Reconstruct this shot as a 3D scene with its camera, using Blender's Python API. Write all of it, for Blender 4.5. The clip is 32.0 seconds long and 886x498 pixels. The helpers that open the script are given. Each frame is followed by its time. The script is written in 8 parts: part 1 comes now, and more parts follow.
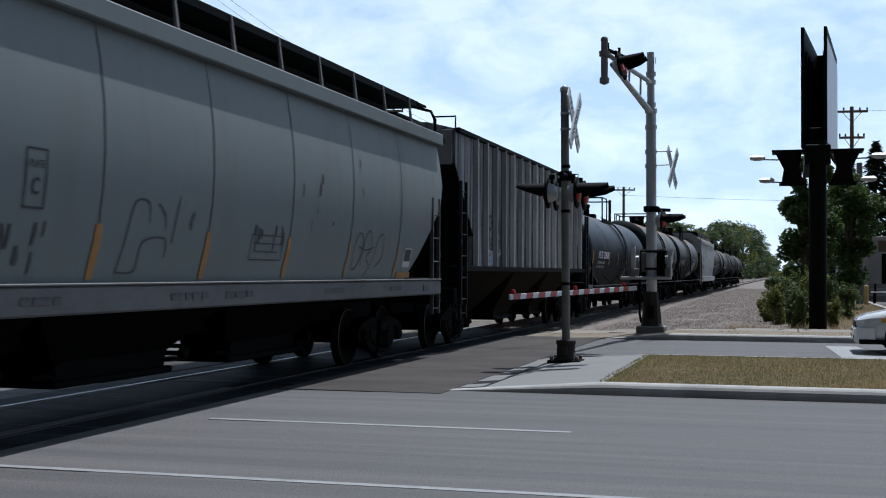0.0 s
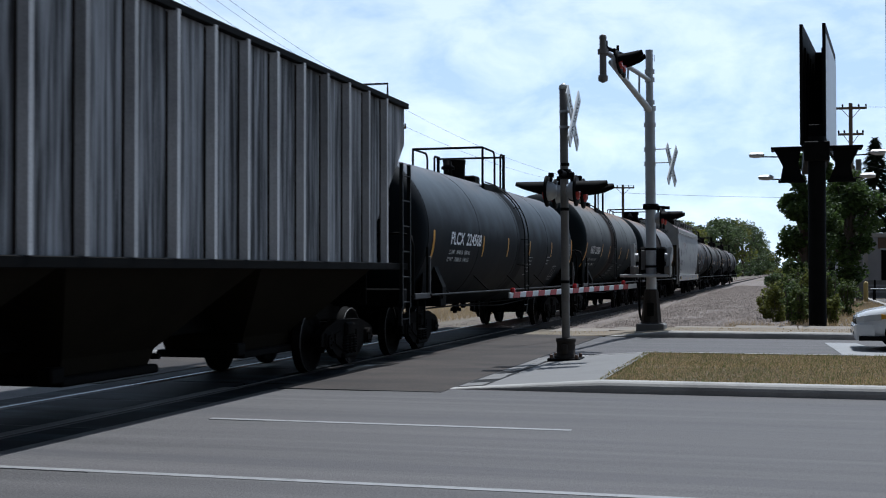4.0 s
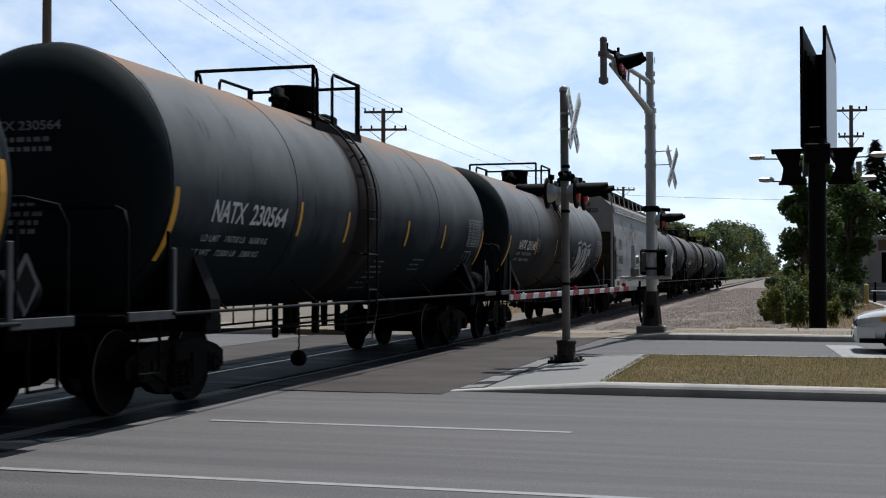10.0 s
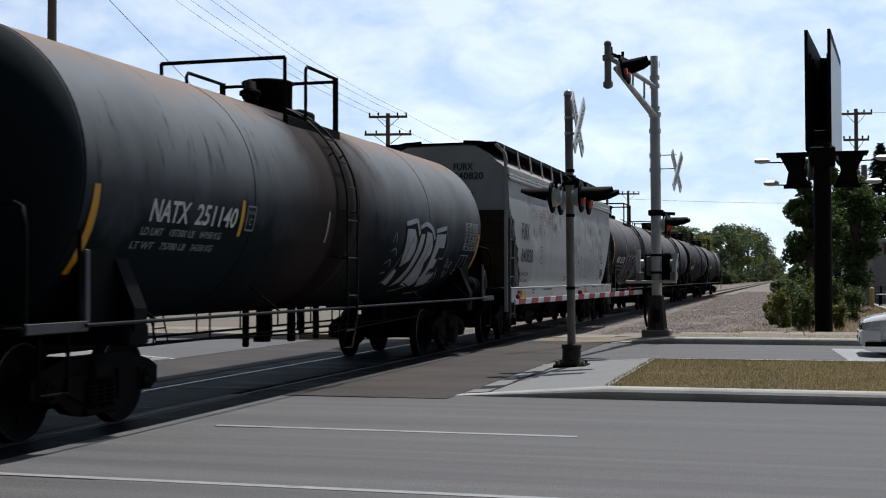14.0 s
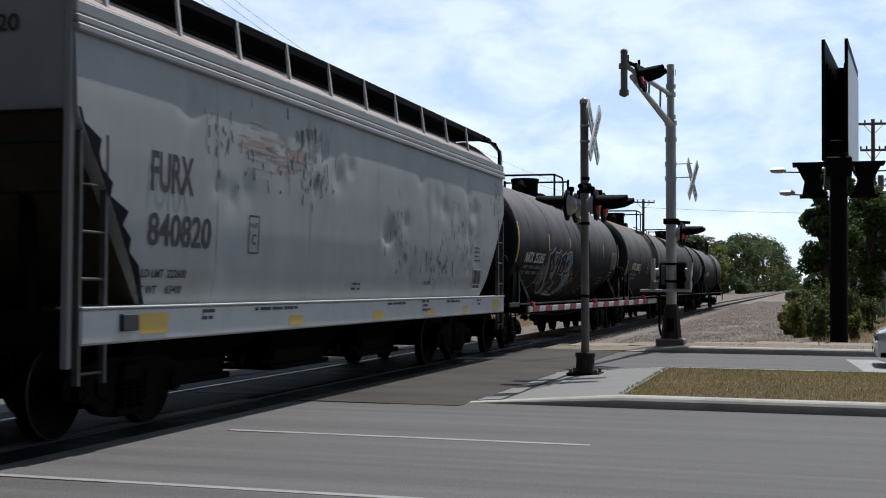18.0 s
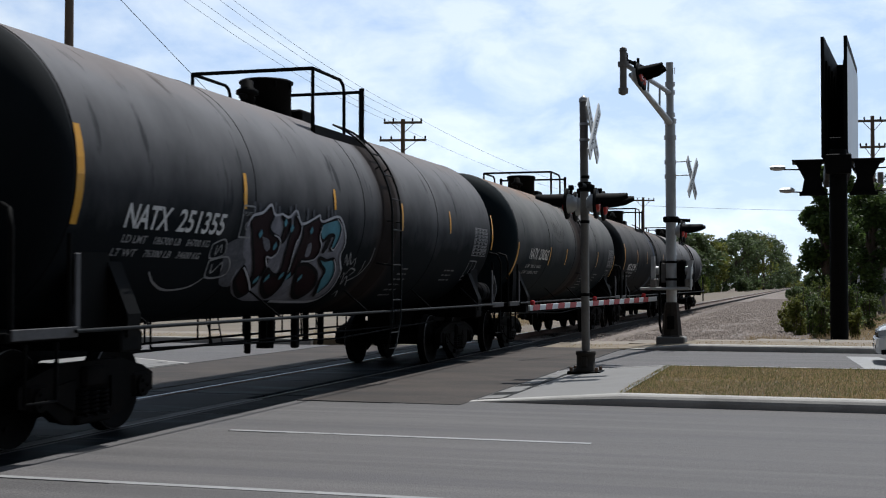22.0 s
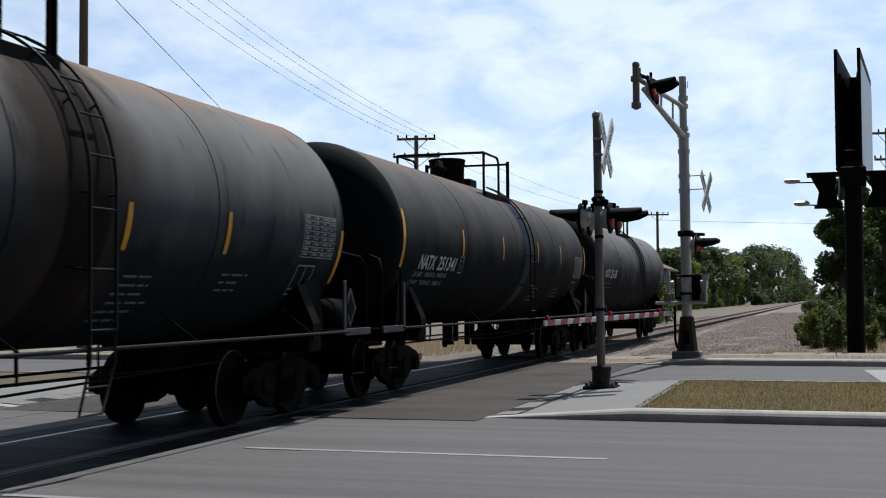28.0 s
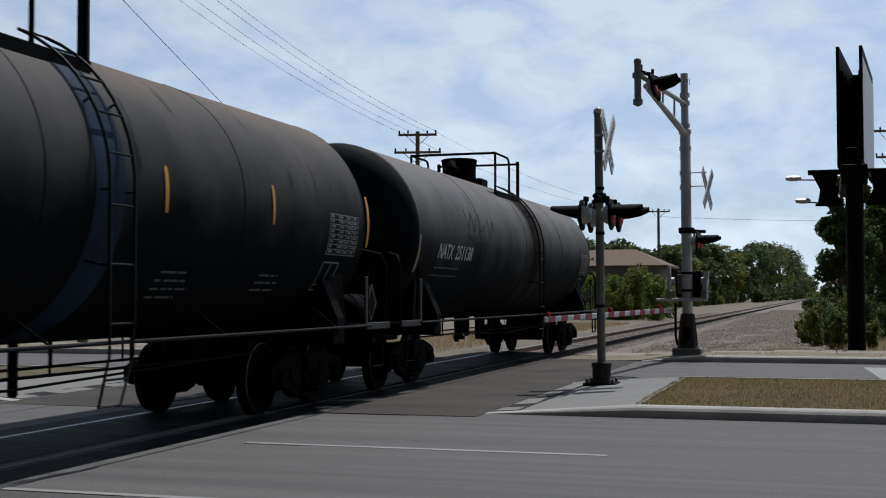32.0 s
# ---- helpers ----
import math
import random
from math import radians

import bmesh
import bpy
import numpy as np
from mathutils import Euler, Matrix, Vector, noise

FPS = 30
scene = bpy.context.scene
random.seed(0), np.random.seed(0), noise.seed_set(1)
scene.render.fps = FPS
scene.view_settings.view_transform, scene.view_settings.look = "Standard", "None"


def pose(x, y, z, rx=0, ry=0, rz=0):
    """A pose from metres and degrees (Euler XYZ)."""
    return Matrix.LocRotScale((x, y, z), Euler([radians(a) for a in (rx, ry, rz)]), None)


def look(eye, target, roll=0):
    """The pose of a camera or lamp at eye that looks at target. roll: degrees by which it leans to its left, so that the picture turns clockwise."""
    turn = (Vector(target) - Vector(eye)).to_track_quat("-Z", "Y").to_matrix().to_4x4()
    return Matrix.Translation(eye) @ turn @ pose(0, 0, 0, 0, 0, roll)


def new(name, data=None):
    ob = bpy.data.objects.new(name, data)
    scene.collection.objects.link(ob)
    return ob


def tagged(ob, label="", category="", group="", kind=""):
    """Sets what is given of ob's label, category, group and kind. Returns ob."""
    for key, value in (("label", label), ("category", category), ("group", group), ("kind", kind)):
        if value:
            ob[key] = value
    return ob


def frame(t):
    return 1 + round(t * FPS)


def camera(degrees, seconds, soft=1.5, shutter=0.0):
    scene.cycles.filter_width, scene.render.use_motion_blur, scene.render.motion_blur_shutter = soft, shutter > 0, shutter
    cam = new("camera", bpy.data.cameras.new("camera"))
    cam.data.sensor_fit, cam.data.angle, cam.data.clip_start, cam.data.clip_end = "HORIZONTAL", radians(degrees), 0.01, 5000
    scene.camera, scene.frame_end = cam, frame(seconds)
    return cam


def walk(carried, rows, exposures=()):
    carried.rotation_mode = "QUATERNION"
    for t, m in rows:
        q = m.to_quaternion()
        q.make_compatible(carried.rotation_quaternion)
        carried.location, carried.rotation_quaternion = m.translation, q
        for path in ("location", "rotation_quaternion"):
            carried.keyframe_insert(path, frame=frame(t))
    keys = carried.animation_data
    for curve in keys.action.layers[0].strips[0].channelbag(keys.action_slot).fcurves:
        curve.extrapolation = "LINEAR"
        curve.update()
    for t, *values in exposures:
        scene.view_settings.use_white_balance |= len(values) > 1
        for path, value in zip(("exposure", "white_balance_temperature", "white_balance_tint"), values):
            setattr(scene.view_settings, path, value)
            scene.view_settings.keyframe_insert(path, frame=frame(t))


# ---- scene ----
cam = camera(39.22, 32.0, soft=1.1, shutter=0.3)

# The camera stands at one spot, held in the hand: seconds, yaw, pitch, roll.
EYE = (0.0, 0.0, 1.512)
TURNS = [
    (0, 15.55, 1.1, -0.22), (0.5, 15.64, 1.37, -0.21), (1, 15.29, 1.65, -0.13), (1.5, 15.36, 1.65, -0.1),
    (2, 15.61, 1.57, 0.08), (2.5, 15.66, 1.24, 0.1), (3, 15.47, 1.16, -0.14), (3.5, 15.52, 1.04, 0.06),
    (5.5, 15.55, 1.04, 0.07), (6, 15.13, 1.35, 0.01), (6.5, 15.56, 1.35, 0.13), (7, 15.82, 1.33, 0.18),
    (7.5, 15.7, 1.24, 0.3), (8, 15.66, 1.13, 0.32), (8.5, 15.53, 1.07, -0.06), (9, 15.62, 1.06, -0.03),
    (9.5, 15.64, 1.06, 0.11), (10, 15.55, 1.13, 0.03), (10.5, 15.37, 1.2, 0.13), (11, 15.51, 1.22, 0.17),
    (11.5, 15.59, 1, 0.05), (12, 15.58, 1.01, -0.01), (12.5, 15.66, 1.09, 0.17), (13, 15.93, 1.02, 0.2),
    (13.5, 15.78, 1.16, 0.2), (14, 15.78, 1.34, 0.18), (14.5, 15.9, 1.54, 0.31), (16.5, 16.04, 1.63, -0.12),
    (17, 16.34, 1.56, -0.04), (17.5, 16.34, 1.69, -0.25), (18, 16.43, 1.65, -0.36), (18.5, 16.35, 1.76, -0.32),
    (19, 16.5, 1.83, -0.15), (19.5, 16.58, 1.76, -0.34), (20, 16.34, 1.69, -0.47), (20.5, 16.27, 1.66, -0.19),
    (21, 16.37, 1.66, -0.1), (21.5, 16.33, 1.46, -0.24), (22, 16.44, 1.61, -0.07), (22.5, 16.35, 1.77, 0.08),
    (23, 16.4, 1.84, 0.06), (23.5, 16.49, 1.79, 0.11), (24, 16.62, 1.94, 0.16), (24.5, 16.67, 1.93, 0.13),
    (26.5, 16.97, 2.08, 0.11), (27, 16.96, 2.3, 0.2), (27.5, 16.99, 2.21, 0.33), (28, 17.11, 2.35, 0.37),
    (28.5, 17.18, 2.4, 0.29), (29, 17.1, 2.51, 0.27), (29.5, 17.16, 2.52, 0.2), (30, 17.1, 2.42, 0.21),
    (30.5, 16.99, 2.36, 0.29), (31, 17.02, 2.32, 0.31), (31.5, 16.99, 2.41, 0.12), (32, 17.14, 2.16, 0.12),
]
walk(cam, [(t, pose(*EYE, 90 + p, r, y)) for t, y, p, r in TURNS],
     exposures=[(0.0, 0.0, 5680, 9), (8.0, 0.0, 5680, 9), (10.5, 0.0, 6150, 10), (28.2, 0.0, 6150, 10), (28.9, -0.36, 6150, 10), (32.0, -0.38, 6150, 10)])

# ---------------------------------------------------------------- light
SUN_ELEVATION, SUN_SIDE = 62.0, 8.0      # degrees; the sun stands over the far end of the line
world = bpy.data.worlds.new("sky")
scene.world = world
world.use_nodes = True


def build_sky():
    nt = world.node_tree
    nt.nodes.clear()
    N, L = nt.nodes.new, nt.links.new
    out, bg = N("ShaderNodeOutputWorld"), N("ShaderNodeBackground")
    sky = N("ShaderNodeTexSky")
    sky.sky_type = "NISHITA"
    sky.sun_disc = False
    sky.sun_elevation = radians(SUN_ELEVATION)
    sky.sun_rotation = radians(SUN_SIDE)
    sky.air_density, sky.dust_density, sky.ozone_density = 0.75, 0.05, 3.0
    tc = N("ShaderNodeTexCoord")
    mp = N("ShaderNodeMapping")
    mp.inputs["Scale"].default_value = (1.0, 1.0, 1.9)
    n1, n2 = N("ShaderNodeTexNoise"), N("ShaderNodeTexNoise")
    n1.inputs["Scale"].default_value, n1.inputs["Detail"].default_value, n1.inputs["Roughness"].default_value = 12.5, 8, 0.56
    n1.inputs["Distortion"].default_value = 0.25
    n2.inputs["Scale"].default_value, n2.inputs["Detail"].default_value = 2.1, 3
    add = N("ShaderNodeMath")
    add.operation = "MULTIPLY_ADD"
    add.inputs[1].default_value = 0.5
    ramp = N("ShaderNodeMapRange")
    ramp.inputs["From Min"].default_value, ramp.inputs["From Max"].default_value = 0.62, 0.88
    ramp.inputs["To Min"].default_value, ramp.inputs["To Max"].default_value = 0.46, 0.98
    mix = N("ShaderNodeMix")
    mix.data_type = "RGBA"
    # thin cloud takes the brightness of the sky about it
    bw, cloud = N("ShaderNodeRGBToBW"), N("ShaderNodeMix")
    cloud.data_type, cloud.blend_type = "RGBA", "MULTIPLY"
    cloud.inputs["Factor"].default_value = 1.0
    cloud.inputs["A"].default_value = (1.7, 1.895, 2.1, 1)
    L(sky.outputs["Color"], bw.inputs["Color"])
    L(bw.outputs["Val"], cloud.inputs["B"])
    L(cloud.outputs["Result"], mix.inputs["B"])
    L(tc.outputs["Generated"], mp.inputs["Vector"])
    L(mp.outputs["Vector"], n1.inputs["Vector"])
    L(mp.outputs["Vector"], n2.inputs["Vector"])
    L(n2.outputs["Fac"], add.inputs[0])
    L(n1.outputs["Fac"], add.inputs[2])
    L(add.outputs[0], ramp.inputs["Value"])
    L(ramp.outputs["Result"], mix.inputs["Factor"])
    L(sky.outputs["Color"], mix.inputs["A"])
    L(mix.outputs["Result"], bg.inputs["Color"])
    # thin haze scatters the sunlight forward: the sky is brightest towards the sun's quarter
    dot = N("ShaderNodeVectorMath")
    dot.operation = "DOT_PRODUCT"
    dot.inputs[1].default_value = (math.sin(radians(SUN_SIDE)), math.cos(radians(SUN_SIDE)), 0.0)
    L(tc.outputs["Generated"], dot.inputs[0])
    fwd = N("ShaderNodeMapRange")
    fwd.interpolation_type = "SMOOTHSTEP"
    fwd.inputs["From Min"].default_value, fwd.inputs["From Max"].default_value = -0.4, 1.0
    fwd.inputs["To Min"].default_value, fwd.inputs["To Max"].default_value = 0.06, 0.36
    L(dot.outputs["Value"], fwd.inputs["Value"])
    # haze evens out the brightness between horizon and zenith
    even, gain = N("ShaderNodeMath"), N("ShaderNodeMath")
    even.operation, gain.operation = "POWER", "MULTIPLY"
    even.inputs[1].default_value = -0.75
    L(bw.outputs["Val"], even.inputs[0])
    L(even.outputs[0], gain.inputs[0])
    L(fwd.outputs["Result"], gain.inputs[1])
    L(gain.outputs[0], bg.inputs["Strength"])
    L(bg.outputs["Background"], out.inputs["Surface"])


build_sky()
sun = new("sun", bpy.data.lights.new("sun", "SUN"))
sun.data.energy, sun.data.angle, sun.data.color = 5.0, radians(0.6), (1.0, 0.965, 0.91)
sun.matrix_world = look((0, 0, 60), (-math.tan(radians(SUN_SIDE)) * 60 / math.tan(radians(SUN_ELEVATION)), -60 / math.tan(radians(SUN_ELEVATION)), 0))
scene.view_settings.exposure = 0.0


# ---------------------------------------------------------------- materials
def material(name, colour, rough=0.8, metal=0.0, dark=0.75, light=1.15, scale=1.5, grain=45.0, grain_mix=0.25, bump=0.15,
             stain=None, stain_scale=0.8, stain_amount=0.5, stretch=(1, 1, 1), vary=0.0, coat=0.0, world_space=False, spec=0.5, relief=0.02, tight=0.2):
    """Painted, worn or mineral surface: two scales of tone, an optional stain with a shape of its own, fine relief."""
    m = bpy.data.materials.new(name)
    m.use_nodes = True
    nt = m.node_tree
    N, L = nt.nodes.new, nt.links.new
    b = nt.nodes["Principled BSDF"]
    tc = N("ShaderNodeTexCoord")
    src = tc.outputs["Object"]
    if world_space:
        src = N("ShaderNodeNewGeometry").outputs["Position"]
    mp = N("ShaderNodeMapping")
    mp.inputs["Scale"].default_value = stretch
    L(src, mp.inputs["Vector"])
    big, fine = N("ShaderNodeTexNoise"), N("ShaderNodeTexNoise")
    big.inputs["Scale"].default_value, big.inputs["Detail"].default_value = scale, 5
    big.inputs["Roughness"].default_value = 0.6
    fine.inputs["Scale"].default_value, fine.inputs["Detail"].default_value = grain, 3
    L(mp.outputs["Vector"], big.inputs["Vector"])
    L(src, fine.inputs["Vector"])
    tone = N("ShaderNodeMapRange")
    tone.inputs["From Min"].default_value, tone.inputs["From Max"].default_value = 0.5 - tight, 0.5 + tight
    tone.inputs["To Min"].default_value, tone.inputs["To Max"].default_value = dark, light
    blend = N("ShaderNodeMix")
    blend.inputs["Factor"].default_value = grain_mix
    L(big.outputs["Fac"], blend.inputs["A"])
    L(fine.outputs["Fac"], blend.inputs["B"])
    L(blend.outputs["Result"], tone.inputs["Value"])
    col = N("ShaderNodeMix")
    col.data_type, col.blend_type = "RGBA", "MULTIPLY"
    col.inputs["Factor"].default_value = 1.0
    col.inputs["A"].default_value = (*colour, 1)
    L(tone.outputs["Result"], col.inputs["B"])
    last = col.outputs["Result"]
    if vary:
        info = N("ShaderNodeObjectInfo")
        vr = N("ShaderNodeMapRange")
        vr.inputs["To Min"].default_value, vr.inputs["To Max"].default_value = 1 - vary, 1 + vary
        L(info.outputs["Random"], vr.inputs["Value"])
        vm = N("ShaderNodeMix")
        vm.data_type, vm.blend_type = "RGBA", "MULTIPLY"
        vm.inputs["Factor"].default_value = 1.0
        L(last, vm.inputs["A"])
        L(vr.outputs["Result"], vm.inputs["B"])
        last = vm.outputs["Result"]
    if stain:
        sn = N("ShaderNodeTexNoise")
        sn.inputs["Scale"].default_value, sn.inputs["Detail"].default_value, sn.inputs["Roughness"].default_value = stain_scale, 7, 0.65
        L(mp.outputs["Vector"], sn.inputs["Vector"])
        sr = N("ShaderNodeMapRange")
        sr.inputs["From Min"].default_value, sr.inputs["From Max"].default_value = 0.5, 0.72
        sr.inputs["To Max"].default_value = stain_amount
        L(sn.outputs["Fac"], sr.inputs["Value"])
        sm = N("ShaderNodeMix")
        sm.data_type = "RGBA"
        sm.inputs["B"].default_value = (*stain, 1)
        L(sr.outputs["Result"], sm.inputs["Factor"])
        L(last, sm.inputs["A"])
        last = sm.outputs["Result"]
    L(last, b.inputs["Base Color"])
    rr = N("ShaderNodeMapRange")
    rr.inputs["To Min"].default_value, rr.inputs["To Max"].default_value = max(rough - 0.12, 0.02), min(rough + 0.12, 1)
    L(big.outputs["Fac"], rr.inputs["Value"])
    L(rr.outputs["Result"], b.inputs["Roughness"])
    b.inputs["Metallic"].default_value = metal
    b.inputs["Coat Weight"].default_value = coat
    b.inputs["Specular IOR Level"].default_value = spec
    if bump:
        bp = N("ShaderNodeBump")
        bp.inputs["Strength"].default_value, bp.inputs["Distance"].default_value = bump, relief
        L(blend.outputs["Result"], bp.inputs["Height"])
        L(bp.outputs["Normal"], b.inputs["Normal"])
    return m


def tank_paint(name, colour, dust, dust_light_amount, spill, spill_y, seed, smear=0.6, half=7.4, spill_wide=1.0, gloss=0.25, edge=-0.9, rust=0.0):
    """Black tank paint: matt road dust and painted-in light on the crown, dribbles from the fittings, rubbed patches.
    """
    m = material(name, colour, 0.72 - gloss * 0.9, 0.0, 0.75, 1.3, 0.9, 30, 0.2, 0.03, stretch=(1, 1, 0.35), spec=gloss)
    nt = m.node_tree
    N, L = nt.nodes.new, nt.links.new
    b = nt.nodes["Principled BSDF"]
    last = b.inputs["Base Color"].links[0].from_socket
    tc = N("ShaderNodeTexCoord")
    sep = N("ShaderNodeSeparateXYZ")
    L(tc.outputs["Object"], sep.inputs["Vector"])
    mp = N("ShaderNodeMapping")
    mp.inputs["Location"].default_value = (seed * 3.1, seed * 7.7, 0)
    mp.inputs["Scale"].default_value = (0.5, 0.55, 0.4)
    L(tc.outputs["Object"], mp.inputs["Vector"])
    n = N("ShaderNodeTexNoise")
    n.inputs["Scale"].default_value, n.inputs["Detail"].default_value, n.inputs["Roughness"].default_value = 1.6, 6, 0.58
    L(mp.outputs["Vector"], n.inputs["Vector"])
    # dust and painted-in light fade down the barrel to a ragged lower edge
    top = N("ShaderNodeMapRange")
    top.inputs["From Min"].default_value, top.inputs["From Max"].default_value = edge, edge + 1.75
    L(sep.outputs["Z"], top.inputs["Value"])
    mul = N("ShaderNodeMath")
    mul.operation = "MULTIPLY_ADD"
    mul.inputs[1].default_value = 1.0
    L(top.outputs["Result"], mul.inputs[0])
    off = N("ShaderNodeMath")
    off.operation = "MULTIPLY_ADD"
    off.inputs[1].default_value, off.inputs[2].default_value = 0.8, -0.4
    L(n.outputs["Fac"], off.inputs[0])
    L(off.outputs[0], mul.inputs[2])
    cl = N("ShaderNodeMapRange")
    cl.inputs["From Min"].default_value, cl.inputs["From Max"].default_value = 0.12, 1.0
    cl.inputs["To Max"].default_value = dust_light_amount
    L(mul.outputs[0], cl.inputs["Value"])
    # dark smears rubbed through the dust
    mp2 = N("ShaderNodeMapping")
    mp2.inputs["Location"].default_value = (0, seed * 5.3, 0)
    mp2.inputs["Rotation"].default_value = (0.25, 0, 0)
    mp2.inputs["Scale"].default_value = (0.6, 2.6, 0.6)
    L(tc.outputs["Object"], mp2.inputs["Vector"])
    n3 = N("ShaderNodeTexNoise")
    n3.inputs["Scale"].default_value, n3.inputs["Detail"].default_value, n3.inputs["Roughness"].default_value = 1.5, 6, 0.6
    L(mp2.outputs["Vector"], n3.inputs["Vector"])
    sr = N("ShaderNodeMapRange")
    sr.inputs["From Min"].default_value, sr.inputs["From Max"].default_value = 0.6, 0.68
    sr.inputs["To Min"].default_value, sr.inputs["To Max"].default_value = 1.0, 1.0 - smear
    L(n3.outputs["Fac"], sr.inputs["Value"])
    dm = N("ShaderNodeMath")
    dm.operation = "MULTIPLY"
    L(cl.outputs["Result"], dm.inputs[0])
    L(sr.outputs["Result"], dm.inputs[1])
    # no dust on the upright heads: their shade is put into the colour
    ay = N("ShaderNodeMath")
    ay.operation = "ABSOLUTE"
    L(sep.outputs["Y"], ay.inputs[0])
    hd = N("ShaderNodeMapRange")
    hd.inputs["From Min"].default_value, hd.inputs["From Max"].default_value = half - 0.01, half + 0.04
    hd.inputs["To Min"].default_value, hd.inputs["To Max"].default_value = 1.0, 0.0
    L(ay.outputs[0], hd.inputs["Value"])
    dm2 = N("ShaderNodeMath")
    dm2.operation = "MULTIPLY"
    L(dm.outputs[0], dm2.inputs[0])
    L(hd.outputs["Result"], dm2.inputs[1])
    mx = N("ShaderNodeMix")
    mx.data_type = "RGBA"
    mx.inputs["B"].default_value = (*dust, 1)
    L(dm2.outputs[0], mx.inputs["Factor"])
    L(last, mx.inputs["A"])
    # rust creeping along the crown in long ragged patches
    mp4 = N("ShaderNodeMapping")
    mp4.inputs["Location"].default_value = (0, seed * 2.9, 0)
    mp4.inputs["Scale"].default_value = (0.9, 0.45, 0.9)
    L(tc.outputs["Object"], mp4.inputs["Vector"])
    n4 = N("ShaderNodeTexNoise")
    n4.inputs["Scale"].default_value, n4.inputs["Detail"].default_value, n4.inputs["Roughness"].default_value = 1.7, 7, 0.6
    L(mp4.outputs["Vector"], n4.inputs["Vector"])
    high = N("ShaderNodeMapRange")
    high.inputs["From Min"].default_value, high.inputs["From Max"].default_value = 0.55, 1.5
    L(sep.outputs["Z"], high.inputs["Value"])
    both = N("ShaderNodeMath")
    both.operation = "ADD"
    L(high.outputs["Result"], both.inputs[0])
    L(n4.outputs["Fac"], both.inputs[1])
    patch = N("ShaderNodeMapRange")
    patch.inputs["From Min"].default_value, patch.inputs["From Max"].default_value = 0.95, 1.35
    patch.inputs["To Max"].default_value = rust
    L(both.outputs[0], patch.inputs["Value"])
    mr = N("ShaderNodeMix")
    mr.data_type = "RGBA"
    mr.inputs["B"].default_value = (0.27, 0.165, 0.105, 1)
    keep = N("ShaderNodeMath")
    keep.operation = "MULTIPLY"
    L(patch.outputs["Result"], keep.inputs[0])
    L(hd.outputs["Result"], keep.inputs[1])
    L(keep.outputs[0], mr.inputs["Factor"])
    L(mx.outputs["Result"], mr.inputs["A"])
    # dust dulls the gloss
    ro = N("ShaderNodeMix")
    ro.inputs["B"].default_value = 0.8
    L(dm2.outputs[0], ro.inputs["Factor"])
    L(b.inputs["Roughness"].links[0].from_socket, ro.inputs["A"])
    L(ro.outputs["Result"], b.inputs["Roughness"])
    # product dribbled round the manway and down the ladder belt
    d1 = N("ShaderNodeMath")
    d1.operation = "SUBTRACT"
    d1.inputs[1].default_value = spill_y
    L(sep.outputs["Y"], d1.inputs[0])
    d2 = N("ShaderNodeMath")
    d2.operation = "ABSOLUTE"
    L(d1.outputs[0], d2.inputs[0])
    d3 = N("ShaderNodeMath")
    d3.operation = "MULTIPLY_ADD"
    d3.inputs[1].default_value = -1.1 / spill_wide
    L(d2.outputs[0], d3.inputs[0])
    L(n.outputs["Fac"], d3.inputs[2])
    dr = N("ShaderNodeMapRange")
    dr.inputs["From Min"].default_value, dr.inputs["From Max"].default_value = -0.15, 0.25
    dr.inputs["To Max"].default_value = 0.95
    L(d3.outputs[0], dr.inputs["Value"])
    m2 = N("ShaderNodeMix")
    m2.data_type = "RGBA"
    m2.inputs["B"].default_value = (*spill, 1)
    L(dr.outputs["Result"], m2.inputs["Factor"])
    L(mr.outputs["Result"], m2.inputs["A"])
    L(m2.outputs["Result"], b.inputs["Base Color"])
    return m


MAT = {}
MAT["asphalt"] = material("worn_asphalt", (0.073, 0.0672, 0.0655), 0.85, 0, 0.4, 1.55, 2.4, 55, 0.5, 0.5, stain=(0.043, 0.041, 0.044), stain_scale=1.7,
                          stain_amount=0.85, stretch=(0.03, 1, 1), world_space=True, tight=0.16)
MAT["crossing"] = material("crossing_pavement", (0.045, 0.0365, 0.0305), 0.9, 0, 0.5, 1.45, 0.9, 28, 0.35, 0.3, stain=(0.022, 0.0185, 0.0165), stain_scale=1.4,
                           stain_amount=0.8, stretch=(0.5, 1, 1), world_space=True, spec=0.25, tight=0.13)
# bluish stain: the sky's reflection on the worn panels, put into the colour
MAT["panel"] = material("crossing_panel", (0.004, 0.0053, 0.0068), 0.7, 0, 0.4, 1.7, 1.6, 40, 0.2, 0.2, stain=(0.036, 0.049, 0.06), stain_scale=1.1,
                        stain_amount=0.85, stretch=(0.4, 1.5, 1), world_space=True, spec=0.04)
MAT["concrete"] = material("pavement_concrete", (0.155, 0.15, 0.142), 0.85, 0, 0.85, 1.1, 0.8, 70, 0.3, 0.2, stain=(0.1, 0.095, 0.088), stain_scale=0.9,
                           stain_amount=0.5, world_space=True)
MAT["kerb"] = material("kerb_concrete", (0.36, 0.345, 0.32), 0.85, 0, 0.75, 1.15, 1.5, 60, 0.3, 0.25, stain=(0.14, 0.132, 0.12), stain_scale=1.2,
                       stain_amount=0.55, world_space=True)
MAT["line"] = material("road_paint", (0.24, 0.24, 0.235), 0.7, 0, 0.7, 1.1, 2.5, 60, 0.4, 0.1, stain=(0.1, 0.1, 0.1), stain_scale=5, stain_amount=0.75, world_space=True)
MAT["tar"] = material("tar_joint", (0.03, 0.03, 0.03), 0.7, bump=0.1, world_space=True, spec=0.03)
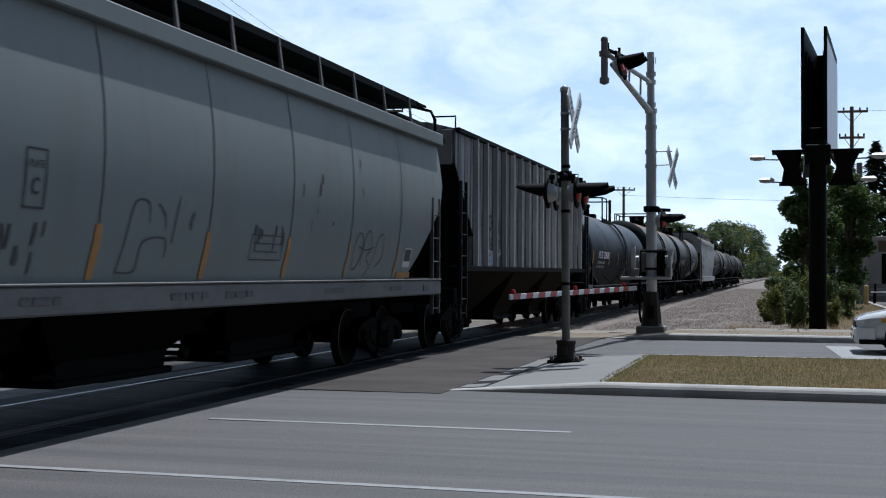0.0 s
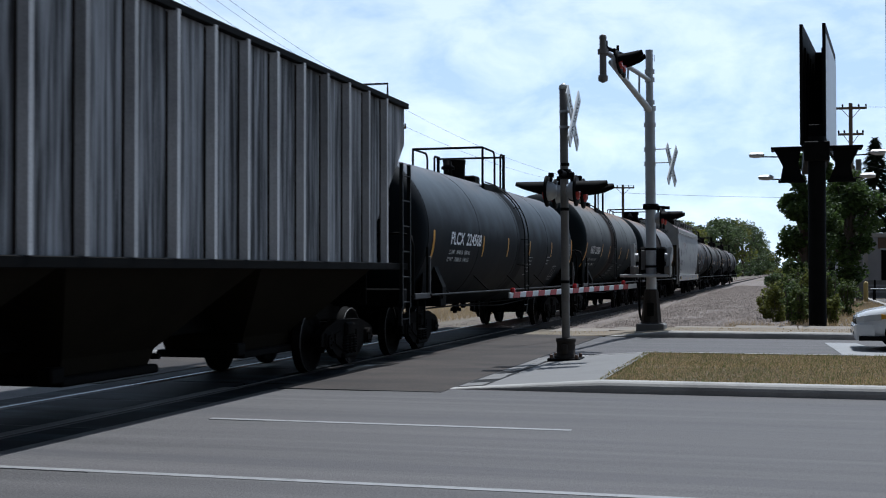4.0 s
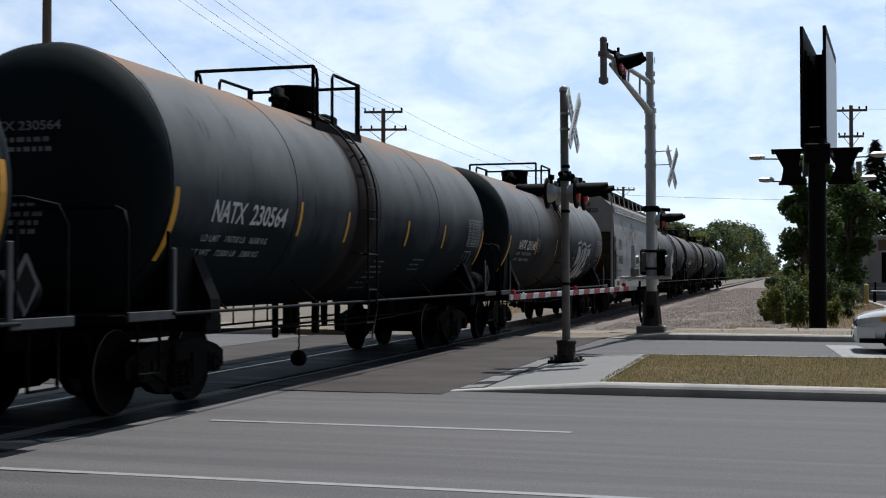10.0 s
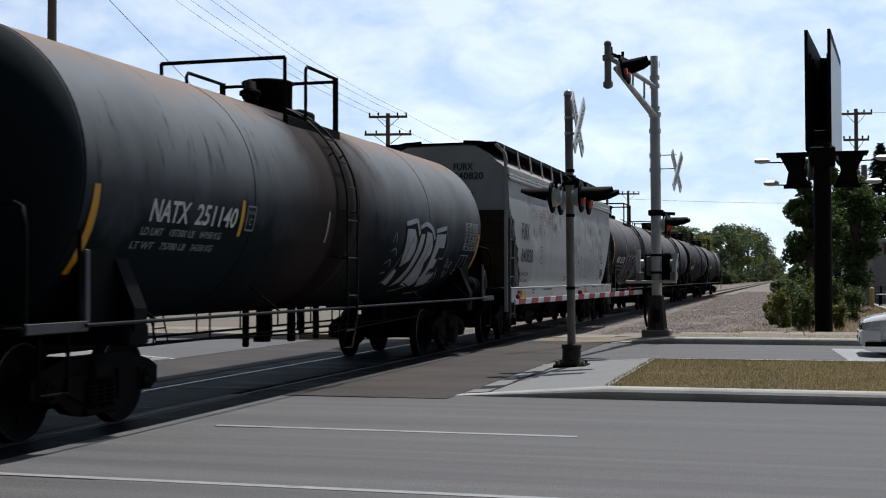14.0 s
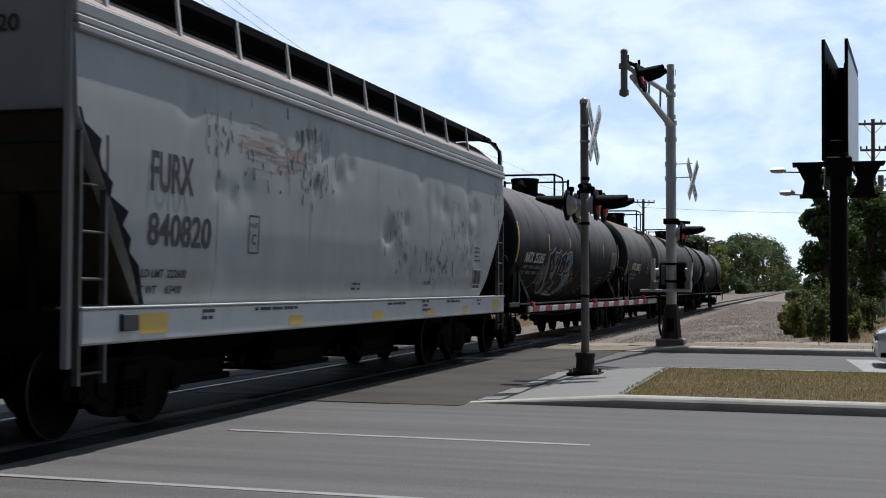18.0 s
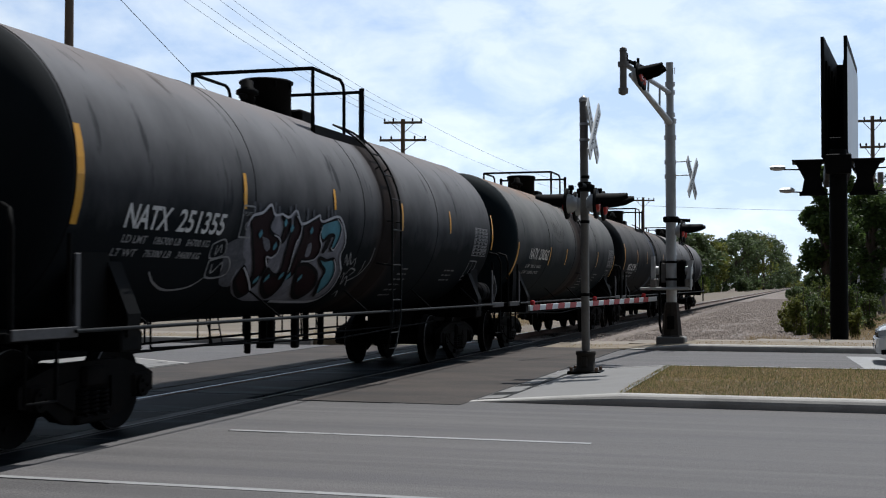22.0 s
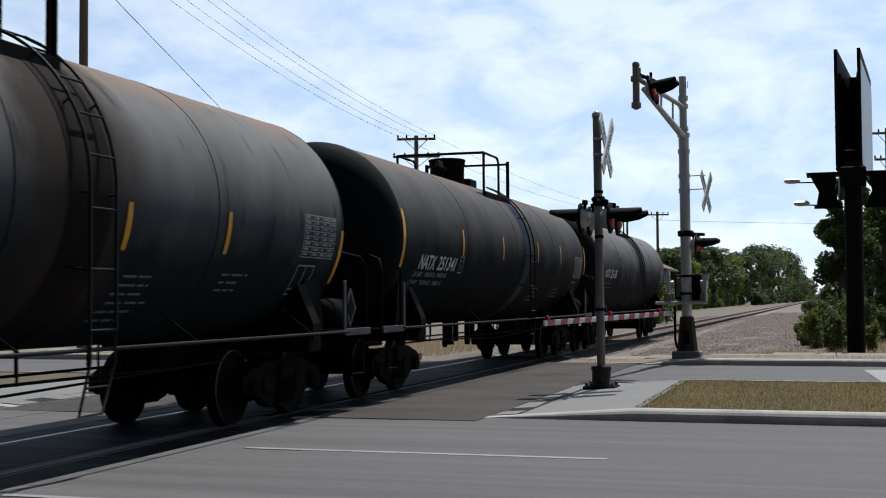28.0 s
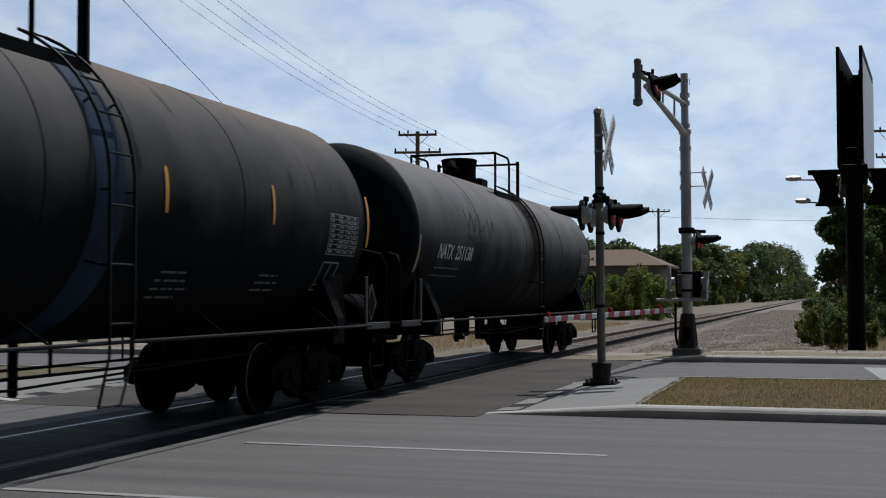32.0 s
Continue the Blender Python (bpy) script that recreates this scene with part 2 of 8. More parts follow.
MAT["soil"] = material("dry_soil", (0.12, 0.095, 0.066), 0.95, 0, 0.7, 1.25, 0.4, 25, 0.35, 0.4, stain=(0.07, 0.062, 0.03), stain_scale=0.35, stain_amount=0.6, world_space=True)
MAT["ballast"] = material("ballast_bed", (0.15, 0.12, 0.102), 0.95, 0, 0.25, 1.75, 1.4, 7, 0.6, 0.9, stain=(0.08, 0.064, 0.045), stain_scale=0.25,
                          stain_amount=0.5, world_space=True)
MAT["stone"] = material("ballast_stone", (0.27, 0.225, 0.195), 0.9, 0, 0.55, 1.4, 3.0, 30, 0.4, 0.3, world_space=True)
MAT["grass"] = material("dry_grass", (0.1, 0.083, 0.05), 0.95, 0, 0.55, 1.45, 1.1, 42, 0.5, 0.3, stain=(0.07, 0.068, 0.034), stain_scale=1.3, stain_amount=0.75, world_space=True, spec=0.1, tight=0.2)
MAT["verge"] = material("bare_verge", (0.17, 0.135, 0.09), 0.95, 0, 0.6, 1.3, 1.6, 30, 0.35, 0.3, stain=(0.1, 0.085, 0.045), stain_scale=0.8, stain_amount=0.8, world_space=True)
MAT["slab"] = material("dusty_slab", (0.2, 0.17, 0.135), 0.9, 0, 0.7, 1.2, 1.2, 40, 0.3, 0.2, stain=(0.12, 0.1, 0.075), stain_scale=1.0, stain_amount=0.7, vary=0.15, world_space=True)
MAT["rust"] = material("rusty_steel", (0.16, 0.1, 0.07), 0.8, 0.2, 0.6, 1.3, 3, 50, 0.4, 0.2)
MAT["sleeper"] = material("creosoted_sleeper", (0.09, 0.07, 0.055), 0.9, 0, 0.6, 1.4, 2, 30, 0.4, 0.4, vary=0.25)
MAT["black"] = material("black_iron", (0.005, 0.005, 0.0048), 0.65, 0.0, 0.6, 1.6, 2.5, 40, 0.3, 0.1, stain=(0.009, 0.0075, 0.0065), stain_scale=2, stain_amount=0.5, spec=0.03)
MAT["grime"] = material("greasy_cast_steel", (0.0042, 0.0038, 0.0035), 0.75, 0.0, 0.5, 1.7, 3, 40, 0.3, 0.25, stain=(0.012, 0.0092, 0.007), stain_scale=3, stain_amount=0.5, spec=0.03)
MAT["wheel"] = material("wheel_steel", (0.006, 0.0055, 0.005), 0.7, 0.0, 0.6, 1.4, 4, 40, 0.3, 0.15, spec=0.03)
MAT["tread"] = material("bright_tread", (0.24, 0.235, 0.23), 0.35, 0.95, bump=0.02)
MAT["wheelrim"] = material("rubbed_wheel_rim", (0.11, 0.105, 0.1), 0.5, 0.6, bump=0.02)
MAT["ladderbar"] = material("rubbed_ladder_bar", (0.075, 0.073, 0.07), 0.6, 0.1, 0.6, 1.3, 3, 40, 0.3, 0.05, spec=0.2)
MAT["railside"] = material("dark_rusty_rail", (0.028, 0.024, 0.022), 0.8, 0.0, 0.6, 1.3, 3, 50, 0.4, 0.2, spec=0.1)
MAT["dulltread"] = material("dull_running_surface", (0.07, 0.066, 0.062), 0.5, 0.8, bump=0.02)
MAT["white"] = material("white_lettering", (0.6, 0.6, 0.58), 0.7, 0, 0.75, 1.1, 3, 40, 0.3, 0, spec=0.1)
MAT["brightwhite"] = material("fresh_white_lettering", (0.85, 0.86, 0.87), 0.6, 0, 0.9, 1.05, 3, 40, 0.2, 0, spec=0.2)
MAT["dim"] = material("faded_lettering", (0.26, 0.26, 0.26), 0.7, 0, 0.5, 1.2, 6, 60, 0.4, 0, spec=0.1)
MAT["dimmer"] = material("worn_small_stencil", (0.15, 0.15, 0.15), 0.7, 0, 0.4, 1.3, 6, 60, 0.4, 0, spec=0.1)
MAT["ink"] = material("black_lettering", (0.025, 0.025, 0.03), 0.7, 0, 0.7, 1.4, 5, 40, 0.3, 0)
MAT["amber"] = material("amber_reflector", (0.62, 0.3, 0.02), 0.4, 0, 0.75, 1.1, 2, 40, 0.2, 0, spec=0.2)
MAT["fadedbar"] = material("faded_reflector", (0.3, 0.24, 0.15), 0.5, 0, 0.6, 1.2, 3, 40, 0.3, 0)
MAT["galv"] = material("galvanised_steel", (0.42, 0.43, 0.43), 0.5, 0.5, 0.75, 1.15, 2, 50, 0.3, 0.08, stain=(0.25, 0.23, 0.2), stain_scale=2.5, stain_amount=0.5)
MAT["polegrey"] = material("weathered_silver_paint", (0.17, 0.16, 0.145), 0.6, 0.3, 0.6, 1.2, 2.5, 50, 0.3, 0.1, stain=(0.1, 0.085, 0.07), stain_scale=2.2, stain_amount=0.7)
MAT["basegrey"] = material("weathered_cast_base", (0.036, 0.031, 0.027), 0.75, 0.1, 0.5, 1.3, 4, 40, 0.4, 0.2, stain=(0.035, 0.028, 0.022), stain_scale=3, stain_amount=0.7, spec=0.15)
MAT["signwhite"] = material("sign_white", (0.68, 0.7, 0.7), 0.45, 0, 0.85, 1.05, 3, 50, 0.2, 0)
MAT["matblack"] = material("matt_black", (0.006, 0.006, 0.006), 0.6, 0, 0.7, 1.4, 3, 40, 0.3, 0.05, spec=0.03)
MAT["red"] = material("red_retroreflective", (0.42, 0.03, 0.03), 0.45, 0, 0.75, 1.1, 3, 40, 0.2, 0)
MAT["lens"] = material("red_lens", (0.35, 0.012, 0.01), 0.12, bump=0)
MAT["wood"] = material("pole_wood", (0.14, 0.105, 0.075), 0.9, 0, 0.6, 1.3, 2, 30, 0.4, 0.4, stretch=(4, 4, 0.3))
MAT["bark"] = material("bark", (0.09, 0.07, 0.055), 0.95, 0, 0.6, 1.3, 3, 30, 0.4, 0.5)


# ---------------------------------------------------------------- geometry helpers
class Geo:
    """Collects vertices and faces for one mesh."""

    def __init__(self):
        self.v, self.f, self.s = [], [], []

    def add(self, verts, faces, smooth=False):
        n = len(self.v)
        self.v += [tuple(p) for p in verts]
        self.f += [tuple(n + i for i in q) for q in faces]
        self.s += [smooth] * len(faces)
        return self

    def box(self, x0, x1, y0, y1, z0, z1, bevel=0.0):
        if bevel <= 0:
            c = [(x, y, z) for z in (z0, z1) for x, y in ((x0, y0), (x1, y0), (x1, y1), (x0, y1))]
            return self.add(c, [(3, 2, 1, 0), (4, 5, 6, 7), (0, 1, 5, 4), (1, 2, 6, 5), (2, 3, 7, 6), (3, 0, 4, 7)])
        b = min(bevel, (x1 - x0) / 2.1, (y1 - y0) / 2.1, (z1 - z0) / 2.1)
        rings = []
        for z, i in ((z0, b), (z0 + b, 0), (z1 - b, 0), (z1, b)):
            rings.append([(x0 + i, y0 + i + b * (i == 0), z), (x0 + i + b * (i == 0), y0 + i, z), (x1 - i - b * (i == 0), y0 + i, z), (x1 - i, y0 + i + b * (i == 0), z),
                          (x1 - i, y1 - i - b * (i == 0), z), (x1 - i - b * (i == 0), y1 - i, z), (x0 + i + b * (i == 0), y1 - i, z), (x0 + i, y1 - i - b * (i == 0), z)])
        return self.loft(rings)

    def loft(self, rings, closed=True, caps=True, smooth=False):
        n, v, f = len(rings[0]), [p for r in rings for p in r], []
        for k in range(len(rings) - 1):
            for i in range(n if closed else n - 1):
                j = (i + 1) % n
                f.append((k * n + i, k * n + j, (k + 1) * n + j, (k + 1) * n + i))
        self.add(v, f, smooth)
        if caps and closed:
            self.add(rings[0], [tuple(range(n))[::-1]])
            self.add(rings[-1], [tuple(range(n))])
        return self

    def cyl(self, a, b, r0, r1=None, n=12, caps=True):
        a, b = Vector(a), Vector(b)
        r1 = r0 if r1 is None else r1
        d = (b - a).normalized()
        u = d.orthogonal().normalized()
        w = d.cross(u)
        ring = [u * math.cos(2 * math.pi * i / n) + w * math.sin(2 * math.pi * i / n) for i in range(n)]
        return self.loft([[a + p * r0 for p in ring], [b + p * r1 for p in ring]], caps=caps, smooth=True)

    def tube(self, pts, r, n=8):
        pts = [Vector(p) for p in pts]
        rings = []
        for i, p in enumerate(pts):
            d = (pts[min(i + 1, len(pts) - 1)] - pts[max(i - 1, 0)]).normalized()
            if i == 0:
                u = d.orthogonal().normalized()
            else:
                u = (u - d * u.dot(d)).normalized()
            w = d.cross(u)
            rings.append([p + (u * math.cos(2 * math.pi * k / n) + w * math.sin(2 * math.pi * k / n)) * r for k in range(n)])
        return self.loft(rings, smooth=True)

    def lathe(self, profile, axis="y", centre=(0, 0, 0), n=32, smooth=True):
        """profile: (along, radius) pairs."""
        c = Vector(centre)
        rings = []
        for a, r in profile:
            ring = []
            for i in range(n):
                t = 2 * math.pi * i / n
                p, q = r * math.cos(t), r * math.sin(t)
                ring.append(c + Vector({"y": (p, a, -q), "x": (a, p, q), "z": (p, q, a)}[axis]))
            rings.append(ring)
        return self.loft(rings, smooth=smooth)

    def prism(self, poly, axis, a, b):
        """A flat outline pushed from a to b along an axis; the outline's pairs are the other two axes in order."""
        def at(p, q, s):
            return {"x": (s, p, q), "y": (p, s, q), "z": (p, q, s)}[axis]
        return self.loft([[at(p, q, a) for p, q in poly], [at(p, q, b) for p, q in poly]])

    def mesh(self, name):
        me = bpy.data.meshes.new(name)
        me.from_pydata(self.v, [], self.f)
        me.polygons.foreach_set("use_smooth", self.s)
        me.update()
        bm = bmesh.new()
        bm.from_mesh(me)
        bmesh.ops.recalc_face_normals(bm, faces=bm.faces)
        bm.to_mesh(me)
        bm.free()
        return me


def part(name, geo, mat, parent=None, label="", at=None, data=None):
    """Links one mesh object, as a part of a thing or of a part."""
    me = data or geo.mesh(name)
    if not me.materials:
        me.materials.append(MAT[mat] if isinstance(mat, str) else mat)
    ob = new(name, me)
    if parent is not None:
        ob.parent = parent
    if at is not None:
        ob.matrix_basis = at
    if label:
        tagged(ob, label)
    return ob


def thing(name, label, category, at=None, group="", kind=""):
    e = new(name)
    e.empty_display_size = 0.2
    if at is not None:
        e.matrix_basis = at
    return tagged(e, label, category, group, kind)


def structure(name, geo, mat, label="", category=""):
    ob = part(name, geo, mat)
    return tagged(ob, label, category, kind="structure")


TEXTS = {}


def text_mesh(words, width, height, mat):
    """Flat lettering in the built-in font, fitted to a width and height, its lower left corner at the origin."""
    key = (words, width, height, mat)
    if key in TEXTS:
        return TEXTS[key]
    cu = bpy.data.curves.new("lettering", "FONT")
    cu.body = words
    cu.resolution_u = 3
    cu.offset = 0.018
    ob = new("lettering", cu)
    bpy.context.view_layer.update()
    me = bpy.data.meshes.new_from_object(ob.evaluated_get(bpy.context.evaluated_depsgraph_get()))
    bpy.data.objects.remove(ob)
    co = np.empty(len(me.vertices) * 3)
    me.vertices.foreach_get("co", co)
    co = co.reshape(-1, 3)
    lo, hi = co.min(0), co.max(0)
    co = (co - lo) / np.maximum(hi - lo, 1e-6) * (width, height, 0)
    me.vertices.foreach_set("co", co.ravel())
    me.materials.clear()
    me.materials.append(MAT[mat])
    me.update()
    TEXTS[key] = me
    return me


FACE_X = Matrix(((0, 0, 1, 0), (1, 0, 0, 0), (0, 1, 0, 0), (0, 0, 0, 1)))       # lettering on a side that faces +x


# ---------------------------------------------------------------- the train's way
TRACK_X = -7.727
GAUGE = 0.7525        # centre line to rail middle
# metres along the line from the middle of the clip, slowing gently
def run(t):
    u = (t - 16) / 16
    return -70.923 * u + 2.547 * u * u - 0.358 * u ** 3 + 0.174 * u ** 4


MOVERS, ROLLERS = [], []


# ---------------------------------------------------------------- ground, road, crossing
def build_ground():
    g = Geo()
    xs = [-900, -300, -120, -60] + [-40 + 4 * i for i in range(21)] + [60, 120, 300, 900]
    ys = [-400, -100, -30, 33.0, 34.6, 40, 50, 65, 85, 110, 150, 220, 400, 900, 2500]
    g.add([(x, y, -0.05 if y < 34 else -0.2) for y in ys for x in xs],
          [(j * len(xs) + i, j * len(xs) + i + 1, (j + 1) * len(xs) + i + 1, (j + 1) * len(xs) + i) for j in range(len(ys) - 1) for i in range(len(xs) - 1)])
    structure("ground", g, "soil", "dry brown earth and sparse grass reaching the horizon", "ground")
    # road: two carriageways, open where the line crosses
    g = Geo()
    for x0, x1 in ((-140, -10.3), (-5.1, 140)):
        g.box(x0, x1, 2.0, 15.04, -0.3, 0)
        g.box(x0 if x0 < -20 else -4.2, x1 if x1 > 20 else -11.3, 15.04, 28.72, -0.3, 0)
    g.box(-10.3, -5.1, 2.0, 15.04, -0.3, -0.004)
    structure("road", g, "asphalt", "worn grey asphalt road with two carriageways", "road")
    g = Geo().box(-60, 60, -12, 2.0, -0.3, 0.0)
    structure("forecourt", g, "asphalt", "dark asphalt forecourt beside the road", "pavement")
    # crossing apron on both sides of the rails
    g = Geo().box(-6.42, -4.21, 15.06, 29.4, -0.3, 0.002).box(-11.28, -9.03, 15.06, 29.4, -0.3, 0.002)
    structure("crossing_apron", g, "crossing", "brownish patched asphalt beside the crossing panels", "road")
    g = Geo().box(-6.4, -4.2, 15.0, 15.05, -0.1, 0.006).box(-4.225, -4.195, 15.6, 29.2, -0.1, 0.005).box(-11.3, -11.25, 15.6, 29.2, -0.1, 0.005)
    structure("tar_joint", g, "tar", "black sealed joint in the paving", "joint")


def build_crossing():
    # rubber and asphalt panels, in pieces along the line, with grooves beside the rails
    base = thing("crossing_surface", "dark worn crossing panels flush with the rails", "level crossing", kind="structure")
    for x0, x1, name in ((-9.0, -8.60, "field_panel"), (-8.36, -7.16, "gauge_panel"), (-6.89, -6.42, "field_panel")):
        y = 1.0
        while y < 31.0:
            part(name, None, "panel", base, data=panel_mesh(x1 - x0, 2.42), at=pose((x0 + x1) / 2, y + 1.22, 0))
            y += 2.44
    structure("crossing_bed", Geo().box(-9.02, -6.40, -4, 31.5, -0.4, -0.06), "tar", "black grooves beside the rails", "level crossing")


PANELS = {}


def panel_mesh(w, l):
    if (w, l) not in PANELS:
        PANELS[w, l] = Geo().box(-w / 2, w / 2, -l / 2, l / 2, -0.12, -0.002, 0.012).mesh("panel")
    return PANELS[w, l]


def build_rails():
    prof = [(-0.07, -0.18), (0.07, -0.18), (0.07, -0.165), (0.012, -0.14), (0.012, -0.045), (0.036, -0.035), (0.036, -0.006), (0.028, 0.0),
            (-0.028, 0.0), (-0.036, -0.006), (-0.036, -0.035), (-0.012, -0.045), (-0.012, -0.14), (-0.07, -0.165)]
    # the near rail is darker and has a narrower head strip
    for s in (-1, 1):
        x, w = TRACK_X + s * GAUGE, 0.027 if s < 0 else 0.014
        ob = structure("rail", Geo().prism([(x + p, q) for p, q in prof], "y", -90, 700), "rust" if s < 0 else "railside", "long steel rail with a polished head", "rail")
        part("rail_head", Geo().prism([(x - w, 0.0), (x + w, 0.0), (x + w - 0.003, 0.004), (x - w + 0.003, 0.004)], "y", -90, 700), "tread" if s < 0 else "dulltread", ob, "bright worn running surface" if s < 0 else "darker, narrow running surface")
    # beyond the crossing the stone bed lies level with the sleepers
    g = Geo().prism([(TRACK_X - 3.4, -0.6), (TRACK_X + 3.4, -0.6), (TRACK_X + 2.6, -0.22), (TRACK_X + 1.5, -0.185), (TRACK_X - 1.5, -0.185), (TRACK_X - 2.6, -0.22)], "y", 31.4, 700)
    structure("ballast_bed", g, "ballast", "grey brown stone bed under the track", "ballast")
    g = Geo().prism([(TRACK_X - 3.4, -0.6), (TRACK_X + 3.4, -0.6), (TRACK_X + 2.6, -0.22), (TRACK_X + 1.5, -0.185), (TRACK_X - 1.5, -0.185), (TRACK_X - 2.6, -0.22)], "y", -90, 1.0)
    structure("ballast_bed", g, "ballast", "grey brown stone bed under the track", "ballast")
    # open strip of gravel between the line and the bushes
    g = Geo()
    n, m = 14, 40
    rnd = random.Random(4)
    vv = []
    for j in range(m + 1):
        y = 33.3 + (j / m) ** 1.8 * 190
        for i in range(n + 1):
            x = TRACK_X + 2.2 + i / n * 6.4
            vv.append((x, y, -0.19 + 0.05 * noise.noise(Vector((x * 0.7, y * 0.35, 3))) + (0.12 * max(0, 1 - (y - 33.3) / 3))))
    g.add(vv, [(j * (n + 1) + i, j * (n + 1) + i + 1, (j + 1) * (n + 1) + i + 1, (j + 1) * (n + 1) + i) for j in range(m) for i in range(n)], True)
    structure("gravel_strip", g, "ballast", "pinkish grey gravel beside the track", "gravel")


def build_median(x0, x1, ramp):
    """Raised island between the carriageways. ramp: the end of it that slopes down to the crossing."""
    s = 1 if x1 > x0 else -1
    k = Geo()
    xa, xb = x0 + s * 0.0, x0 + s * 1.95
    for ya, yb in ((15.46, 15.66), (21.4, 21.2)):      # upright foot, rounded shoulder
        d = 1 if yb > ya else -1
        edge = [(0.0, -0.2), (0.0, 0.4), (0.012, 0.62), (0.04, 0.82), (0.075, 0.94), (0.12, 1.0), (0.2, 1.0), (0.2, -0.2)]
        k.loft([[(x, ya + d * a, (b * h if b > 0 else b)) for a, b in edge] for x, h in ((xa, 0.006), (xb, 0.15), (x1, 0.15))])
    structure("kerb", k, "kerb", "stained concrete kerb of the traffic island", "kerb")
    a = Geo().prism([(xa, 0.003), (xb, 0.145), (x0 + s * 1.87, 0.139), (x0 + s * 1.87, -0.2), (xa, -0.2)], "y", 15.66, 21.2)
    structure("island_pavement", a, "concrete", "pale concrete apron at the island's end", "pavement")
    g = Geo().box(min(x0 + s * 1.87, x1), max(x0 + s * 1.87, x1), 15.66, 21.2, -0.2, 0.13)
    structure("island_lawn", g, "grass", "parched brown lawn of the island", "lawn")
    # blocks set along the end that meets the crossing, a few of them missing
    strip = thing("edge_strip", "row of pale worn blocks along the island's end", "kerb", kind="structure")
    rnd = random.Random(6)
    for i in range(11):
        ya = 15.72 + i * 0.5
        if i in (1, 4):
            continue
        wide = rnd.uniform(0.24, 0.34)
        u0, u1 = x0 + s * 0.05, x0 + s * (0.05 + wide)
        z = lambda x: 0.012 + abs(x - x0) / 1.95 * 0.146
        part("edge_block", Geo().prism([(u0, z(u0)), (u1, z(u1)), (u1, -0.1), (u0, -0.1)], "y", ya, ya + 0.48), "concrete", strip)
    part("dark_joint", Geo().prism([(x0 + s * 0.04, 0.0085), (x0 + s * 0.4, 0.0365), (x0 + s * 0.4, -0.1), (x0 + s * 0.04, -0.1)], "y", 15.7, 21.18), "tar", strip)


def build_far_side():
    k = Geo()
    k.box(-90, -11.9, 28.72, 28.92, -0.2, 0.15, 0.02)
    k.loft([[(x, 28.72 + a, b * h if b > 0 else b) for a, b in ((0.0, -0.2), (0.0, 0.5), (0.015, 0.75), (0.05, 0.93), (0.1, 1.0), (0.2, 1.0), (0.2, -0.2))] for x, h in ((-4.1, 0.01), (-2.6, 0.15), (90, 0.15))])
    structure("kerb", k, "kerb", "stained concrete kerb along the far side", "kerb")
    g = Geo().prism([(-6.2, -0.2), (90, -0.2), (90, 0.13), (-2.7, 0.13), (-4.2, 0.02), (-6.2, -0.02)], "y", 28.92, 31.2).box(-90, -10.2, 28.92, 31.2, -0.2, 0.13)
    structure("verge", g, "verge", "dry grass verge behind the kerb", "verge")
    slabs = thing("pavement", "pale concrete pavement across the verge", "pavement", kind="structure")
    for xa, n in ((-5.9, 22), (-42, 20)):
        for i in range(n):
            part("slab", None, "slab", slabs, data=slab_mesh(), at=pose(xa + 1.53 * i + 0.76, 32.1, -0.02 if i > 2 or xa < -20 else -0.14 + 0.04 * i))


def slab_mesh():
    if "slab" not in PANELS:
        PANELS["slab"] = Geo().box(-0.755, 0.755, -0.85, 0.85, -0.2, 0.14, 0.012).mesh("slab")
    return PANELS["slab"]


def build_markings():
    g = Geo().box(-70, 60, 8.36, 8.46, -0.05, 0.004)
    tagged(structure("edge_line", g, "line"), "long thin worn white line", "road marking")
    for x in (-30.0, -17.9, -5.75, 6.45, 18.6):
        structure("lane_dash", Geo().box(x, x + 3.75, 11.69, 11.79, -0.05, 0.004), "line", "worn white lane dash", "road marking")
    structure("stop_line", Geo().prism([(0.72, 27.4), (1.35, 27.4), (2.0, 22.2), (1.0, 22.2)], "z", -0.05, 0.005), "line", "worn white stop line", "road marking")


build_ground()
build_crossing()
build_rails()
build_median(-4.21, 60, 1)
build_median(-11.3, -70, -1)
build_far_side()
build_markings()


# ---------------------------------------------------------------- rolling stock
SHARED = {}


def shared(key, build):
    if key not in SHARED:
        SHARED[key] = build()
    return SHARED[key]


WHEEL_R = 0.457


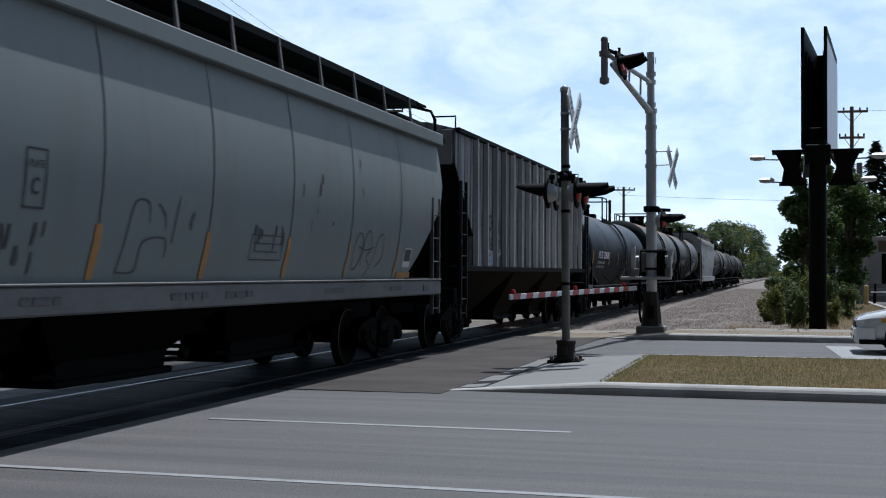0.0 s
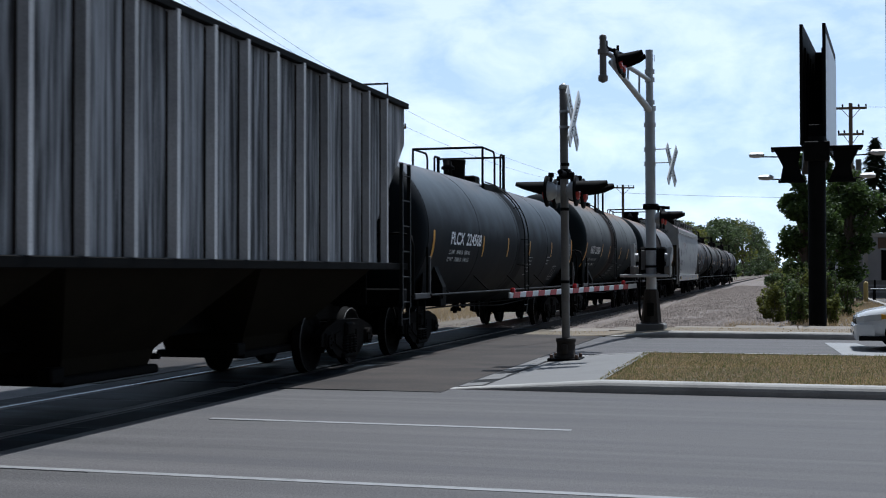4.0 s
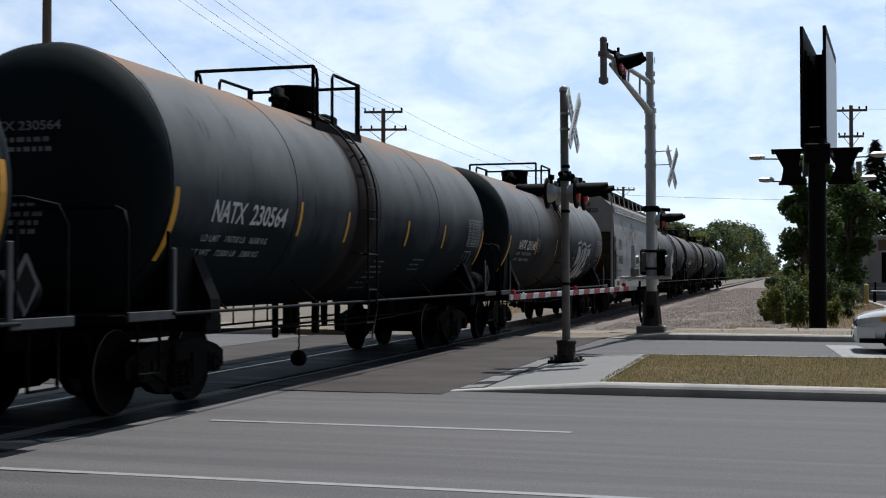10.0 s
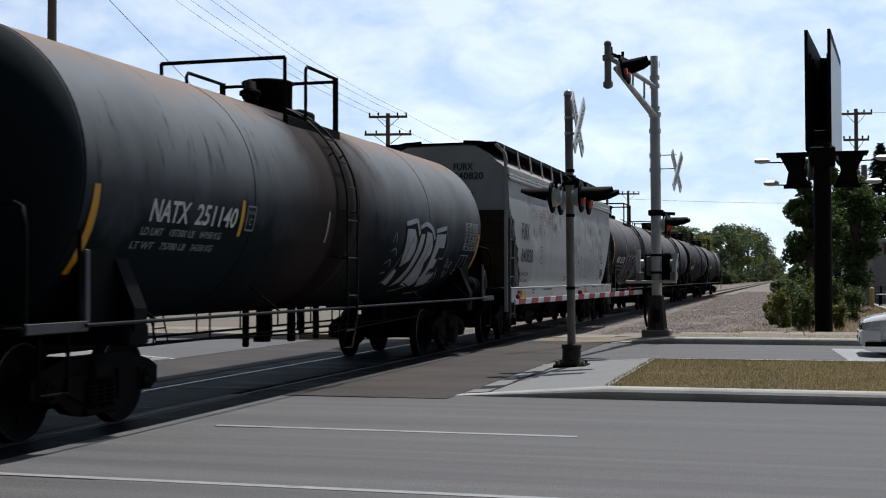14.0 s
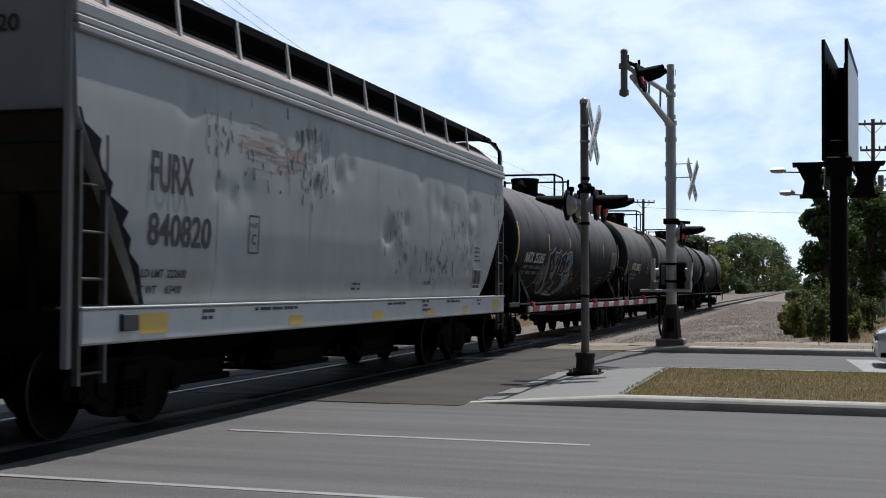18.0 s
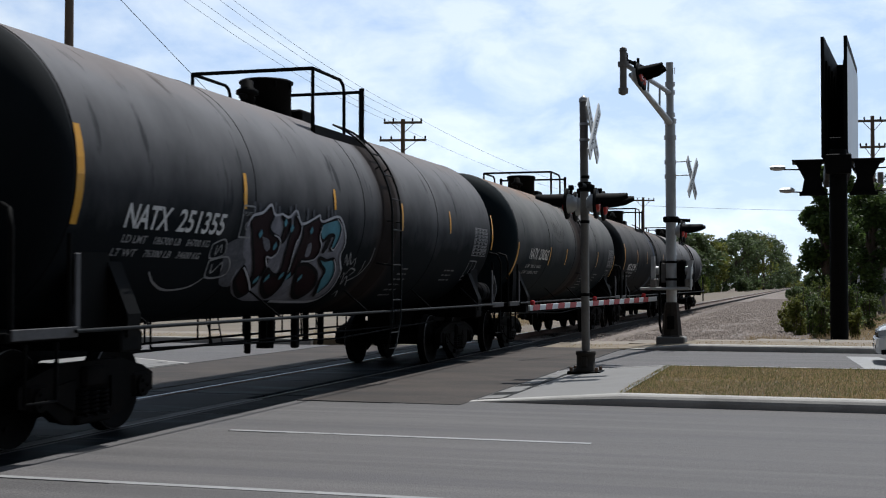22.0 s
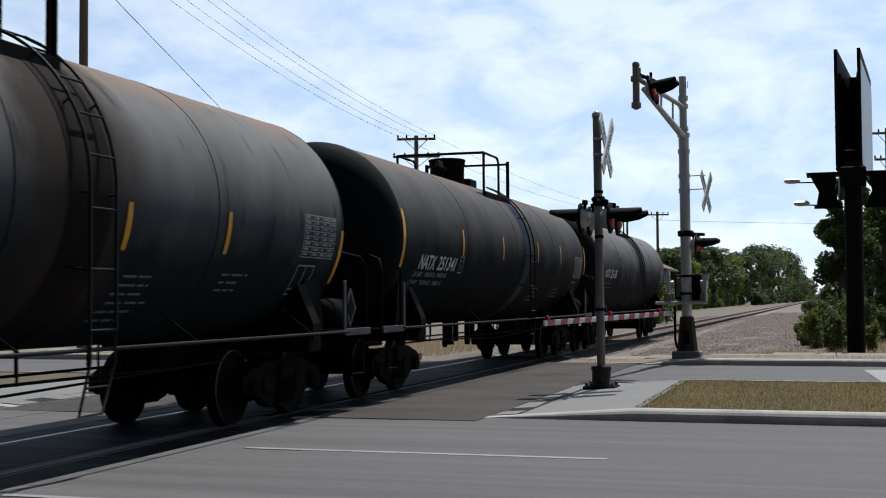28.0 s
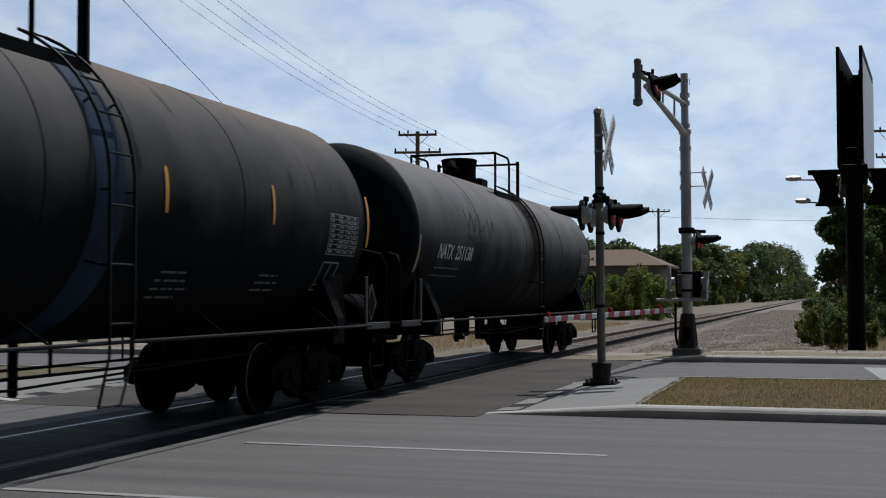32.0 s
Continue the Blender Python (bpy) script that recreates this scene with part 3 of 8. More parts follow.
def wheelset_mesh():
    g = Geo()
    for s in (-1, 1):
        prof = [(0.0, 0.09), (0.02, 0.15), (0.035, 0.17), (0.045, 0.36), (0.01, 0.40), (0.0, WHEEL_R - 0.009), (0.008, WHEEL_R), (0.095, WHEEL_R - 0.004), (0.105, WHEEL_R + 0.025),
                (0.135, WHEEL_R + 0.02), (0.135, 0.39), (0.10, 0.36), (0.09, 0.17), (0.12, 0.15), (0.13, 0.09)]
        g.lathe([(s * (0.70 + 0.095 - a), r) for a, r in prof], "x", n=36)
        for k in range(4):       # cast marks and plate holes that show the wheel turning
            t = k * math.pi / 2 + 0.4
            g.cyl((s * 0.768, 0.27 * math.cos(t), 0.27 * math.sin(t)), (s * 0.776, 0.27 * math.cos(t), 0.27 * math.sin(t)), 0.03, n=8)
    g.cyl((-0.98, 0, 0), (0.98, 0, 0), 0.085, n=12)
    me = g.mesh("wheelset")
    me.materials.append(MAT["wheel"])
    me.materials.append(MAT["wheelrim"])
    for p in me.polygons:                    # the rolled tread and the rim's edges are polished bright
        rr = [math.hypot(me.vertices[i].co.y, me.vertices[i].co.z) for i in p.vertices]
        xs = [me.vertices[i].co.x for i in p.vertices]
        if min(rr) > WHEEL_R - 0.02 and max(xs) - min(xs) < 0.035 and max(rr) < WHEEL_R + 0.001:
            p.material_index = 1
    return me


def side_frame_mesh():
    g = Geo()
    top = [(-1.16, 0.40), (-1.16, 0.58), (-0.98, 0.66), (-0.55, 0.76), (0.55, 0.76), (0.98, 0.66), (1.16, 0.58), (1.16, 0.40), (1.02, 0.38), (1.0, 0.47), (0.78, 0.47),
           (0.74, 0.36), (0.52, 0.22), (0.3, 0.17), (-0.3, 0.17), (-0.52, 0.22), (-0.74, 0.36), (-0.78, 0.47), (-1.0, 0.47), (-1.02, 0.38)]
    hole = [(-0.62, 0.42), (-0.62, 0.56), (-0.32, 0.6), (-0.32, 0.3)]
    g.prism(top, "x", -0.06, 0.06)
    for s in (-1, 1):
        g.prism([(s * p, q) for p, q in hole], "x", 0.03, 0.085)
        g.cyl((-0.1, s * 0.89, WHEEL_R), (0.12, s * 0.89, WHEEL_R), 0.13, 0.11, n=14)
        g.box(-0.09, 0.09, s * 0.89 - 0.16, s * 0.89 + 0.16, 0.36, 0.6, 0.03)
        for k in range(3):
            a = s * 0.89 + 0.06 * math.cos(k * 2.1)
            g.cyl((0.12, a, WHEEL_R + 0.06 * math.sin(k * 2.1)), (0.14, a, WHEEL_R + 0.06 * math.sin(k * 2.1)), 0.018, n=6)
    g.box(-0.11, 0.11, -0.3, 0.3, 0.17, 0.25, 0.02)
    return g.mesh("side_frame")


def spring_mesh():
    g = Geo()
    pts = [(0.085 * math.cos(t * 0.7), 0.085 * math.sin(t * 0.7), 0.25 + 0.25 * t / 54) for t in range(55)]
    g.tube(pts, 0.017, 6)
    return g.mesh("coil_spring")


def bogie(car, y):
    e = new("bogie")
    e.parent = car
    e.matrix_basis = pose(0, y, 0)
    tagged(e, "two-axle freight bogie, greasy black")
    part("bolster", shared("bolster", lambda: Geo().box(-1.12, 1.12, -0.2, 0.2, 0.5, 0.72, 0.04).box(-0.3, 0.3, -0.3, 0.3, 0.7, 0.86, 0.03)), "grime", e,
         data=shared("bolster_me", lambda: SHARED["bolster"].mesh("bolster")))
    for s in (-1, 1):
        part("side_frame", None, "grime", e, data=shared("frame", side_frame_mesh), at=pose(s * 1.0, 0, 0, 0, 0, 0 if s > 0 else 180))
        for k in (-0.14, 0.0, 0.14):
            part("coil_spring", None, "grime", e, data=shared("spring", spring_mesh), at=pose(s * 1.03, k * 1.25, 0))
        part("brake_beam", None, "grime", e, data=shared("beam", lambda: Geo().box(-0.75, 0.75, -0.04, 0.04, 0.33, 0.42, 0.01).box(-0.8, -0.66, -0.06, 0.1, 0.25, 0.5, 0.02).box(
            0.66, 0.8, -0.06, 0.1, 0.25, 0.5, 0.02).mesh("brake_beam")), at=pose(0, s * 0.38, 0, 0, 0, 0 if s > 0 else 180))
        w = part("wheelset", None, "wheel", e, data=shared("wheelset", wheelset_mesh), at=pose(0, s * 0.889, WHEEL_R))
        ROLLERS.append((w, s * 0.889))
    return e


def coupler_mesh():
    g = Geo().box(-0.1, 0.1, 0.0, 0.75, 0.72, 0.92, 0.02)
    g.prism([(-0.16, 0.62), (0.16, 0.62), (0.2, 0.8), (0.12, 0.98), (0.02, 0.9), (-0.05, 0.78), (-0.2, 0.86)], "z", 0.67, 0.97)
    g.tube([(0.16, 0.1, 0.75), (0.22, 0.35, 0.5), (0.16, 0.7, 0.36), (0.05, 0.95, 0.42)], 0.022, 6)
    g.tube([(-0.15, 0.4, 1.0), (-0.6, 0.38, 1.0), (-1.2, 0.34, 0.9), (-1.25, 0.34, 0.7)], 0.014, 6)
    return g.mesh("coupler")


def ends(car, half):
    for s in (-1, 1):
        part("coupler", None, "grime", car, data=shared("coupler", coupler_mesh), at=pose(0, s * half, 0, 0, 0, 0 if s > 0 else 180))


def move_with(car, middle):
    MOVERS.append((car, middle))


ZC, RT = 2.53, 1.49


def skin(y, z, out=0.012):
    """A place on the tank's camera side at height z, and the tilt of its surface in degrees."""
    a = math.asin(max(-1, min(1, (z - ZC) / RT)))
    return Vector(((RT + out) * math.cos(a), y, ZC + (RT + out) * math.sin(a))), math.degrees(a)


def on_skin(y, z, out=0.012):
    p, a = skin(y, z, out)
    return Matrix.Translation(p) @ Matrix.Rotation(-radians(a), 4, "Y") @ FACE_X


def skin_patch(g, pts, out=0.012, width=None, surf=None):
    """A strip or closed outline of (y, z) laid on the tank's skin, or on another surface."""
    place = surf or (lambda y, z, o: skin(y, z, o)[0])
    if width:
        if len(pts) == 2:                    # a straight stroke bends with the skin
            (y0, z0), (y1, z1) = pts
            pts = [(y0 + (y1 - y0) * i / 5, z0 + (z1 - z0) * i / 5) for i in range(6)]
        L, R = [], []
        for i, (y, z) in enumerate(pts):
            y0, z0 = pts[max(i - 1, 0)]
            y1, z1 = pts[min(i + 1, len(pts) - 1)]
            d = math.hypot(y1 - y0, z1 - z0) or 1
            w = width * (0.75 + 0.25 * math.sin(math.pi * (i + 0.5) / len(pts))) / 2
            ny, nz = -(z1 - z0) / d * w, (y1 - y0) / d * w
            L.append(place(y + ny, z + nz, out))
            R.append(place(y - ny, z - nz, out))
        n = len(pts)
        g.add(L + R, [(i, i + 1, n + i + 1, n + i) for i in range(n - 1)])
    else:
        cy, cz = sum(p[0] for p in pts) / len(pts), sum(p[1] for p in pts) / len(pts)
        n = len(pts)
        mid = [(0.5 * (y + cy), 0.5 * (z + cz)) for y, z in pts]
        vv = [place(y, z, out) for y, z in pts] + [place(y, z, out) for y, z in mid] + [place(cy, cz, out)]
        g.add(vv, [(i, (i + 1) % n, n + (i + 1) % n, n + i) for i in range(n)] + [(n + i, n + (i + 1) % n, 2 * n) for i in range(n)])
    return g


def smooth_line(pts, n=5):
    """A rounded course through a few points."""
    out = []
    for i in range(len(pts) - 1):
        p0, p1, p2, p3 = (pts[max(0, min(len(pts) - 1, i + k))] for k in (-1, 0, 1, 2))
        for j in range(n):
            t = j / n
            out.append(tuple(0.5 * ((2 * p1[a]) + (p2[a] - p0[a]) * t + (2 * p0[a] - 5 * p1[a] + 4 * p2[a] - p3[a]) * t * t + (3 * p1[a] - p0[a] - 3 * p2[a] + p3[a]) * t ** 3) for a in (0, 1)))
    return out + [pts[-1]]


def spray(car, name, strokes, mat, width, out, surf=None, label=""):
    """Spray-paint strokes that follow a surface."""
    g = Geo()
    for i, st in enumerate(strokes):
        skin_patch(g, smooth_line(st), out + 0.0006 * i, width, surf)
    return tagged(part(name, g, mat, car), label, kind="stuff")


def bars(g, y, z, rows, width, step, height, seed, surf=None):
    """Rows of small print too small to read, as plain bars."""
    rnd = random.Random(seed)
    for r in range(rows):
        a = y + rnd.uniform(0, 0.06)
        end = y + width * rnd.uniform(0.7, 1.0)
        while a < end:
            w = rnd.uniform(0.08, 0.3)
            zz = z - r * step
            skin_patch(g, [(a, zz), (min(a + w, end), zz), (min(a + w, end), zz + height), (a, zz + height)], 0.011, None, surf)
            a += w + rnd.uniform(0.03, 0.07)
    return g


def tank_mesh(half):
    """Welded barrel with dished heads, origin on its axis."""
    g = Geo()
    prof = []
    for k in range(9):                       # dished head
        t = k / 8 * math.pi / 2
        prof.append((-half - 0.62 * math.cos(t), RT * math.sin(t) if k else 0.02))
    prof.append((-half + 0.03, RT))
    for k in range(1, 15):
        prof.append((-half + 2 * half * k / 15, RT))
    prof += [(-a, r) for a, r in prof[:10]][::-1]
    g.lathe(prof, "y", n=72)
    return g.mesh("tank")


def railing(car, front, second, gap, rear, wide=0.95, top=4.58, foot=3.6):
    """Safety rail about the manway platform: a hoop on each side, joined across the front, and a rear hoop. Lengths along the car."""
    for k in (-1, 1):
        x = k * wide
        g = Geo().tube([(x, front, foot), (x, front, top)], 0.028)
        g.tube([(x, front, top), (x, second - 0.16, top), (x, second - 0.05, top - 0.05), (x, second, top - 0.16), (x, second, foot + 0.04)], 0.026)
        part("safety_rail", g, "black", car)
        g = Geo()
        if gap is not None:
            g.tube([(x, gap, foot + 0.04), (x, gap, top - 0.06), (x, gap + 0.06, top), (x, rear - 0.08, top), (x, rear, top - 0.02)], 0.026)
        g.tube([(x, rear, foot - 0.02), (x, rear, top + 0.02)], 0.034)
        g.tube([(x, rear - 0.09, foot), (x, rear - 0.09, top)], 0.024)
        part("safety_rail", g, "black", car)
    part("cross_rail", Geo().tube([(-wide, front, top), (wide, front, top)], 0.028), "black", car)
    part("cross_rail", Geo().tube([(-wide, rear, top - 0.04), (wide, rear, top - 0.04)], 0.026), "black", car)
    part("cross_rail", Geo().tube([(-wide, rear, foot + 0.45), (-0.2, rear, foot + 0.45)], 0.022), "black", car)
    for k in (-1, 1):
        g = Geo().box(k * (wide - 0.23) - 0.24, k * (wide - 0.23) + 0.24, front + 0.02, rear + 0.03, foot + 0.08, foot + 0.12, 0.008)
        g.box(k * (wide + 0.02) - 0.02, k * (wide + 0.02) + 0.02, front, rear + 0.05, foot + 0.02, foot + 0.17)
        y = front + 0.1
        while y < rear:
            g.box(k * (wide - 0.07) - 0.03, k * (wide - 0.07) + 0.03, y - 0.03, y + 0.03, foot - 0.05, foot + 0.1)
            y += 0.9
        part("platform", g, "black", car)
    part("toe_board", Geo().box(-wide, wide, rear + 0.0, rear + 0.03, foot + 0.06, foot + 0.2), "black", car)


def manway_mesh():
    g = Geo().lathe([(-0.4, 0.02), (-0.4, 0.37), (0.22, 0.37), (0.23, 0.4), (0.26, 0.4), (0.28, 0.36), (0.3, 0.02)], "z", n=32)
    for k in range(8):
        t = k * math.pi / 4
        g.cyl((0.385 * math.cos(t), 0.385 * math.sin(t), 0.14), (0.385 * math.cos(t), 0.385 * math.sin(t), 0.25), 0.018, n=6)
    return g.box(-0.1, 0.1, 0.36, 0.5, -0.15, 0.2, 0.03).mesh("manway")


def valve_mesh():
    g = Geo().lathe([(-0.3, 0.02), (-0.3, 0.1), (0.1, 0.1), (0.1, 0.16), (0.16, 0.16), (0.2, 0.09), (0.3, 0.08), (0.32, 0.02)], "z", n=14)
    return g.box(-0.05, 0.05, -0.2, 0.2, 0.02, 0.1, 0.02).mesh("relief_valve")


def ladder_mesh():
    """Side ladder from the platform down over the barrel to the walkway, standing off the skin."""
    g = Geo()
    stiles = []
    for dy in (-0.21, 0.21):
        pts = []
        for k in range(10):
            a = radians(68 - k * 7.2)
            pts.append(((RT + 0.09) * math.cos(a), dy, ZC + (RT + 0.09) * math.sin(a)))
        pts += [(RT + 0.09, dy, 2.34 - 0.27 * k) for k in range(5)]
        g.tube(pts, 0.018, 6)
        stiles.append(pts)
    for p, q in list(zip(*stiles))[::2]:
        g.tube([p, q], 0.013, 6)
    for a in (30, -2, -28):                  # stand-off feet on the barrel
        for dy in (-0.21, 0.21):
            p = ((RT + 0.0) * math.cos(radians(a)), dy, ZC + RT * math.sin(radians(a)))
            q = (max((RT + 0.09) * math.cos(radians(max(a, 0))), 0), dy, ZC + (RT + 0.09) * math.sin(radians(a)))
            g.tube([p, q], 0.014, 5)
    g.tube([(1.58, -0.2, 1.26), (1.58, -0.2, 0.98), (1.56, -0.34, 0.52), (1.56, 0.02, 0.52), (1.58, 0.2, 0.98), (1.58, 0.2, 1.26)], 0.014, 6)
    g.tube([(1.57, -0.27, 0.76), (1.57, 0.1, 0.76)], 0.012, 6)
    return g.mesh("ladder")


def belt_mesh(w=0.34):
    g = Geo()
    rings = []
    for y in (-w, w):
        rings.append([((RT + 0.006) * math.cos(radians(a)), y, ZC + (RT + 0.006) * math.sin(radians(a))) for a in range(-75, 256, 5)])
    n = len(rings[0])
    g.add(rings[0] + rings[1], [(i, i + 1, n + i + 1, n + i) for i in range(n - 1)], True)
    return g.mesh("reinforcing_band")


def seam_mesh():
    g = Geo()
    rings = []
    for dy, rr in ((-0.012, RT + 0.001), (0.0, RT + 0.006), (0.012, RT + 0.001)):
        rings.append([(rr * math.cos(radians(a)), dy, ZC + rr * math.sin(radians(a))) for a in range(0, 361, 6)])
    n = len(rings[0])
    for k in range(2):
        g.add(rings[k] + rings[k + 1], [(i, i + 1, n + i + 1, n + i) for i in range(n - 1)], True)
    return g.mesh("weld_seam")


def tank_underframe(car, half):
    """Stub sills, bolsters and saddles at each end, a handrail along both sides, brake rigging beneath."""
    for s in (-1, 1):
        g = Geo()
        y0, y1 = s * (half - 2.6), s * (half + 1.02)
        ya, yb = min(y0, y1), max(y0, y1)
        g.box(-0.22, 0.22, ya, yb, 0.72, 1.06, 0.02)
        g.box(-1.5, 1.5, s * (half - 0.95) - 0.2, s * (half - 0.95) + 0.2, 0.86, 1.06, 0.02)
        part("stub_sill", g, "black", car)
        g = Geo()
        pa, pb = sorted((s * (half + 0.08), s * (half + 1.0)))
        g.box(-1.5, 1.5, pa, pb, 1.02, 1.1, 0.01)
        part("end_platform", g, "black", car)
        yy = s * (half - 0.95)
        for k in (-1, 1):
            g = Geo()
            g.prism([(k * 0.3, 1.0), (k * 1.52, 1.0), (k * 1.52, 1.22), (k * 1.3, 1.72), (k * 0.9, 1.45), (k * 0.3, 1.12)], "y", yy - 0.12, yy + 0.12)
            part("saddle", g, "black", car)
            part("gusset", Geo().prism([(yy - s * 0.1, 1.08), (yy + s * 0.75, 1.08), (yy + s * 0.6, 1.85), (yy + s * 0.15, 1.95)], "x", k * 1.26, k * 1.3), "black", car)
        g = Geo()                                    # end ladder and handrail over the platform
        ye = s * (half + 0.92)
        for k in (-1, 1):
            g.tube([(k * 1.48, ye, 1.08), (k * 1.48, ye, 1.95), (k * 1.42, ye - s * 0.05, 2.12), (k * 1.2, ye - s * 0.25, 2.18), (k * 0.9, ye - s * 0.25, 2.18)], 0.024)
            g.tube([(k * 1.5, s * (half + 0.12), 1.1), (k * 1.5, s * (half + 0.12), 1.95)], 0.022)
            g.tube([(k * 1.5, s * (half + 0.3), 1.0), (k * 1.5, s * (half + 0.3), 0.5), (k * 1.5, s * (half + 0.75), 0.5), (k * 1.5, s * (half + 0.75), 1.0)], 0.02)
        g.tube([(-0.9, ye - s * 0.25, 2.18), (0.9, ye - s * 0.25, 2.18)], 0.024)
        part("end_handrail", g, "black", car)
    for k in (-1, 1):
        rail = part("side_handrail", Geo().tube([(k * 1.56, -half - 0.1, 1.09), (k * 1.56, half + 0.1, 1.09)], 0.019), "rubbedbar", car)
        for i in range(5):
            y = -half + 1.2 + i * (2 * half - 2.4) / 4
            part("rail_stay", Geo().tube([(k * 1.56, y, 1.09), (k * 1.3, y - 0.36, 1.42)], 0.013, 6), "black", rail)
        for s in (-1, 1):
            yb = s * (half + 0.02)
            br = part("corner_bracket", Geo().box(min(k * 1.5, k * 1.53), max(k * 1.5, k * 1.53), yb - 0.04, yb + 0.04, 1.1, 1.78, 0.008), "bracket", car, "grey steel corner post")
            part("bracket_foot", Geo().box(min(k * 1.505, k * 1.535), max(k * 1.505, k * 1.535), min(yb, yb + s * 0.95), max(yb, yb + s * 0.95), 1.035, 1.13, 0.006), "bracket", br)
    g = Geo()
    for k, (ya, yb) in ((-0.45, (-half + 2.4, half - 2.4)), (0.45, (-half + 2.4, half - 2.2))):
        g.tube([(k, ya, 0.74), (k, yb, 0.74)], 0.017, 6)
        n = 7
        for i in range(n):
            y = ya + (i + 0.5) * (yb - ya) / n
            g.tube([(k, y, 1.1), (k, y, 0.72)], 0.014, 6)
    g.tube([(1.0, -half + 2.2, 0.82), (1.0, 0.2, 0.7), (1.0, half - 2.4, 0.82)], 0.013, 6)
    part("brake_rod", g, "black", car)
    for i, (y, w) in enumerate(((-1.5, 0.08), (-0.75, 0.16), (0.1, 0.2), (0.55, 0.08), (1.15, 0.1))):
        part("hanger", Geo().box(0.27, 0.37, y, y + w * 0.7, 0.55 + 0.1 * (i % 2), 1.1, 0.02), "black", car)
    part("bottom_outlet", Geo().cyl((0.0, -0.2, 0.62), (0.0, -0.2, 1.1), 0.09, n=14).cyl((0.0, -0.2, 0.56), (0.0, -0.2, 0.64), 0.13, n=14), "black", car, "bottom outlet valve with skid")


def brake_tank(car, y):
    g = Geo().lathe([(-0.42, 0.02), (-0.4, 0.12), (-0.34, 0.2), (0.34, 0.2), (0.4, 0.12), (0.42, 0.02)], "y", (1.05, y, 1.34), 24)
    for k in (-0.2, 0.2):
        g.lathe([(k - 0.02, 0.21), (k + 0.02, 0.21)], "y", (1.05, y, 1.34), 24)
    part("air_reservoir", g, "tar_iron", car, "dark painted air reservoir")


def placard(car, y):
    g = Geo().prism([(y - 0.02, 1.14), (y + 0.2, 1.41), (y + 0.02, 1.68), (y - 0.2, 1.41)], "x", 1.49, 1.51)
    p = part("placard", g, "bracket", car, "diamond placard holder")
    g = Geo().prism([(y, 1.21), (y + 0.14, 1.41), (y, 1.61), (y - 0.14, 1.41)], "x", 1.511, 1.515)
    part("placard_face", g, "tar_iron", p)


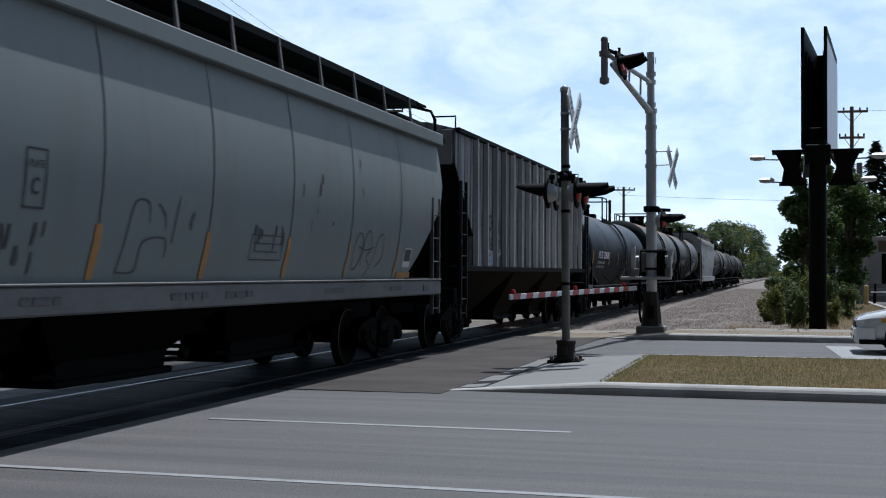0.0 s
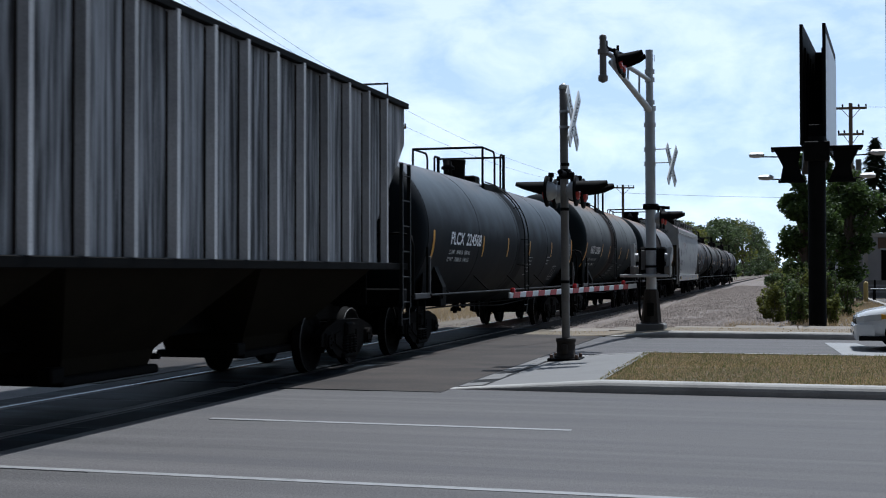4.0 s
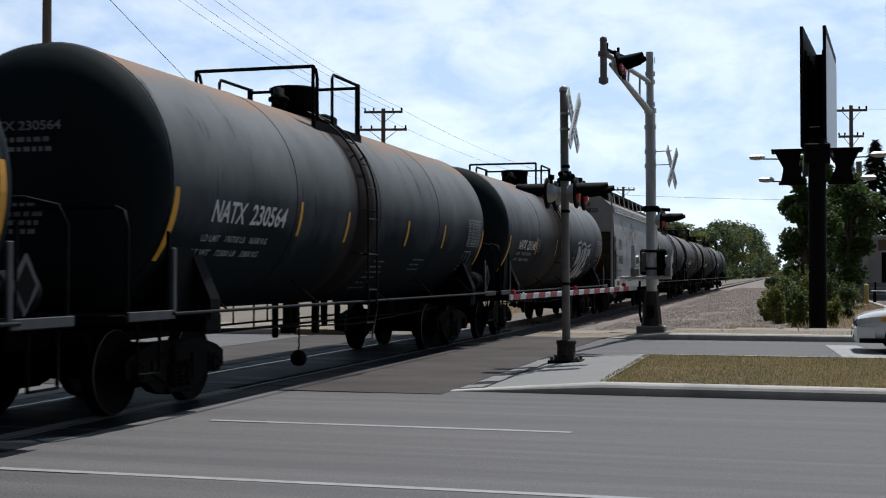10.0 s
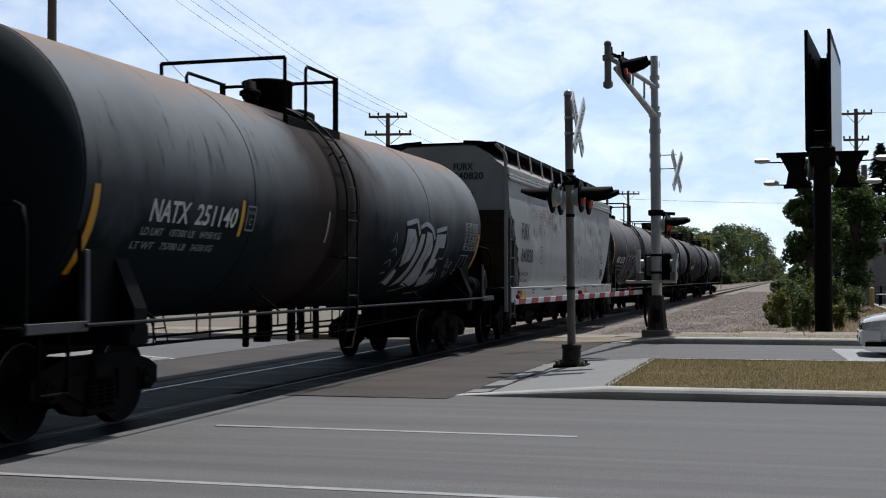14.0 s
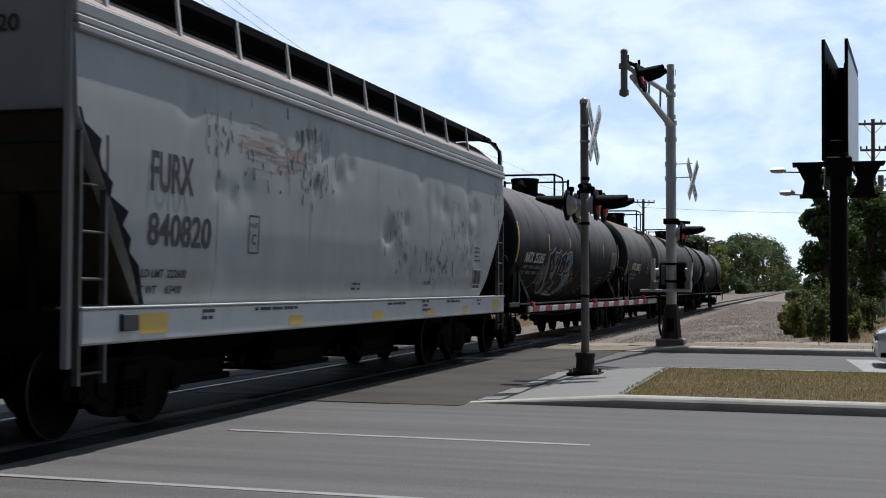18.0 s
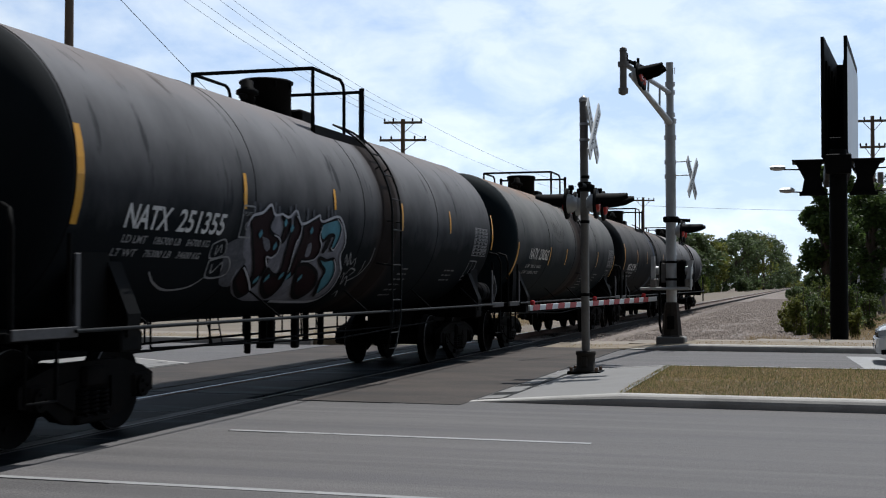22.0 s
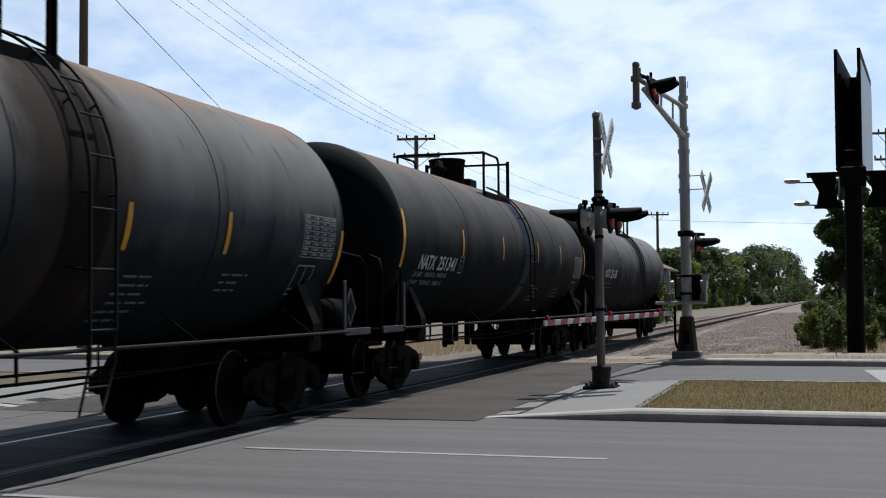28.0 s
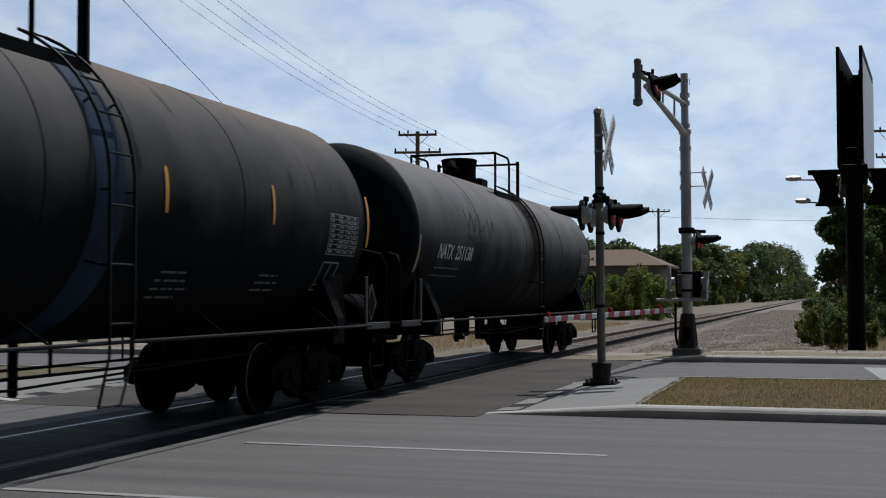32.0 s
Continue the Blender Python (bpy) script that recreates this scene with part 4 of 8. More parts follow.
def tank_car(label, middle, half, paint, words, ladder, fittings, bars_at, table=True, end_words=None, drift=0.0, orange=(), seed=1, white="white", limits=(), plate=None, band="band", drop=0.0):
    car = thing("railway_tank_car", label, "tank car", group="train")
    move_with(car, middle)
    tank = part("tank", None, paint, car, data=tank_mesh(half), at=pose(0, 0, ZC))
    n = 4
    for i in range(n + 1):
        part("weld_seam", None, "seam", tank, data=shared("seam", lambda: seam_mesh()), at=pose(0, -half + 2 * half * i / n, -ZC))
    part("reinforcing_band", None, band, tank, data=shared("belt" + band, lambda: belt_mesh(0.25 if band == "bandblue" else 0.34)), at=pose(0, ladder - 0.05, -ZC))
    top = ZC + RT
    dome, front, second, gap, rear = fittings
    part("manway", None, "black", car, data=shared("manway", manway_mesh), at=pose(0, dome, top + 0.22) @ Matrix.Diagonal((0.7, 0.7, 0.9, 1) if drop else (1, 1, 1, 1)))
    part("relief_valve", None, "black", car, data=shared("valve", valve_mesh), at=pose(0.05, dome - 0.75, top + 0.08))
    part("valve_box", Geo().box(-0.4, 0.4, dome + 0.4, dome + 0.95, top - 0.25, top + 0.12, 0.03), "black", car)
    if drop:
        railing(car, front, second, gap, rear, 0.85, 4.41, 3.4)
    else:
        railing(car, front, second, gap, rear)
    for s in (1, -1):
        part("ladder", None, "rubbedbar", car, data=shared("ladder", ladder_mesh), at=pose(0, ladder, 0, 0, 0, 0 if s > 0 else 180) @ Matrix.Diagonal((1, 1, 1 - drop / (ZC + RT), 1)))
    tank_underframe(car, half)
    ends(car, half + 0.85)
    bogie(car, -half + 0.95)
    bogie(car, half - 0.95)
    # lettering on the camera side
    w, y, z, wide, tall = words
    first, number = w.split()
    part("reporting_mark", None, white, tank, data=text_mesh(first, wide * 0.41, tall, white), at=pose(0, 0, -ZC) @ on_skin(y, z))
    part("car_number", None, white, tank, data=text_mesh(number, wide * 0.51, tall, white), at=pose(0, 0, -ZC) @ on_skin(y + wide * 0.49, z))
    for (yb, zb, col, tallb, wb) in orange:
        g = skin_patch(Geo(), [(yb, zb + tallb * k / 6) for k in range(7)], 0.011, wb)
        part("reflector", Geo().add([(Vector(v) - Vector((0, 0, ZC))) for v in g.v], g.f), col, tank)
    for i, row in enumerate(limits):
        yb, zb, rows, width, mat = bars_at[i]
        for words, a, b in zip(row.split("  "), (0.0, 0.32, 0.68), (0.24, 0.61, 0.95)):
            part("weight_stencil", None, mat, tank, data=text_mesh(words.strip(), width * (b - a), 0.085, mat), at=pose(0, 0, -ZC) @ on_skin(yb + width * a, zb - 0.02))
    if plate:
        frame_mark(car, plate[0], plate[1], 0.22, 0.28, plate[2], lambda y, z, o: skin(y, z, o)[0])
    for i, (yb, zb, rows, width, mat) in enumerate(bars_at):
        if i < len(limits):
            continue
        g = bars(Geo(), yb, zb, rows + rows // 2, width, 0.085, 0.024, seed * 10 + i)
        tagged(part("small_print", Geo().add([(Vector(v) - Vector((0, 0, ZC))) for v in g.v], g.f), "dimmer" if mat == "dim" else mat, tank), kind="stuff")
    if table:
        y0, z0 = half - 1.25, 2.06
        g = Geo()
        for r in range(9):
            skin_patch(g, [(y0, z0 + r * 0.066), (y0 + 1.02, z0 + r * 0.066), (y0 + 1.02, z0 + r * 0.066 + 0.014), (y0, z0 + r * 0.066 + 0.014)], 0.011)
        for c in (0, 0.3, 0.55, 0.78, 1.0):
            skin_patch(g, [(y0 + c, z0), (y0 + c, z0 + 0.53)], 0.0112, 0.02)
        rnd = random.Random(seed)
        for r in range(8):
            for c in (0.04, 0.34, 0.59, 0.82):
                ww = rnd.uniform(0.08, 0.17)
                skin_patch(g, [(y0 + c, z0 + r * 0.066 + 0.03), (y0 + c + ww, z0 + r * 0.066 + 0.03), (y0 + c + ww, z0 + r * 0.066 + 0.06), (y0 + c, z0 + r * 0.066 + 0.06)], 0.0114)
        part("test_table", Geo().add([(Vector(v) - Vector((0, 0, ZC))) for v in g.v], g.f), "dim", tank, "stencilled table of tests")
        y0, z0 = half - (2.5 if seed == 1 else 1.22), 1.6
        g = Geo()
        for a, b in (((0, 0), (0.52, 0)), ((0.52, 0), (0.52, 0.36)), ((0.52, 0.36), (0, 0.36)), ((0, 0.36), (0, 0)), ((0.26, 0.06), (0.26, 0.36)), ((0, 0.07), (0.52, 0.07))):
            skin_patch(g, [(y0 + a[0], z0 + a[1]), (y0 + b[0], z0 + b[1])], 0.0112, 0.022)
        part("data_frame", Geo().add([(Vector(v) - Vector((0, 0, ZC))) for v in g.v], g.f), "dim", tank)
    if end_words:
        x0, z0, wide = end_words
        head = Matrix(((1, 0, 0, x0), (0, 0, -1, -half - 0.635), (0, 1, 0, z0 - ZC + drop), (0, 0, 0, 1)))
        part("end_number", None, "dim", tank, data=text_mesh(w, wide, 0.1, "dim"), at=head)
        g = Geo()
        rnd = random.Random(seed + 5)
        for r, z in enumerate((-0.12, -0.22, -0.8, -0.89, -0.98, -1.07)):
            x = x0 + wide * 0.3
            while x < x0 + wide * (0.85 if r < 2 else 0.7):
                ww = rnd.uniform(0.04, 0.12)
                zz = z0 - ZC + drop + z
                g.add([(x, -half - 0.63, zz), (x + ww, -half - 0.63, zz), (x + ww, -half - 0.63, zz + 0.05), (x, -half - 0.63, zz + 0.05)], [(0, 1, 2, 3)])
                x += ww + 0.03
        tagged(part("end_lettering", g, "dim", tank), kind="stuff")
    placard(car, half + 0.26)
    brake_tank(car, half + 0.55)
    for ob in car.children:                  # a lower-slung barrel with its fittings
        if drop and ob.name.split(".")[0] in ("tank", "manway", "relief_valve", "valve_box"):
            ob.location.z -= drop
    return car


def hopper_body(car, half, prof, cut_z, cut, mat, cols=24, dents=()):
    """Rounded hopper body. prof: (x, z) up one side to the roof's middle; below cut_z the ends slope inward by cut metres a metre. dents: along, up, radius, depth."""
    if dents:
        cols = 150
        fine = []
        for (x0, z0), (x1, z1) in zip(prof, prof[1:]):
            n = max(1, int((z1 - z0) / 0.07))
            fine += [(x0 + (x1 - x0) * i / n, z0 + (z1 - z0) * i / n) for i in range(n)]
        prof = fine + [prof[-1]]
    full = prof + [(-x, z) for x, z in prof[::-1] if x > 1e-6]

    near_cut, far_cut = cut if isinstance(cut, tuple) else (cut, cut)

    def reach(z, c):
        return half - max(0, cut_z - z) * c
    g = Geo()
    v, n = [], len(full)
    for j in range(cols + 1):
        for x, z in full:
            a, b = -reach(z, near_cut), reach(z, far_cut)
            y = a + (b - a) * j / cols
            d = 0.0
            if x > 1.3:
                for dy, dz, r, deep in dents:
                    q = ((y - dy) / r) ** 2 + ((z - dz) / r) ** 2
                    if q < 6:
                        d += deep * math.exp(-q)
            v.append((x - d, y, z))
    g.add(v, [(j * n + i, j * n + i + 1, (j + 1) * n + i + 1, (j + 1) * n + i) for j in range(cols) for i in range(n - 1)], True)
    for s, base in ((-1, 0), (1, cols * n)):
        e = []
        for i in range(len(prof) - 1):
            e.append((i, i + 1, n - 2 - i, n - 1 - i) if n - 2 - i != i + 1 else (i, i + 1, n - 1 - i))
        g.add(v[base:base + n], e)
    g.add([v[0], v[n - 1], v[cols * n], v[cols * n + n - 1]], [(0, 1, 3, 2)])
    return part("body", g, mat, car)


def bays(car, ys, width, top, mat, low=0.34):
    for y in ys:
        g = Geo().loft([[(x, y + d, z) for x, d in ((-wx, -wy), (wx, -wy), (wx, wy), (-wx, wy))] for wx, wy, z in
                        ((0.72, width / 2, top), (0.34, width * 0.3, 0.55), (0.32, width * 0.29, low))])
        b = part("discharge_bay", g, mat, car)
        g = Geo().box(-0.4, 0.4, y - width * 0.31, y + width * 0.31, low - 0.06, low + 0.02, 0.015)
        for d in (-1, 1):                    # gate spindles with toothed pinions
            g.cyl((-0.5, y + d * width * 0.34, low + 0.16), (0.5, y + d * width * 0.34, low + 0.16), 0.03, n=8)
            g.cyl((0.44, y + d * width * 0.34, low + 0.16), (0.52, y + d * width * 0.34, low + 0.16), 0.075, n=8)
            g.box(0.2, 0.38, min(y + d * width * 0.3, y + d * width * 0.4), max(y + d * width * 0.3, y + d * width * 0.4), low + 0.06, low + 0.11)
        part("outlet_gate", g, "black", b)


def corner_ladder(car, y, s, z0, z1, x=1.57, mat="black", width=0.42):
    g = Geo()
    for d in (0, s * width):
        g.box(x - 0.03, x + 0.03, y - d - 0.025, y - d + 0.025, z0, z1)
    k = z0 + 0.1
    while k < z1:
        g.tube([(x + 0.01, y, k), (x + 0.01, y - s * width, k)], 0.014, 6)
        k += 0.42
    part("ladder", g, mat, car)


def side_of(prof):
    """The camera side of a hopper whose outline is prof."""
    def place(y, z, out):
        for (x0, z0), (x1, z1) in zip(prof, prof[1:]):
            if z0 <= z <= z1:
                return Vector((x0 + (x1 - x0) * (z - z0) / (z1 - z0) + out, y, z))
        return Vector((prof[0][0] + out, y, z))
    return place


CURVED = [(1.40, 1.39), (1.50, 1.8), (1.565, 2.3), (1.585, 2.7), (1.57, 3.1), (1.52, 3.5), (1.45, 3.86), (1.42, 4.05), (1.2, 4.18), (0.8, 4.27), (0.4, 4.31), (0.0, 4.32)]
FLATTER = [(1.50, 1.27), (1.565, 1.6), (1.595, 2.1), (1.60, 2.7), (1.59, 3.2), (1.56, 3.72), (1.5, 3.98), (1.42, 4.05), (1.15, 4.25), (0.8, 4.38), (0.4, 4.42), (0.0, 4.43)]


def round_hopper(label, middle, half, sill_z, prof, reach, cut_z, cut, paint, sillmat, mouldings, dents=(), bay_at=(-3.5, 0.0, 3.5), bay_width=3.5):
    """Covered hopper with bulging sides, an eave moulding and a roof walkway."""
    car = thing("covered_hopper", label, "covered hopper", group="train")
    move_with(car, middle)
    z0, z1 = sill_z
    hopper_body(car, reach, prof, cut_z, cut, paint, 24, dents)
    for s in (-1, 1):
        for xa, xb, za, zb in mouldings:
            part("eave_rail", Geo().box(min(s * xa, s * xb), max(s * xa, s * xb), -reach - 0.02, reach + 0.02, za, zb, 0.015), paint, car)
        g = Geo().box(min(s * 1.42, s * 1.62), max(s * 1.42, s * 1.62), -half, half, z0, z1, 0.02)
        part("side_sill", g, sillmat, car)
        part("sill_ledge", Geo().box(min(s * 1.36, s * 1.64), max(s * 1.36, s * 1.64), -half, half, z1 + 0.002, z1 + 0.022, 0.005), sillmat, car)
        for k in (-1, 1):
            part("end_brace", Geo().box(k * 0.75 - 0.06, k * 0.75 + 0.06, s * (half - 0.45) - 0.06, s * (half - 0.45) + 0.06, z0, 2.7), "black", car)
        ya, yb = sorted((s * (half - 0.25), s * (half + 0.05)))
        part("end_sill", Geo().box(-1.55, 1.55, ya, yb, z0 - 0.05, z0 + 0.3, 0.02), "black", car)
        corner_ladder(car, s * half, s, z0 - 0.35, 2.85, mat="ladderbar")
        part("end_deck", Geo().box(-1.2, 1.2, min(s * (half - 1.6), s * half), max(s * (half - 1.6), s * half), z0 + 0.02, z0 + 0.1), "black", car)
        part("brake_cylinder", Geo().cyl((-0.5, s * (half - 0.7), z0 + 0.35), (0.6, s * (half - 0.7), z0 + 0.35), 0.22, n=16), "black", car)
        for k in (-1, 1):
            part("end_rail", Geo().tube([(k * 1.5, s * half, 3.9), (k * 1.5, s * half, 4.3), (k * 1.42, s * half, 4.46), (k * 0.9, s * (half - 0.05), 4.6), (k * 0.5, s * (half - 0.05), 4.62)], 0.028), "black", car)
        part("roof_end_platform", Geo().box(-1.3, 1.3, s * (half - 0.15) - 0.25, s * (half - 0.15) + 0.25, 4.54, 4.58), "black", car)
    for k in (-1, 1):
        deck = part("roof_walkway", Geo().box(k * 0.95 - 0.28, k * 0.95 + 0.28, -half + 0.3, half - 0.3, 4.52, 4.57), "black", car, "grated steel roof walkway")
        part("outer_edge", Geo().box(k * 1.25 - 0.02, k * 1.25 + 0.02, -half + 0.3, half - 0.3, 4.5, 4.6), "black", deck)
        part("inner_edge", Geo().box(k * 0.62 - 0.02, k * 0.62 + 0.02, -half + 0.3, half - 0.3, 4.34, 4.6), "black", deck)
        y = -half + 0.8
        while y < half - 0.5:
            part("walkway_bracket", None, sillmat, car, data=shared("wb" + sillmat, lambda: Geo().loft([[(1.31, -0.025, 4.08), (1.35, -0.025, 4.08), (1.35, 0.025, 4.08), (1.31, 0.025, 4.08)],
                 [(1.25, -0.02, 4.6), (1.28, -0.02, 4.6), (1.28, 0.02, 4.6), (1.25, 0.02, 4.6)]]).mesh("walkway_bracket")), at=pose(0, y, 0, 0, 0, 0 if k > 0 else 180))
            y += 1.45
    part("hatch_cover", Geo().box(-0.45, 0.45, -half + 0.6, half - 0.6, 4.3, 4.46, 0.04), paint, car)
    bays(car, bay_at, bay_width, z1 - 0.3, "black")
    part("centre_sill", Geo().box(-0.25, 0.25, -half - 0.1, half + 0.1, 0.7, 1.0, 0.02), "black", car)
    ends(car, half + 0.1)
    bogie(car, -half + 1.75)
    bogie(car, half - 1.75)
    return car


def words_on(car, words, y, z, wide, tall, mat, surf, name="lettering"):
    a, b = surf(y, z, 0.012), surf(y, z + tall, 0.012)
    tilt = math.atan2(a.x - b.x, tall)
    return part(name, None, mat, car, data=text_mesh(words, wide, tall, mat), at=Matrix.Translation(a) @ Matrix.Rotation(-tilt, 4, "Y") @ FACE_X)


def frame_mark(car, y, z, w, h, mat, surf):
    g = Geo()
    for a, b in (((0, 0), (w, 0)), ((w, 0), (w, h)), ((w, h), (0, h)), ((0, h), (0, 0))):
        skin_patch(g, [(y + a[0], z + a[1]), (y + b[0], z + b[1])], 0.012, 0.022, surf)
    part("frame_mark", g, mat, car)
    words_on(car, "PLATE", y + w * 0.15, z + h * 0.68, w * 0.7, h * 0.14, mat, surf)
    words_on(car, "C", y + w * 0.32, z + h * 0.22, w * 0.36, h * 0.3, mat, surf)


def build_grey_hopper():
    car = round_hopper("light grey covered hopper with curved sides and small graffiti", -60.3, 8.1, (1.12, 1.38), CURVED, 8.36, 2.85, 1.26, "hopgrey", "sillgrey",
                       ((1.42, 1.58, 3.85, 4.06),), bay_at=(-1.07, 3.05), bay_width=4.1)
    bays(car, (-4.25,), 2.2, 1.08, "black")
    surf = side_of(CURVED)
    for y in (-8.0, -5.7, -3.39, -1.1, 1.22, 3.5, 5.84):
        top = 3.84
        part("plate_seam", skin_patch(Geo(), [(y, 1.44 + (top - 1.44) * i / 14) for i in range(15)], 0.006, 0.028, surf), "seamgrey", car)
        if y < 7:
            part("reflector", skin_patch(Geo(), [(y - 0.02 + 0.003 * i, 1.43 + 0.075 * i) for i in range(8)], 0.011, 0.13 if y < 3 else 0.07, surf), "rustbar", car)
    part("reflector", skin_patch(Geo(), [(6.0, 1.42), (6.75, 1.42), (6.75, 1.52), (6.0, 1.52)], 0.011, None, surf), "rustbar", car)
    frame_mark(car, -4.62, 2.05, 0.3, 0.5, "ink", surf)
    words_on(car, "0", -5.35, 1.9, 0.16, 0.2, "greyink", surf)
    spray(car, "graffiti", [[(-2.95, 1.5), (-2.85, 1.95), (-2.75, 2.2), (-2.5, 2.2), (-2.45, 2.0)], [(-2.95, 1.5), (-2.6, 1.52), (-2.55, 1.8), (-2.1, 1.85), (-2.05, 1.65)],
                            [(-2.3, 2.2), (-2.15, 2.1), (-2.1, 1.95)], [(-1.95, 1.8), (-1.85, 2.3)], [(-1.6, 2.0), (-1.5, 2.15), (-1.55, 1.95)]], "greyink", 0.022, 0.011, surf, "thin grey spray tag")
    spray(car, "graffiti", [[(3.75, 1.55), (3.7, 1.85), (3.9, 2.1), (4.1, 1.95), (3.95, 1.6), (3.75, 1.55)], [(4.1, 1.6), (4.15, 2.0), (4.35, 2.15), (4.5, 1.9), (4.3, 1.75), (4.5, 1.6), (4.35, 1.45)],
                            [(4.55, 1.55), (4.75, 2.0), (5.0, 2.1), (5.05, 1.75), (4.8, 1.6)], [(3.9, 1.9), (4.2, 1.85), (4.6, 1.9)]], "greyink", 0.02, 0.011, surf, "looping grey spray tag")
    # stencilled box with dribbles, and dark runs
    g = Geo()
    for a, b in (((0, 0), (0.95, 0)), ((0.95, 0), (0.95, 0.3)), ((0.95, 0.3), (0, 0.3)), ((0, 0.3), (0, 0)), ((0.05, 0.2), (0.9, 0.2)), ((0.1, 0.1), (0.8, 0.1))):
        skin_patch(g, [(0.05 + a[0], 1.66 + a[1]), (0.05 + b[0], 1.66 + b[1])], 0.012, 0.018, surf)
    part("stencil_box", g, "greyink", car)
    rnd = random.Random(3)
    g = Geo()
    for i in range(26):
        y, z = (rnd.uniform(0.1, 1.0), rnd.uniform(1.95, 2.1)) if i < 9 else (rnd.uniform(-4.9, -4.2), rnd.uniform(1.6, 1.95)) if i < 18 else (rnd.uniform(-1, 4), rnd.uniform(2.2, 3.3))
        l = rnd.uniform(0.05, 0.22)
        skin_patch(g, [(y, z - l), (y + 0.02, z - l * 0.5), (y + rnd.uniform(-0.03, 0.03), z)], 0.0115, rnd.uniform(0.015, 0.06), surf)
    tagged(part("dark_run", g, "greyink", car), kind="stuff")
    sill = lambda y, z, o: Vector((1.62 + o, y, z))
    part("data_plate", Geo().box(1.6, 1.64, 6.95, 7.25, 1.2, 1.3, 0.005), "greyink", car)
    part("data_panel", skin_patch(Geo(), [(6.2, 1.6), (6.62, 1.6), (6.62, 1.92), (6.2, 1.92)], 0.011, None, surf), "sillwhite", car)
    part("data_panel", skin_patch(Geo(), [(6.24, 1.7), (6.58, 1.7), (6.58, 1.9), (6.24, 1.9)], 0.013, None, surf), "ink", car)
    g = Geo()
    for y in (-6.5, -4.8, -2.2, -0.9, 2.2, 5.0):
        bars(g, y, 1.22, 1, 0.9, 0.1, 0.07, int(y * 10) + 90, sill)
    tagged(part("small_print", g, "greyink", car), kind="stuff")


